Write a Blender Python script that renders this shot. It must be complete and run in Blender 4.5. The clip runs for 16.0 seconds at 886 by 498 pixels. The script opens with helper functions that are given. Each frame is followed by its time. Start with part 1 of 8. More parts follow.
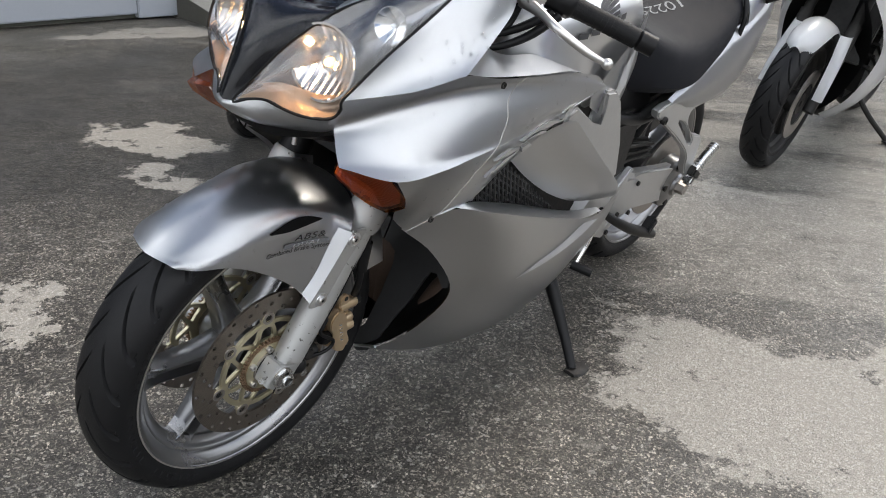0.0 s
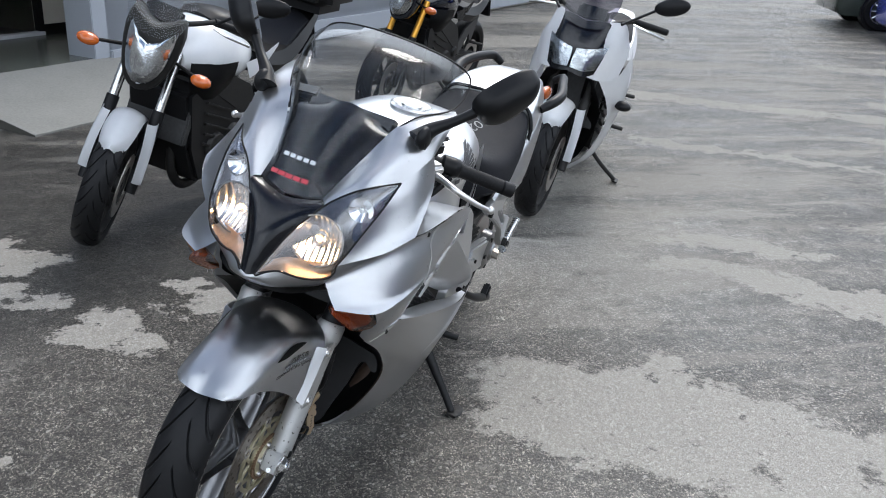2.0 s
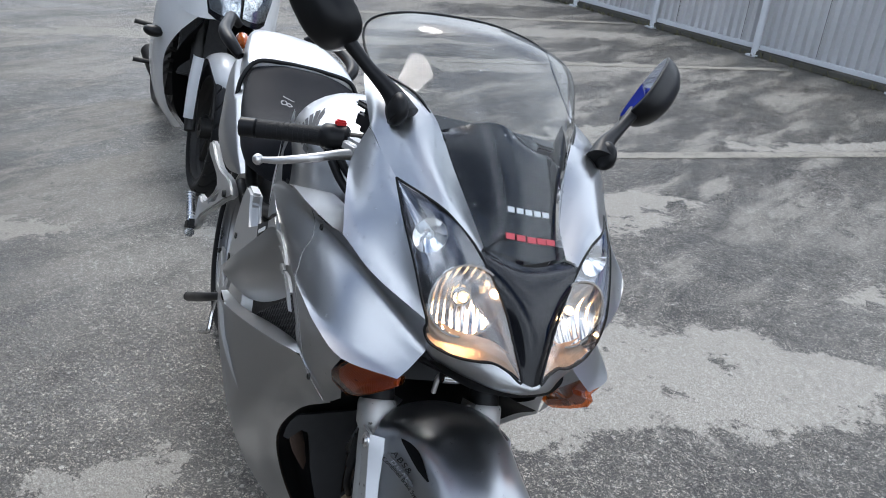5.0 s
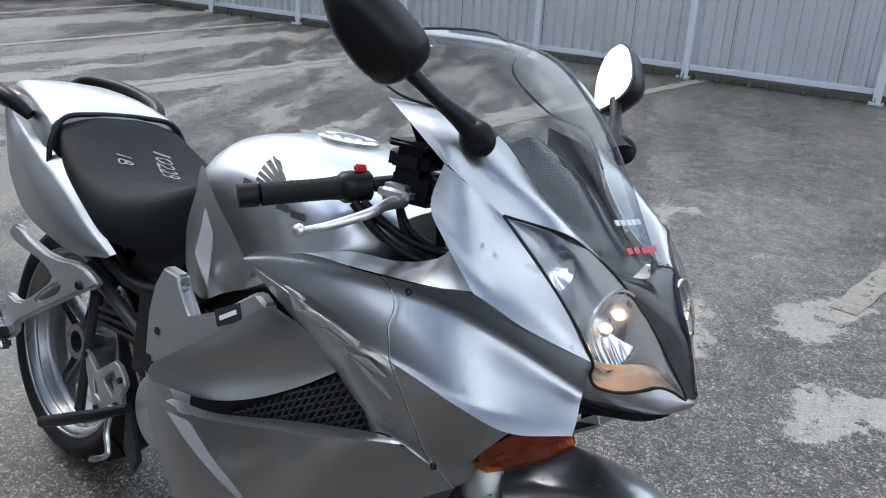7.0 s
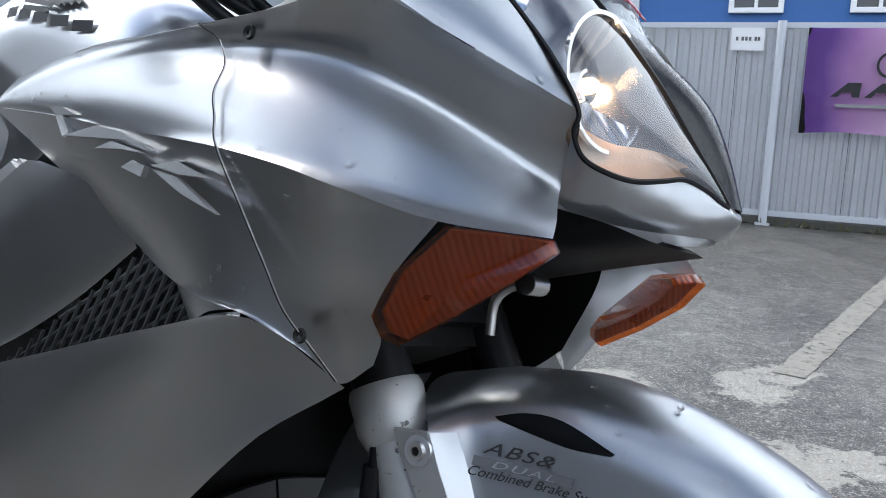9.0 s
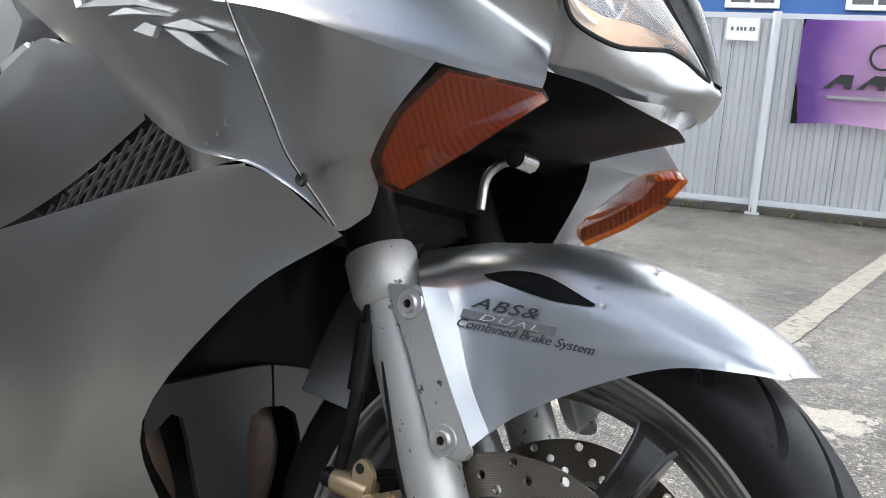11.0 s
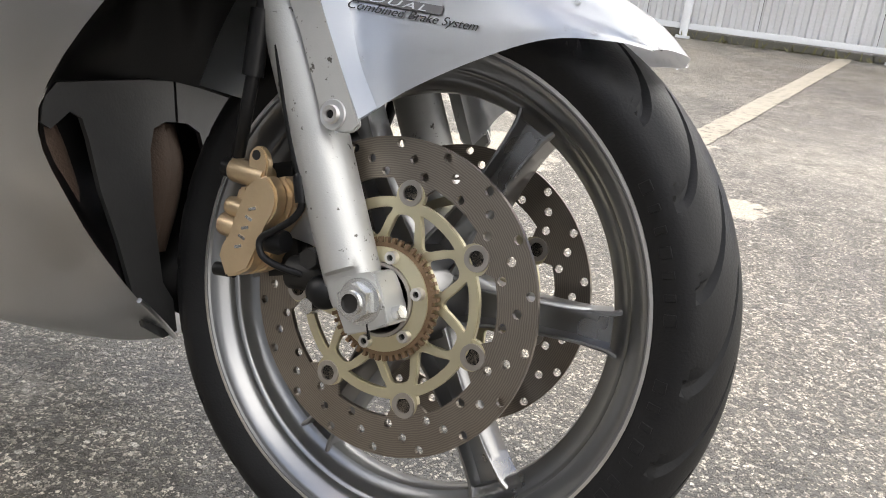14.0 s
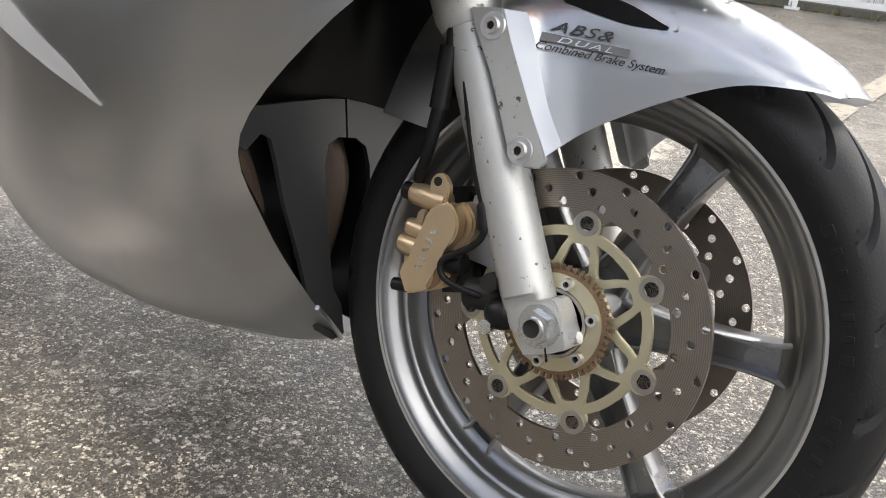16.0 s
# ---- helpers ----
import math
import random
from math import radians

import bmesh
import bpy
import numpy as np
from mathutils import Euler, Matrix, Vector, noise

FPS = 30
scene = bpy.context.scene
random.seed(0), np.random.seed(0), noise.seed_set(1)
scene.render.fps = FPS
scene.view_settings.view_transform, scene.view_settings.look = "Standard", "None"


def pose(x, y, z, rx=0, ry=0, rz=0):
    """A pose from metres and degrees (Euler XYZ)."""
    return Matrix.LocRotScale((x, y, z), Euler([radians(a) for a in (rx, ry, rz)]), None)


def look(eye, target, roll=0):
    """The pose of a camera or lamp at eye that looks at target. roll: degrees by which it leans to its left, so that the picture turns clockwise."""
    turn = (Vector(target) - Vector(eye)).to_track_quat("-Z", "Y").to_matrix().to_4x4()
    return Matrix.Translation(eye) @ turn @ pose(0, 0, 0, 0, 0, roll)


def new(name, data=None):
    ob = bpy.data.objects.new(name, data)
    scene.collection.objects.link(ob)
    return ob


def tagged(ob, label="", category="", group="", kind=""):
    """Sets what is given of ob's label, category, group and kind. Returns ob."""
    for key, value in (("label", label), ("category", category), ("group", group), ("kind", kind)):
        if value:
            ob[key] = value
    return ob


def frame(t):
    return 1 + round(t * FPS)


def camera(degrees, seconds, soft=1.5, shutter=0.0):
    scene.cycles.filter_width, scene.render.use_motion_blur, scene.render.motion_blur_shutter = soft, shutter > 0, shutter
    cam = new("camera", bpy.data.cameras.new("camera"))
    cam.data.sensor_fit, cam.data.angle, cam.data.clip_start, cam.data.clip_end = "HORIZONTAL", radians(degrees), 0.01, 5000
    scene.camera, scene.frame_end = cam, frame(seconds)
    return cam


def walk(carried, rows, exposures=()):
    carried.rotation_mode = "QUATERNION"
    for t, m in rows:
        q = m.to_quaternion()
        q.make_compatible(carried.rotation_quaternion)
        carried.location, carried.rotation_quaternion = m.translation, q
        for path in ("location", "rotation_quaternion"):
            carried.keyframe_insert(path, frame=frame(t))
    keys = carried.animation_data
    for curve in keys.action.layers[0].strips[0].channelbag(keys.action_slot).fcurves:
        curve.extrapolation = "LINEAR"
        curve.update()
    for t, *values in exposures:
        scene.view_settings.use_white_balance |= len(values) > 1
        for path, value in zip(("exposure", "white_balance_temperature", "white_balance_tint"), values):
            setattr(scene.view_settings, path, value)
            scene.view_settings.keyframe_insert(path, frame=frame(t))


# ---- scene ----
cam = camera(54.7, 16.0, 1.0)
PATH = [
    (0, (0.083, -0.034, 1.103), (-0.081, 1.781, 0.278), 3.2),
    (0.1, (0.091, -0.052, 1.134), (-0.044, 1.765, 0.31), 3.2),
    (0.5, (0.112, -0.191, 1.273), (0.068, 1.638, 0.463), 3.1),
    (1, (0.068, -0.357, 1.396), (0.074, 1.48, 0.605), 2.7),
    (1.5, (-0.099, -0.467, 1.451), (0.078, 1.37, 0.681), 1.9),
    (2, (-0.339, -0.476, 1.476), (0.094, 1.33, 0.733), 2.8),
    (2.5, (-0.587, -0.333, 1.454), (0.009, 1.431, 0.722), 3.6),
    (3, (-0.825, -0.169, 1.452), (-0.011, 1.505, 0.722), 3.4),
    (3.5, (-1.073, 0.007, 1.469), (-0.032, 1.55, 0.737), 3.2),
    (3.8, (-1.197, 0.126, 1.433), (-0.024, 1.57, 0.698), 4.1),
    (4, (-1.212, 0.23, 1.437), (0.024, 1.606, 0.676), 4.2),
    (4.2, (-1.236, 0.332, 1.44), (0.072, 1.629, 0.66), 5.0),
    (6.3, (-1.379, 1.157, 1.407), (0.383, 1.69, 0.627), 4.4),
    (6.5, (-1.382, 1.215, 1.396), (0.405, 1.672, 0.624), 3.9),
    (7, (-1.413, 1.362, 1.385), (0.428, 1.602, 0.643), 3.1),
    (7.5, (-1.286, 1.392, 1.332), (0.577, 1.495, 0.611), 3.2),
    (8, (-1.154, 1.381, 1.183), (0.738, 1.433, 0.536), 3.3),
    (8.5, (-1.073, 1.376, 0.97), (0.882, 1.393, 0.548), 2.7),
    (8.7, (-1.057, 1.377, 0.908), (0.916, 1.388, 0.578), 2.4),
    (10.8, (-1.081, 1.36, 0.742), (0.896, 1.403, 0.44), 2.9),
    (11, (-1.113, 1.371, 0.744), (0.86, 1.372, 0.414), 4.0),
    (11.5, (-1.123, 1.361, 0.721), (0.838, 1.343, 0.327), 4.4),
    (12, (-1.131, 1.349, 0.697), (0.814, 1.298, 0.234), 4.9),
    (12.5, (-1.14, 1.339, 0.68), (0.787, 1.233, 0.155), 5.5),
    (13, (-1.152, 1.33, 0.657), (0.757, 1.186, 0.076), 6.2),
    (13.5, (-1.161, 1.322, 0.641), (0.724, 1.141, -0.002), 6.2),
    (14, (-1.178, 1.325, 0.629), (0.691, 1.143, -0.058), 6.3),
    (14.5, (-1.197, 1.341, 0.624), (0.658, 1.167, -0.102), 6.5),
    (15, (-1.219, 1.354, 0.636), (0.626, 1.215, -0.124), 6.5),
    (15.5, (-1.225, 1.386, 0.646), (0.627, 1.286, -0.103), 6.3),
    (16, (-1.2, 1.42, 0.69), (0.641, 1.421, -0.091), 5.8),
]
walk(cam, [(t, look(eye, target, roll)) for t, eye, target, roll in PATH],
     [(0, 0.38, 7000, 10), (0.5, 0.03, 6500, 10), (1, 0.16, 6450, 9), (2.5, 0.32, 6350, 9), (4, 0.27, 6250, 9), (7, 0.30, 6250, 8), (8.7, 0.38, 6250, 8), (11, 1.08, 7000, 8), (12, 1.27, 7450, 9), (13, 1.28, 7700, 10), (14.5, 1.36, 7900, 11), (16, 1.30, 7700, 11)])

# ---- world and light ----
world = bpy.data.worlds.new("sky")
scene.world = world
world.use_nodes = True
wn, wl = world.node_tree.nodes, world.node_tree.links
wn.clear()
SUN_EL, SUN_AZ = radians(52), radians(35)
sky = wn.new("ShaderNodeTexSky")
sky.sky_type, sky.sun_disc = "NISHITA", False
sky.sun_elevation, sky.sun_rotation = SUN_EL, SUN_AZ
sky.air_density, sky.dust_density, sky.ozone_density = 1.0, 2.0, 1.5
wc = wn.new("ShaderNodeTexCoord")
wnoise = wn.new("ShaderNodeTexNoise")
wnoise.inputs["Scale"].default_value, wnoise.inputs["Detail"].default_value = 1.5, 5
wramp = wn.new("ShaderNodeValToRGB")
wramp.color_ramp.elements[0].position, wramp.color_ramp.elements[1].position = 0.38, 0.55
wmix = wn.new("ShaderNodeMix")
wmix.data_type = "RGBA"
wmix.inputs["B"].default_value = (14.2, 15.3, 17.0, 1)
wbg, wout = wn.new("ShaderNodeBackground"), wn.new("ShaderNodeOutputWorld")
wbg.inputs["Strength"].default_value = 0.124
wl.new(wc.outputs["Generated"], wnoise.inputs["Vector"])
wl.new(wnoise.outputs["Fac"], wramp.inputs["Fac"])
wl.new(sky.outputs["Color"], wmix.inputs["A"])
# an overcast vault: brighter overhead than near the horizon
wsep, wgrad, wmul = wn.new("ShaderNodeSeparateXYZ"), wn.new("ShaderNodeMapRange"), wn.new("ShaderNodeMix")
wl.new(wc.outputs["Generated"], wsep.inputs["Vector"])
# white haze low down, broken cloud with blue gaps higher up
whaze, wthin, wcl, wmax = wn.new("ShaderNodeMapRange"), wn.new("ShaderNodeMapRange"), wn.new("ShaderNodeMath"), wn.new("ShaderNodeMath")
whaze.inputs["From Min"].default_value, whaze.inputs["From Max"].default_value = 0.55, 0.20
wthin.inputs["From Min"].default_value, wthin.inputs["From Max"].default_value = 0.45, 0.95
wthin.inputs["To Min"].default_value, wthin.inputs["To Max"].default_value = 1.0, 0.6
wcl.operation, wmax.operation = "MULTIPLY", "MAXIMUM"
wl.new(wsep.outputs["Z"], whaze.inputs["Value"])
wl.new(wsep.outputs["Z"], wthin.inputs["Value"])
wl.new(wramp.outputs["Color"], wcl.inputs[0])
wl.new(wthin.outputs["Result"], wcl.inputs[1])
wl.new(wcl.outputs["Value"], wmax.inputs[0])
wl.new(whaze.outputs["Result"], wmax.inputs[1])
wl.new(wmax.outputs["Value"], wmix.inputs["Factor"])
wgrad.inputs["From Min"].default_value, wgrad.inputs["From Max"].default_value = 0.0, 0.6
wgrad.inputs["To Min"].default_value, wgrad.inputs["To Max"].default_value = 0.42, 1.40
wl.new(wsep.outputs["Z"], wgrad.inputs["Value"])
wmul.data_type, wmul.blend_type = "RGBA", "MULTIPLY"
wmul.inputs["Factor"].default_value = 1.0
wl.new(wmix.outputs["Result"], wmul.inputs["A"])
wl.new(wgrad.outputs["Result"], wmul.inputs["B"])
wl.new(wmul.outputs["Result"], wbg.inputs["Color"])
wl.new(wbg.outputs["Background"], wout.inputs["Surface"])
sun = new("sun", bpy.data.lights.new("sun", "SUN"))
sun.data.energy, sun.data.angle, sun.data.color = 1.5, radians(20), (1.0, 0.96, 0.9)
sun.matrix_world = look((0, 0, 0), (-math.sin(SUN_AZ) * math.cos(SUN_EL), -math.cos(SUN_AZ) * math.cos(SUN_EL), -math.sin(SUN_EL)))

# ---- materials ----
MATS = {}


def mat(name, base, rough=0.5, metal=0.0, coat=0.0, var=0.12, scale=8.0, bump=0.0, bscale=200.0, alpha=None, ior=1.45, fine=60.0, emit=None):
    """A surface with variation at two scales and fine relief."""
    m = bpy.data.materials.new(name)
    m.use_nodes = True
    n, l = m.node_tree.nodes, m.node_tree.links
    b = n["Principled BSDF"]
    b.inputs["Roughness"].default_value, b.inputs["Metallic"].default_value = rough, metal
    b.inputs["Coat Weight"].default_value, b.inputs["Coat Roughness"].default_value = coat, 0.06
    b.inputs["IOR"].default_value = ior
    tc = n.new("ShaderNodeTexCoord")
    col = n.new("ShaderNodeMix")
    col.data_type = "RGBA"
    col.inputs["A"].default_value = (*[max(0, c * (1 - var)) for c in base], 1)
    col.inputs["B"].default_value = (*[min(1, c * (1 + var)) for c in base], 1)
    big, small, add = n.new("ShaderNodeTexNoise"), n.new("ShaderNodeTexNoise"), n.new("ShaderNodeMath")
    big.inputs["Scale"].default_value, big.inputs["Detail"].default_value = scale, 4
    small.inputs["Scale"].default_value, small.inputs["Detail"].default_value = fine, 3
    add.operation = "ADD"
    half = n.new("ShaderNodeMath")
    half.operation = "MULTIPLY"
    half.inputs[1].default_value = 0.5
    for t in (big, small):
        l.new(tc.outputs["Object"], t.inputs["Vector"])
    l.new(big.outputs["Fac"], add.inputs[0])
    l.new(small.outputs["Fac"], add.inputs[1])
    l.new(add.outputs["Value"], half.inputs[0])
    l.new(half.outputs["Value"], col.inputs["Factor"])
    l.new(col.outputs["Result"], b.inputs["Base Color"])
    mr = n.new("ShaderNodeMapRange")
    mr.inputs["To Min"].default_value, mr.inputs["To Max"].default_value = rough * 0.85, min(1, rough * 1.2)
    l.new(big.outputs["Fac"], mr.inputs["Value"])
    l.new(mr.outputs["Result"], b.inputs["Roughness"])
    if bump:
        bt, bp = n.new("ShaderNodeTexNoise"), n.new("ShaderNodeBump")
        bt.inputs["Scale"].default_value, bt.inputs["Detail"].default_value = bscale, 4
        bp.inputs["Strength"].default_value, bp.inputs["Distance"].default_value = bump, 0.002
        l.new(tc.outputs["Object"], bt.inputs["Vector"])
        l.new(bt.outputs["Fac"], bp.inputs["Height"])
        l.new(bp.outputs["Normal"], b.inputs["Normal"])
    if alpha is not None:
        b.inputs["Alpha"].default_value = alpha
    if emit:
        b.inputs["Emission Color"].default_value, b.inputs["Emission Strength"].default_value = (*emit[0], 1), emit[1]
    MATS[name] = m
    return m


def glassy(name, colour, rough=0.02, ior=1.45, mixed=0.0, dark=(0.02, 0.02, 0.02)):
    """Thin clear sheet: light passes straight, with gloss by Fresnel."""
    m = bpy.data.materials.new(name)
    m.use_nodes = True
    n, l = m.node_tree.nodes, m.node_tree.links
    n.remove(n["Principled BSDF"])
    tr, gl, fr, mx = n.new("ShaderNodeBsdfTransparent"), n.new("ShaderNodeBsdfGlossy"), n.new("ShaderNodeLayerWeight"), n.new("ShaderNodeMixShader")
    tr.inputs["Color"].default_value = (*colour, 1)
    gl.inputs["Roughness"].default_value = rough
    pw, sm = n.new("ShaderNodeMath"), n.new("ShaderNodeMath")
    pw.operation, sm.operation = "POWER", "MULTIPLY_ADD"
    pw.inputs[1].default_value, sm.inputs[1].default_value, sm.inputs[2].default_value = 4.0, 0.75, ((ior - 1) / (ior + 1)) ** 2 * 1.6
    l.new(fr.outputs["Facing"], pw.inputs[0])
    l.new(pw.outputs["Value"], sm.inputs[0])
    l.new(sm.outputs["Value"], mx.inputs["Fac"])
    l.new(tr.outputs["BSDF"], mx.inputs[1])
    l.new(gl.outputs["BSDF"], mx.inputs[2])
    last = mx
    if mixed:
        df, m2 = n.new("ShaderNodeBsdfDiffuse"), n.new("ShaderNodeMixShader")
        df.inputs["Color"].default_value = (*dark, 1)
        nz, tc, mp = n.new("ShaderNodeTexNoise"), n.new("ShaderNodeTexCoord"), n.new("ShaderNodeMapRange")
        nz.inputs["Scale"].default_value, nz.inputs["Detail"].default_value = 14, 5
        mp.inputs["From Min"].default_value, mp.inputs["From Max"].default_value = 0.3, 0.75
        mp.inputs["To Min"].default_value, mp.inputs["To Max"].default_value = mixed * 0.5, mixed * 1.5
        l.new(tc.outputs["Object"], nz.inputs["Vector"])
        l.new(nz.outputs["Fac"], mp.inputs["Value"])
        l.new(mp.outputs["Result"], m2.inputs["Fac"])
        l.new(mx.outputs["Shader"], m2.inputs[1])
        l.new(df.outputs["BSDF"], m2.inputs[2])
        last = m2
    l.new(last.outputs["Shader"], n["Material Output"].inputs["Surface"])
    MATS[name] = m
    return m


SILVER = mat("silver_paint", (0.70, 0.708, 0.722), 0.30, 1.0, 0.25, 0.03, 5, 0.0, 900, fine=900)
CAST = mat("cast_silver", (0.52, 0.52, 0.515), 0.36, 0.8, 0.1, 0.10, 20, 0.15, 300)
FORKM = mat("fork_silver", (0.46, 0.46, 0.45), 0.50, 0.7, 0.05, 0.10, 12, 0.09, 600)
_n, _l = FORKM.node_tree.nodes, FORKM.node_tree.links
_b, _t, _r, _m, _c = _n["Principled BSDF"], _n.new("ShaderNodeTexNoise"), _n.new("ShaderNodeMapRange"), _n.new("ShaderNodeMix"), _n.new("ShaderNodeTexCoord")
_t.inputs["Scale"].default_value, _t.inputs["Detail"].default_value, _t.inputs["Roughness"].default_value = 85, 6, 0.62
_r.inputs["From Min"].default_value, _r.inputs["From Max"].default_value = 0.63, 0.67
_m.data_type = "RGBA"
_m.inputs["B"].default_value = (0.10, 0.095, 0.085, 1)
_l.new(_c.outputs["Object"], _t.inputs["Vector"])
_l.new(_t.outputs["Fac"], _r.inputs["Value"])
_l.new(_r.outputs["Result"], _m.inputs["Factor"])
_l.new(_b.inputs["Base Color"].links[0].from_socket, _m.inputs["A"])
_l.new(_m.outputs["Result"], _b.inputs["Base Color"])
RIMM = mat("rim_grey_silver", (0.25, 0.25, 0.254), 0.28, 0.92, 0.15, 0.08, 10, 0.02, 300)
STEEL = mat("disc_steel", (0.40, 0.37, 0.34), 0.38, 0.9, 0, 0.22, 30, 0.15, 150)
BRIGHT = mat("bright_steel", (0.66, 0.66, 0.65), 0.24, 1.0, 0, 0.10, 30)
GOLD = mat("gold_anodised", (0.56, 0.51, 0.36), 0.36, 0.85, 0, 0.10, 20, 0.05)
STEELB = mat("dull_bright_steel", (0.60, 0.58, 0.56), 0.30, 0.9, 0, 0.2, 40, 0.1)
CALIP = mat("caliper_gold", (0.52, 0.39, 0.25), 0.36, 0.75, 0.2, 0.12, 30, 0.15, 300)
RUSTY = mat("rusty_steel", (0.20, 0.13, 0.08), 0.6, 0.6, 0, 0.35, 60, 0.3, 200)
RUBBER = mat("tyre_rubber", (0.010, 0.010, 0.0105), 0.45, 0, 0, 0.45, 14, 0.16, 420)
BLACKP = mat("black_plastic", (0.009, 0.009, 0.0095), 0.36, 0, 0, 0.25, 12, 0.06, 400)
BLACKG = mat("black_gloss", (0.005, 0.0055, 0.009), 0.13, 0, 0.6, 0.1, 8)
DARKM = mat("dark_metal", (0.030, 0.029, 0.028), 0.5, 0.5, 0, 0.4, 25, 0.3, 120)
GRIPM = mat("grip_rubber", (0.011, 0.011, 0.0115), 0.55, 0, 0, 0.2, 20, 0.5, 350)
SEATM = mat("seat_vinyl", (0.0085, 0.0090, 0.0115), 0.62, 0, 0, 0.2, 12, 0.35, 700)
AMBER = glassy("amber_lens", (0.90, 0.40, 0.08), 0.05, 1.5)
AMBERP = mat("amber_plastic", (0.46, 0.095, 0.010), 0.12, 0, 0.6, 0.2, 40)
CARLAMP = mat("faceted_reflector", (0.70, 0.68, 0.62), 0.28, 0.85, 0, 0.15, 60, 0.6, 160)
CHROME = mat("reflector_chrome", (0.86, 0.86, 0.86), 0.06, 1.0, 0, 0.04, 20)
MIRROR = mat("mirror_glass", (0.9, 0.9, 0.92), 0.02, 1.0, 0, 0.02, 5)
DECAL = mat("decal_dark", (0.02, 0.02, 0.022), 0.55, 0, 0, 0.1, 20)
DECALG = mat("decal_grey", (0.12, 0.12, 0.125), 0.55, 0, 0, 0.1, 20)
REDD = mat("decal_red", (0.42, 0.035, 0.05), 0.35)
WHITED = mat("decal_white", (0.8, 0.8, 0.8), 0.4)
CHALK = mat("chalk_mark", (0.26, 0.26, 0.26), 0.9, var=0.3, scale=120)
REDB = mat("red_switch", (0.62, 0.03, 0.03), 0.35)
WHITEP = mat("white_paint", (0.82, 0.83, 0.84), 0.25, 0, 0.6, 0.04, 6)
CLEAR = glassy("clear_lens", (0.96, 0.97, 0.98), 0.02, 1.75)
SCREEN = glassy("smoked_screen", (0.80, 0.82, 0.83), 0.02, 1.30, 0.010, (0.42, 0.44, 0.45))
TINT = glassy("dark_tinted_screen", (0.22, 0.20, 0.24), 0.02, 1.45)
BULB = mat("headlamp_bulb", (1, 0.9, 0.7), 0.3, emit=((1.0, 0.60, 0.26), 1.1))
BULBW = mat("clear_bulb", (0.8, 0.85, 0.9), 0.1, 0.3)
RADM = mat("radiator_core", (0.05, 0.05, 0.05), 0.55, 0.4, 0, 0.3, 60, 0.5, 400)
BRONZE = mat("radiator_fins", (0.075, 0.050, 0.038), 0.55, 0.4, 0, 0.3, 60, 0.4, 300)
STAYM = mat("grey_black_plastic", (0.028, 0.028, 0.0285), 0.4, 0, 0, 0.3, 25, 0.1, 300)
# bulb's warm glow put into the base colour; the reflector itself is chrome
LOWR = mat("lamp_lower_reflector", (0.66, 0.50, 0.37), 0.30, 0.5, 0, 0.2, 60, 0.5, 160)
GOLDF = mat("orange_gold_fork", (0.75, 0.36, 0.04), 0.3, 0.6, 0.2)
FLASH = mat("pale_silver_flash", (0.84, 0.85, 0.86), 0.38, 0.45, 0.2, 0.03, 5)
BLUECAR = mat("blue_car_paint", (0.03, 0.05, 0.42), 0.22, 0.2, 0.8, 0.06, 4)
DARKCAR = mat("dark_green_car_paint", (0.03, 0.04, 0.035), 0.25, 0.2, 0.8, 0.06, 4)
CARGLASS = mat("car_window_glass", (0.02, 0.025, 0.03), 0.05, 0, 0.8)
LAMPC = mat("lamp_chrome_facets", (0.62, 0.65, 0.70), 0.10, 1.0, 0, 0.5, 30, 0.9, 55)
FENCEM = mat("galvanised_sheet", (0.66, 0.67, 0.68), 0.45, 0.3, 0, 0.14, 1.5, 0.1, 60)
POSTM = mat("painted_post", (0.55, 0.57, 0.60), 0.45, 0.2, 0, 0.10, 3, 0.1, 60)
CLAD = mat("white_cladding", (0.30, 0.32, 0.35), 0.5, 0, 0, 0.07, 1.2, 0.1, 80)
CONC = mat("pale_concrete", (0.205, 0.202, 0.185), 0.7, 0, 0, 0.42, 3.2, 0.5, 60)
CONCD = mat("old_concrete_kerb", (0.065, 0.062, 0.052), 0.85, 0, 0, 0.3, 4, 0.7, 40)
INTW = mat("interior_wall", (0.55, 0.52, 0.46), 0.7, var=0.08, scale=2)
LINEW = mat("worn_line_paint", (0.21, 0.195, 0.165), 0.75, var=0.55, scale=9, bump=0.45, bscale=110, fine=120)
BLUEW = mat("blue_cladding", (0.04, 0.13, 0.36), 0.5, var=0.1, scale=1)
PURPLE = mat("purple_banner", (0.55, 0.36, 0.64), 0.55, var=0.5, scale=1.3)
SEALED = mat("sealed_concrete_floor", (0.105, 0.110, 0.092), 0.24, 0, 0, 0.2, 3, 0.1, 40)
MOSS = mat("moss_and_weeds", (0.10, 0.095, 0.045), 0.9, var=0.5, scale=20)


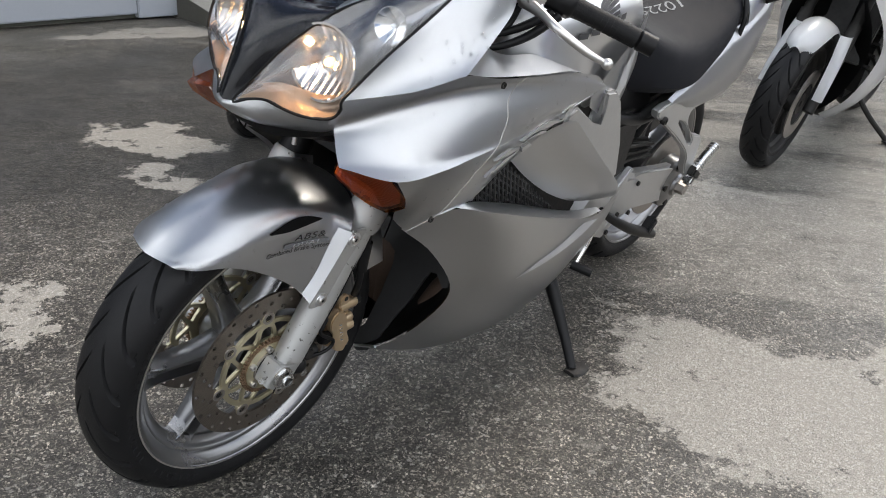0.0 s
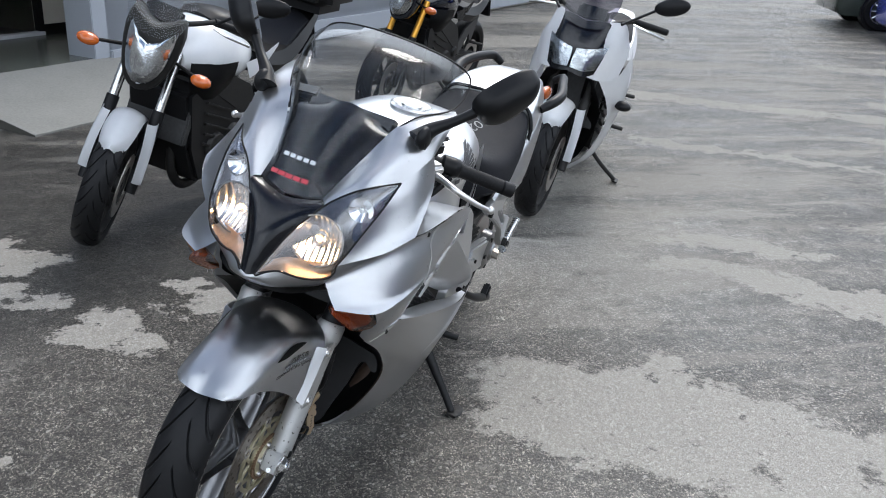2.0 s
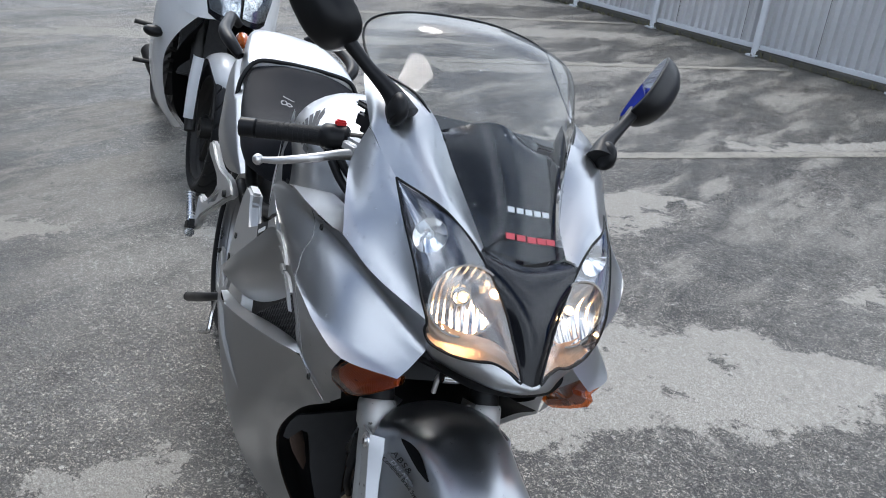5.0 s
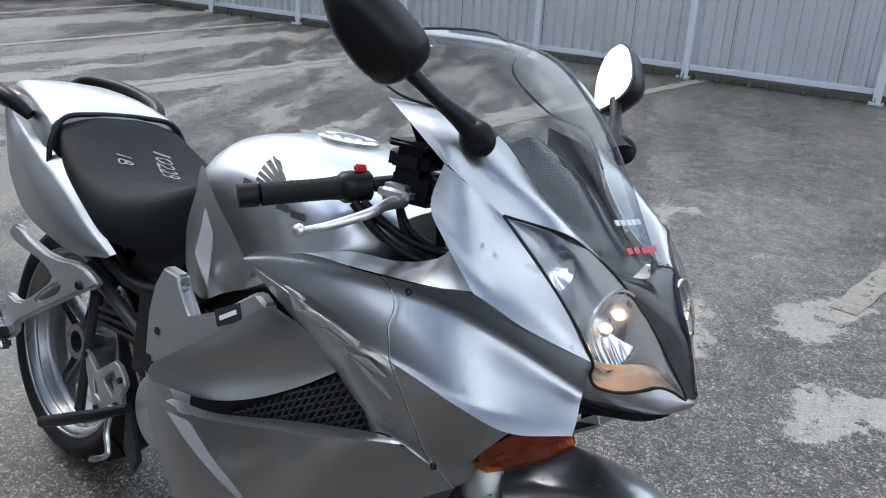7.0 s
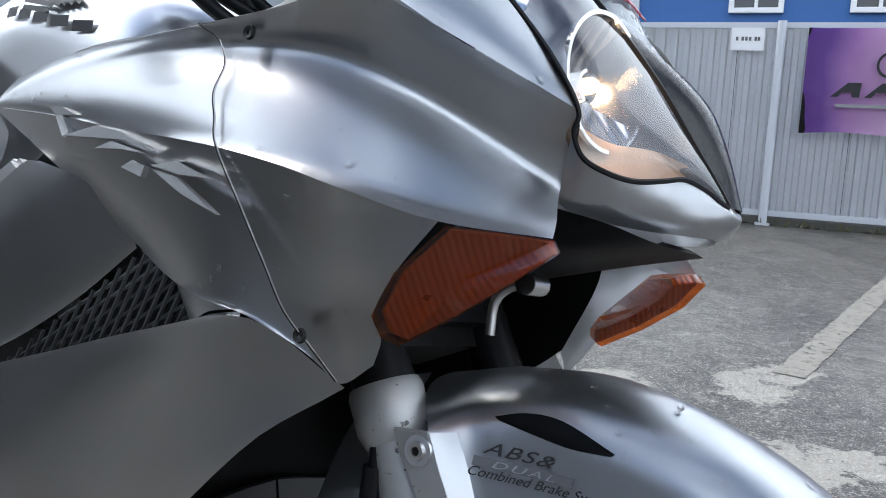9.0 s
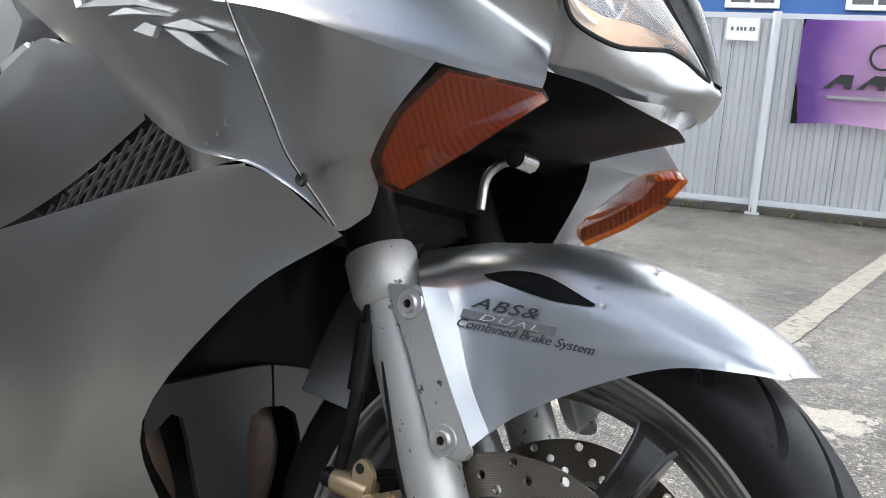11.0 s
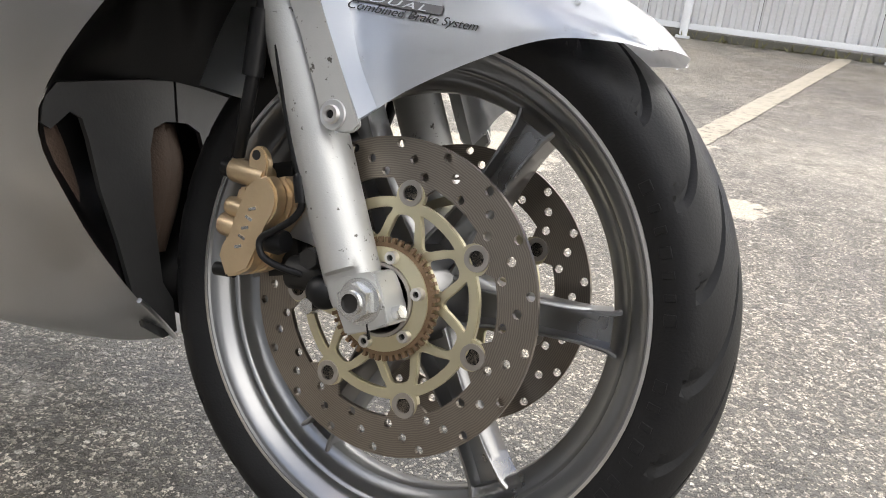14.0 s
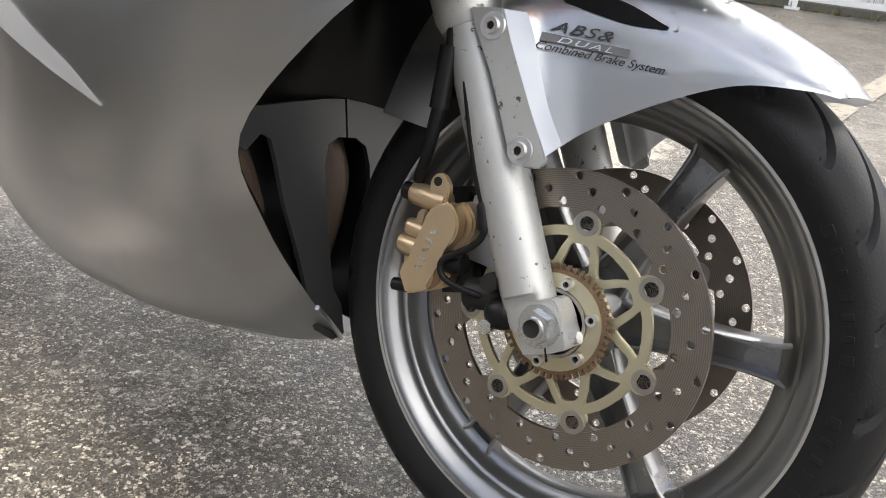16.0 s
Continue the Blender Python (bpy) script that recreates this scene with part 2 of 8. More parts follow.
def ribbed(name, base, rough, metal, pick, scale, strength, at=(0, 0, 0)):
    """A surface with fine lines: flutes of a reflector or scoring of a disc."""
    m = mat(name, base, rough, metal, 0, 0.15, 20)
    n, l = m.node_tree.nodes, m.node_tree.links
    tc, mp, w, bp = n.new("ShaderNodeTexCoord"), n.new("ShaderNodeMapping"), n.new("ShaderNodeTexWave"), n.new("ShaderNodeBump")
    mp.inputs["Location"].default_value = at
    w.wave_type = pick[0]
    if pick[0] == "BANDS":
        w.bands_direction = pick[1]
    else:
        w.rings_direction = pick[1]
    w.inputs["Scale"].default_value, w.inputs["Distortion"].default_value, w.inputs["Detail"].default_value = scale, 1.5, 3
    bp.inputs["Strength"].default_value, bp.inputs["Distance"].default_value = strength, 0.002
    l.new(tc.outputs["Object"], mp.inputs["Vector"])
    l.new(mp.outputs["Vector"], w.inputs["Vector"])
    l.new(w.outputs["Fac"], bp.inputs["Height"])
    l.new(bp.outputs["Normal"], n["Principled BSDF"].inputs["Normal"])
    return m


LAMPIN = ribbed("amber_lamp_ribs", (0.34, 0.19, 0.08), 0.28, 0.5, ("BANDS", "DIAGONAL"), 70, 0.35)
FLUTE = ribbed("fluted_reflector", (0.56, 0.55, 0.54), 0.15, 1.0, ("BANDS", "X"), 26, 0.5)
BOWL = mat("lamp_bowl_chrome", (0.50, 0.50, 0.53), 0.13, 1.0, 0, 0.10, 14, 0.12, 14)
ROTOR = ribbed("scored_disc_steel", (0.255, 0.222, 0.190), 0.33, 0.9, ("RINGS", "Y"), 230, 0.014, (-0.008, 0, -0.303))
# printed fade of the banner: deep purple at its edge to pale pink
pn, pl = PURPLE.node_tree.nodes, PURPLE.node_tree.links
pc, ps, pr, pz, pa = pn.new("ShaderNodeTexCoord"), pn.new("ShaderNodeSeparateXYZ"), pn.new("ShaderNodeValToRGB"), pn.new("ShaderNodeTexNoise"), pn.new("ShaderNodeMath")
pz.inputs["Scale"].default_value, pz.inputs["Detail"].default_value = 1.6, 3
pa.operation = "MULTIPLY_ADD"
pa.inputs[1].default_value, pa.inputs[2].default_value = 0.5, 0.0
for pos, col in ((0.0, (0.16, 0.06, 0.30, 1)), (0.14, (0.20, 0.09, 0.36, 1)), (0.32, (0.50, 0.27, 0.55, 1)), (0.62, (0.72, 0.50, 0.68, 1))):
    e = pr.color_ramp.elements.new(pos)
    e.color = col
pr.color_ramp.elements[-1].color = (0.62, 0.42, 0.66, 1)
pl.new(pc.outputs["Object"], ps.inputs["Vector"])
pl.new(pc.outputs["Object"], pz.inputs["Vector"])
pm, pq = pn.new("ShaderNodeMapRange"), pn.new("ShaderNodeMath")
pm.inputs["From Min"].default_value, pm.inputs["From Max"].default_value = -0.12, -1.3
pq.operation = "ADD"
pl.new(ps.outputs["X"], pm.inputs["Value"])
pl.new(pz.outputs["Fac"], pa.inputs[0])
pa.inputs[1].default_value, pa.inputs[2].default_value = 0.3, -0.15
pl.new(pm.outputs["Result"], pq.inputs[0])
pl.new(pa.outputs["Value"], pq.inputs[1])
pl.new(pq.outputs["Value"], pr.inputs["Fac"])
pl.new(pr.outputs["Color"], pn["Principled BSDF"].inputs["Base Color"])
# wear bands run round the disc
rn, rl = ROTOR.node_tree.nodes, ROTOR.node_tree.links
rb = rn["Principled BSDF"]
rw, rr, rm = rn.new("ShaderNodeTexWave"), rn.new("ShaderNodeMapRange"), rn.new("ShaderNodeMix")
rw.wave_type, rw.rings_direction = "RINGS", "Y"
rw.inputs["Scale"].default_value, rw.inputs["Distortion"].default_value, rw.inputs["Detail"].default_value, rw.inputs["Detail Scale"].default_value = 150, 5, 6, 0.6
rr.inputs["To Min"].default_value, rr.inputs["To Max"].default_value = 0.78, 1.12
rm.data_type, rm.blend_type = "RGBA", "MULTIPLY"
rm.inputs["Factor"].default_value = 1.0
rl.new([x for x in rn if x.type == "MAPPING"][0].outputs["Vector"], rw.inputs["Vector"])
rl.new(rw.outputs["Fac"], rr.inputs["Value"])
rl.new(rb.inputs["Base Color"].links[0].from_socket, rm.inputs["A"])
rl.new(rr.outputs["Result"], rm.inputs["B"])
rl.new(rm.outputs["Result"], rb.inputs["Base Color"])


def asphalt():
    m = bpy.data.materials.new("asphalt")
    m.use_nodes = True
    n, l = m.node_tree.nodes, m.node_tree.links
    b = n["Principled BSDF"]
    tc = n.new("ShaderNodeTexCoord")
    pos = tc.outputs["Object"]

    def tex(kind, scale, detail=4, rough=0.6):
        t = n.new(kind)
        t.inputs["Scale"].default_value = scale
        if kind == "ShaderNodeTexNoise":
            t.inputs["Detail"].default_value, t.inputs["Roughness"].default_value = detail, rough
        l.new(pos, t.inputs["Vector"])
        return t

    def math(op, a, c, clamp=False):
        t = n.new("ShaderNodeMath")
        t.operation, t.use_clamp = op, clamp
        for i, v in enumerate((a, c)):
            if isinstance(v, (int, float)):
                t.inputs[i].default_value = v
            elif v is not None:
                l.new(v, t.inputs[i])
        return t.outputs["Value"]

    def ramp(v, lo, hi, a=0.0, c=1.0):
        t = n.new("ShaderNodeMapRange")
        t.inputs["From Min"].default_value, t.inputs["From Max"].default_value = lo, hi
        t.inputs["To Min"].default_value, t.inputs["To Max"].default_value = a, c
        l.new(v, t.inputs["Value"])
        return t.outputs["Result"]

    def mix(f, a, c):
        t = n.new("ShaderNodeMix")
        t.data_type = "RGBA"
        for k, v in (("Factor", f), ("A", a), ("B", c)):
            if isinstance(v, tuple):
                t.inputs[k].default_value = (*v, 1)
            elif isinstance(v, (int, float)):
                t.inputs[k].default_value = v
            else:
                l.new(v, t.inputs[k])
        return t.outputs["Result"]

    # distances to the dried spots, with ragged edges
    wob = tex("ShaderNodeTexNoise", 2.6, 9, 0.74)
    wv = n.new("ShaderNodeVectorMath")
    wv.operation = "MULTIPLY_ADD"
    l.new(wob.outputs["Color"], wv.inputs[0])
    wv.inputs[1].default_value, wv.inputs[2].default_value = (0.95, 0.95, 0), (-0.475, -0.475, 0)
    wp = n.new("ShaderNodeVectorMath")
    l.new(wv.outputs["Vector"], wp.inputs[0])
    l.new(pos, wp.inputs[1])
    SPOTS = [(0.95, 1.62, 0.62, 0.33, -33), (1.30, 1.15, 0.50, 0.32, -35), (0.62, 1.74, 0.30, 0.20, -20), (2.05, 2.42, 0.75, 0.16, -38), (2.5, 2.2, 0.5, 0.12, -20),
             (1.95, 3.0, 0.5, 0.08, -30), (3.65, 2.95, 0.5, 0.10, -25), (-0.52, 2.72, 0.18, 0.17, -30), (-0.84, 2.42, 0.14, 0.17, -40), (-0.36, 2.2, 0.14, 0.11, -20),
             (0.25, 3.7, 0.28, 0.12, -40), (0.32, 5.26, 0.35, 0.10, -30), (1.02, 0.42, 0.17, 0.11, -45), (1.72, 0.28, 0.30, 0.12, -40), (2.6, 0.9, 0.4, 0.06, -30),
             (-1.16, 1.76, 0.085, 0.065, -20), (-1.45, 3.25, 0.30, 0.13, -25), (-1.2, 2.78, 0.20, 0.10, -25), (0.9, 3.2, 0.2, 0.07, -40), (-2.2, 5.45, 0.8, 0.16, 40),
             (5.2, 4.2, 1.6, 0.2, -32), (6.5, 5.2, 1.8, 0.25, -32), (4.6, 5.6, 1.2, 0.16, -32), (7.5, 7.0, 2.0, 0.3, -32), (3.2, 6.4, 1.4, 0.16, -32), (3.0, 4.6, 0.9, 0.10, -32), (4.8, 1.7, 0.8, 0.12, -32)]
    best = None
    for x, y, rx, ry, a in SPOTS:
        mp = n.new("ShaderNodeMapping")
        mp.vector_type = "TEXTURE"
        mp.inputs["Location"].default_value, mp.inputs["Rotation"].default_value, mp.inputs["Scale"].default_value = (x, y, 0), (0, 0, radians(a)), (rx, ry, 1)
        l.new(wp.outputs["Vector"], mp.inputs["Vector"])
        ln = n.new("ShaderNodeVectorMath")
        ln.operation = "LENGTH"
        l.new(mp.outputs["Vector"], ln.inputs[0])
        best = ln.outputs["Value"] if best is None else math("MINIMUM", best, ln.outputs["Value"])
    dry = ramp(best, 1.06, 0.96)
    # streaky half-dry ground further off, lying across the yard; distant sheen is painted in
    stm = n.new("ShaderNodeMapping")
    stm.inputs["Rotation"].default_value, stm.inputs["Scale"].default_value = (0, 0, radians(32)), (0.22, 0.75, 1)
    l.new(pos, stm.inputs["Vector"])
    stn = n.new("ShaderNodeTexNoise")
    stn.inputs["Scale"].default_value, stn.inputs["Detail"].default_value, stn.inputs["Roughness"].default_value = 1.3, 6, 0.62
    l.new(stm.outputs["Vector"], stn.inputs["Vector"])
    streak = ramp(stn.outputs["Fac"], 0.515, 0.59)
    st2 = n.new("ShaderNodeMapping")
    st2.inputs["Rotation"].default_value, st2.inputs["Scale"].default_value = (0, 0, radians(32)), (0.45, 1.9, 1)
    l.new(pos, st2.inputs["Vector"])
    sn2 = n.new("ShaderNodeTexNoise")
    sn2.inputs["Scale"].default_value, sn2.inputs["Detail"].default_value, sn2.inputs["Roughness"].default_value = 2.1, 7, 0.66
    l.new(st2.outputs["Vector"], sn2.inputs["Vector"])
    streak = math("MAXIMUM", streak, ramp(sn2.outputs["Fac"], 0.53, 0.60))
    sep = n.new("ShaderNodeSeparateXYZ")
    l.new(pos, sep.inputs["Vector"])
    far = ramp(math("ADD", sep.outputs["X"], math("MULTIPLY", sep.outputs["Y"], 0.9)), 1.9, 4.0, 0.0, 0.70)
    far = math("MULTIPLY", far, ramp(sep.outputs["Y"], 0.4, 1.8, 0.25, 1.0))
    dry = math("MAXIMUM", dry, math("MULTIPLY", streak, far))
    # the rest of the yard, drying in ragged patches
    side_ = math("MAXIMUM", ramp(sep.outputs["X"], -1.7, -2.5), ramp(sep.outputs["Y"], -0.9, -1.7))
    rag = ramp(tex("ShaderNodeTexNoise", 0.9, 9, 0.68).outputs["Fac"], 0.60, 0.64)
    dry = math("MAXIMUM", dry, math("MULTIPLY", rag, side_, True))
    # holes in the dry film
    hol = ramp(tex("ShaderNodeTexNoise", 5.2, 8, 0.72).outputs["Fac"], 0.585, 0.63, 1.0, 0.05)
    dry = math("MULTIPLY", dry, hol, True)
    # stones in the binder
    # broken edges: the places are shaken a little before the stones are laid
    shake = tex("ShaderNodeTexNoise", 260, 2, 0.6)
    sv = n.new("ShaderNodeVectorMath")
    sv.operation = "MULTIPLY_ADD"
    l.new(shake.outputs["Color"], sv.inputs[0])
    sv.inputs[1].default_value, sv.inputs[2].default_value = (0.0085, 0.0085, 0), (-0.00425, -0.00425, 0)
    sp = n.new("ShaderNodeVectorMath")
    l.new(sv.outputs["Vector"], sp.inputs[0])
    l.new(pos, sp.inputs[1])

    def cells(scale, feature="F1"):
        t = tex("ShaderNodeTexVoronoi", scale)
        t.feature = feature
        l.new(sp.outputs["Vector"], t.inputs["Vector"])
        return t

    v1, v2 = cells(190), cells(105)
    def grains(v, scale, least, spread):
        # each stone shrinks from its cell by its own share, some to nothing
        c_ = n.new("ShaderNodeSeparateColor")
        l.new(v.outputs["Color"], c_.inputs["Color"])
        edge = math("SUBTRACT", cells(scale, "DISTANCE_TO_EDGE").outputs["Distance"], math("MULTIPLY", c_.outputs["Blue"], spread))
        return ramp(edge, least, least + 0.07)

    stone = grains(v1, 190, -0.01, 0.17)
    stone2 = grains(v2, 105, 0.04, 0.22)
    sc = n.new("ShaderNodeSeparateColor")
    l.new(v2.outputs["Color"], sc.inputs["Color"])
    stone2 = math("MULTIPLY", stone2, math("GREATER_THAN", sc.outputs["Red"], 0.80))
    sc1 = n.new("ShaderNodeSeparateColor")
    l.new(v1.outputs["Color"], sc1.inputs["Color"])
    tone = mix(math("POWER", sc1.outputs["Green"], 2.0), (0.026, 0.0240, 0.0210), (0.38, 0.345, 0.290))
    dtone = mix(sc1.outputs["Green"], (0.34, 0.318, 0.280), (0.48, 0.455, 0.408))
    wet = mix(stone, (0.019, 0.0178, 0.016), tone)
    wet = mix(math("MULTIPLY", stone2, math("MULTIPLY", sc.outputs["Green"], 0.8)), wet, (0.42, 0.40, 0.36))
    v3 = cells(36)
    sc3 = n.new("ShaderNodeSeparateColor")
    l.new(v3.outputs["Color"], sc3.inputs["Color"])
    stone3 = math("MULTIPLY", ramp(v3.outputs["Distance"], 0.27, 0.23), math("GREATER_THAN", sc3.outputs["Red"], 0.90))
    wet = mix(math("MULTIPLY", stone3, 0.8), wet, mix(sc3.outputs["Green"], (0.05, 0.045, 0.04), (0.42, 0.40, 0.36)))
    drc = mix(stone, (0.33, 0.308, 0.270), dtone)
    drc = mix(math("MULTIPLY", stone2, 0.7), drc, (0.48, 0.46, 0.42))
    broad = ramp(tex("ShaderNodeTexNoise", 0.9, 5, 0.6).outputs["Fac"], 0.3, 0.7, 0.0, 1.0)
    half = mix(0.17, wet, drc)
    wet = mix(broad, wet, half)
    # broad paler ground, mixed part way to the dry colour
    soft = None
    for x, y, rx, ry, a in ((1.25, 3.1, 1.1, 0.9, -35), (1.3, -0.9, 1.2, 0.7, 30), (2.6, 0.5, 1.0, 0.5, -30)):
        mp = n.new("ShaderNodeMapping")
        mp.vector_type = "TEXTURE"
        mp.inputs["Location"].default_value, mp.inputs["Rotation"].default_value, mp.inputs["Scale"].default_value = (x, y, 0), (0, 0, radians(a)), (rx, ry, 1)
        l.new(wp.outputs["Vector"], mp.inputs["Vector"])
        ln = n.new("ShaderNodeVectorMath")
        ln.operation = "LENGTH"
        l.new(mp.outputs["Vector"], ln.inputs[0])
        f = ramp(ln.outputs["Value"], 1.25, 0.6, 0.0, 0.22)
        soft = f if soft is None else math("MAXIMUM", soft, f)
    wet = mix(soft, wet, drc)
    # dust flecks and mottling on the wet ground
    fleck = ramp(tex("ShaderNodeTexNoise", 3.8, 11, 0.80).outputs["Fac"], 0.575, 0.66, 0.0, 0.55)
    wet = mix(fleck, wet, drc)
    mot = n.new("ShaderNodeMix")
    mot.data_type, mot.blend_type = "RGBA", "MULTIPLY"
    mot.inputs["Factor"].default_value = 1.0
    l.new(wet, mot.inputs["A"])
    l.new(ramp(tex("ShaderNodeTexNoise", 11, 9, 0.78).outputs["Fac"], 0.34, 0.66, 0.5, 1.6), mot.inputs["B"])
    wet = mot.outputs["Result"]
    # painted shade and damp by the doorway and parked bikes; dark bands between streaks
    dm = n.new("ShaderNodeMapping")
    dm.vector_type = "TEXTURE"
    dm.inputs["Location"].default_value, dm.inputs["Rotation"].default_value, dm.inputs["Scale"].default_value = (-0.9, 4.2, 0), (0, 0, radians(49)), (2.3, 1.5, 1)
    l.new(wp.outputs["Vector"], dm.inputs["Vector"])
    dl = n.new("ShaderNodeVectorMath")
    dl.operation = "LENGTH"
    l.new(dm.outputs["Vector"], dl.inputs[0])
    damp_shade = ramp(dl.outputs["Value"], 1.12, 0.80, 0.0, 0.62)
    band = math("MULTIPLY", far, ramp(sn2.outputs["Fac"], 0.50, 0.40, 0.0, 0.58))
    wet = mix(math("MAXIMUM", damp_shade, band), wet, (0.022, 0.021, 0.0195))
    # sharp grit on everything
    def gritty(c_, lo, hi):
        t = n.new("ShaderNodeMix")
        t.data_type, t.blend_type = "RGBA", "MULTIPLY"
        t.inputs["Factor"].default_value = 1.0
        l.new(c_, t.inputs["A"])
        l.new(ramp(grit, 0.36, 0.64, lo, hi), t.inputs["B"])
        return t.outputs["Result"]

    grit = tex("ShaderNodeTexNoise", 330, 4, 0.75).outputs["Fac"]
    wet, drc = gritty(wet, 0.35, 1.75), gritty(drc, 0.80, 1.18)
    col = mix(dry, wet, drc)
    l.new(col, b.inputs["Base Color"])
    rg = n.new("ShaderNodeMix")
    rg.inputs["B"].default_value = 0.9
    l.new(ramp(tex("ShaderNodeTexNoise", 1.7, 6, 0.65).outputs["Fac"], 0.35, 0.65, 0.30, 0.52), rg.inputs["A"])
    b.inputs["Specular IOR Level"].default_value = 0.38
    l.new(dry, rg.inputs["Factor"])
    l.new(rg.outputs["Result"], b.inputs["Roughness"])
    bp = n.new("ShaderNodeBump")
    bp.inputs["Strength"].default_value, bp.inputs["Distance"].default_value = 0.95, 0.006
    l.new(math("ADD", math("ADD", math("ADD", stone, stone3), math("MULTIPLY", stone2, 1.4)), math("MULTIPLY", tex("ShaderNodeTexNoise", 30, 4).outputs["Fac"], 1.0)), bp.inputs["Height"])
    l.new(bp.outputs["Normal"], b.inputs["Normal"])
    return m


ASPHALT = asphalt()
# paint worn through to the ground
_n, _l = LINEW.node_tree.nodes, LINEW.node_tree.links
_t, _r, _c = _n.new("ShaderNodeTexNoise"), _n.new("ShaderNodeMapRange"), _n.new("ShaderNodeTexCoord")
_t.inputs["Scale"].default_value, _t.inputs["Detail"].default_value, _t.inputs["Roughness"].default_value = 26, 8, 0.75
_r.inputs["From Min"].default_value, _r.inputs["From Max"].default_value = 0.36, 0.46
_l.new(_c.outputs["Object"], _t.inputs["Vector"])
_l.new(_t.outputs["Fac"], _r.inputs["Value"])
_l.new(_r.outputs["Result"], _n["Principled BSDF"].inputs["Alpha"])
for m_ in (BLACKP, RUBBER, GRIPM, SEATM, DARKM, RADM):
    m_.node_tree.nodes["Principled BSDF"].inputs["Specular IOR Level"].default_value = 0.17 if m_ is SEATM else 0.20


# ---- mesh tools ----
def V(*a):
    return Vector(a)


def smooth_faces(bm, angle=38):
    bmesh.ops.recalc_face_normals(bm, faces=bm.faces)
    lim = radians(angle)
    for f in bm.faces:
        f.smooth = True
    for e in bm.edges:
        e.smooth = len(e.link_faces) == 2 and e.calc_face_angle(0) < lim


def part(name, bm, material, parent=None, label="", angle=38):
    smooth_faces(bm, angle)
    me = bpy.data.meshes.new(name)
    bm.to_mesh(me)
    bm.free()
    me.materials.append(material)
    ob = new(name, me)
    if parent is not None:
        ob.parent = parent
    return tagged(ob, label)


def thing(name, label, category, m=None, group="", kind=""):
    ob = new(name)
    ob.empty_display_size = 0.1
    if m is not None:
        ob.matrix_world = m
    return tagged(ob, label, category, group, kind)


def B():
    return bmesh.new()


def cr(pts, n):
    """Smooth curve through points, n steps a stretch."""
    p = np.array(pts, float)
    p = np.vstack([2 * p[0] - p[1], p, 2 * p[-1] - p[-2]])
    out = []
    for i in range(1, len(p) - 2):
        for k in range(n):
            t = k / n
            a, b, c, d = p[i - 1], p[i], p[i + 1], p[i + 2]
            out.append(0.5 * (2 * b + (c - a) * t + (2 * a - 5 * b + 4 * c - d) * t * t + (3 * b - a - 3 * c + d) * t ** 3))
    out.append(p[-2])
    return np.array(out)


def surf(rows, s=1, nu=5, nv=5, thick=0.003, bm=None, sharp=(), ease=0, sweep=0):
    """A curved panel through rows of control points; s = -1 mirrors it; sharp: rows that stay a crease."""
    bm = bm or B()
    rows = [cr(r, nu) for r in rows]
    cuts = [0, *sharp, len(rows) - 1]
    bands = []
    for a, b in zip(cuts, cuts[1:]):
        cols = [cr([r[i] for r in rows[a:b + 1]], nv) for i in range(len(rows[0]))]
        g = np.array(cols).transpose(1, 0, 2)
        bands.append(g if not bands else g[1:])
    g = np.vstack(bands) * np.array([1, s, 1])
    for _ in range(sweep):
        g[1:-1, 1:-1] = 0.5 * g[1:-1, 1:-1] + 0.25 * (g[1:-1, :-2] + g[1:-1, 2:])
    for _ in range(ease):
        g[1:-1, 1:-1] = 0.5 * g[1:-1, 1:-1] + 0.125 * (g[:-2, 1:-1] + g[2:, 1:-1] + g[1:-1, :-2] + g[1:-1, 2:])
    vs = [[bm.verts.new(p) for p in r] for r in g]
    fs = []
    for i in range(len(vs) - 1):
        for j in range(len(vs[0]) - 1):
            q = [vs[i][j], vs[i][j + 1], vs[i + 1][j + 1], vs[i + 1][j]]
            try:
                fs.append(bm.faces.new(q if s > 0 else q[::-1]))
            except ValueError:
                pass
    if thick:
        bmesh.ops.solidify(bm, geom=fs, thickness=thick)
    return bm


def prism(outline, y0, y1, bm=None, bevel=0.0, s=1):
    """A plate cut to an outline in x and z, from y0 to y1."""
    bm = bm or B()
    a = [bm.verts.new((x, s * y0, z)) for x, z in outline]
    b = [bm.verts.new((x, s * y1, z)) for x, z in outline]
    k = len(a)
    fs = [bm.faces.new(a), bm.faces.new(b[::-1])] + [bm.faces.new((a[i], b[i], b[(i + 1) % k], a[(i + 1) % k])) for i in range(k)]
    if bevel:
        es = list({e for f in fs for e in f.edges})
        bmesh.ops.bevel(bm, geom=es, offset=bevel, segments=2, affect="EDGES", clamp_overlap=True)
    return bm


def rounded(pts, times=2):
    """A closed outline with its corners cut round."""
    for _ in range(times):
        pts = [q for a, b in zip(pts, pts[1:] + pts[:1]) for q in ((a[0] * 0.75 + b[0] * 0.25, a[1] * 0.75 + b[1] * 0.25), (a[0] * 0.25 + b[0] * 0.75, a[1] * 0.25 + b[1] * 0.75))]
    return pts


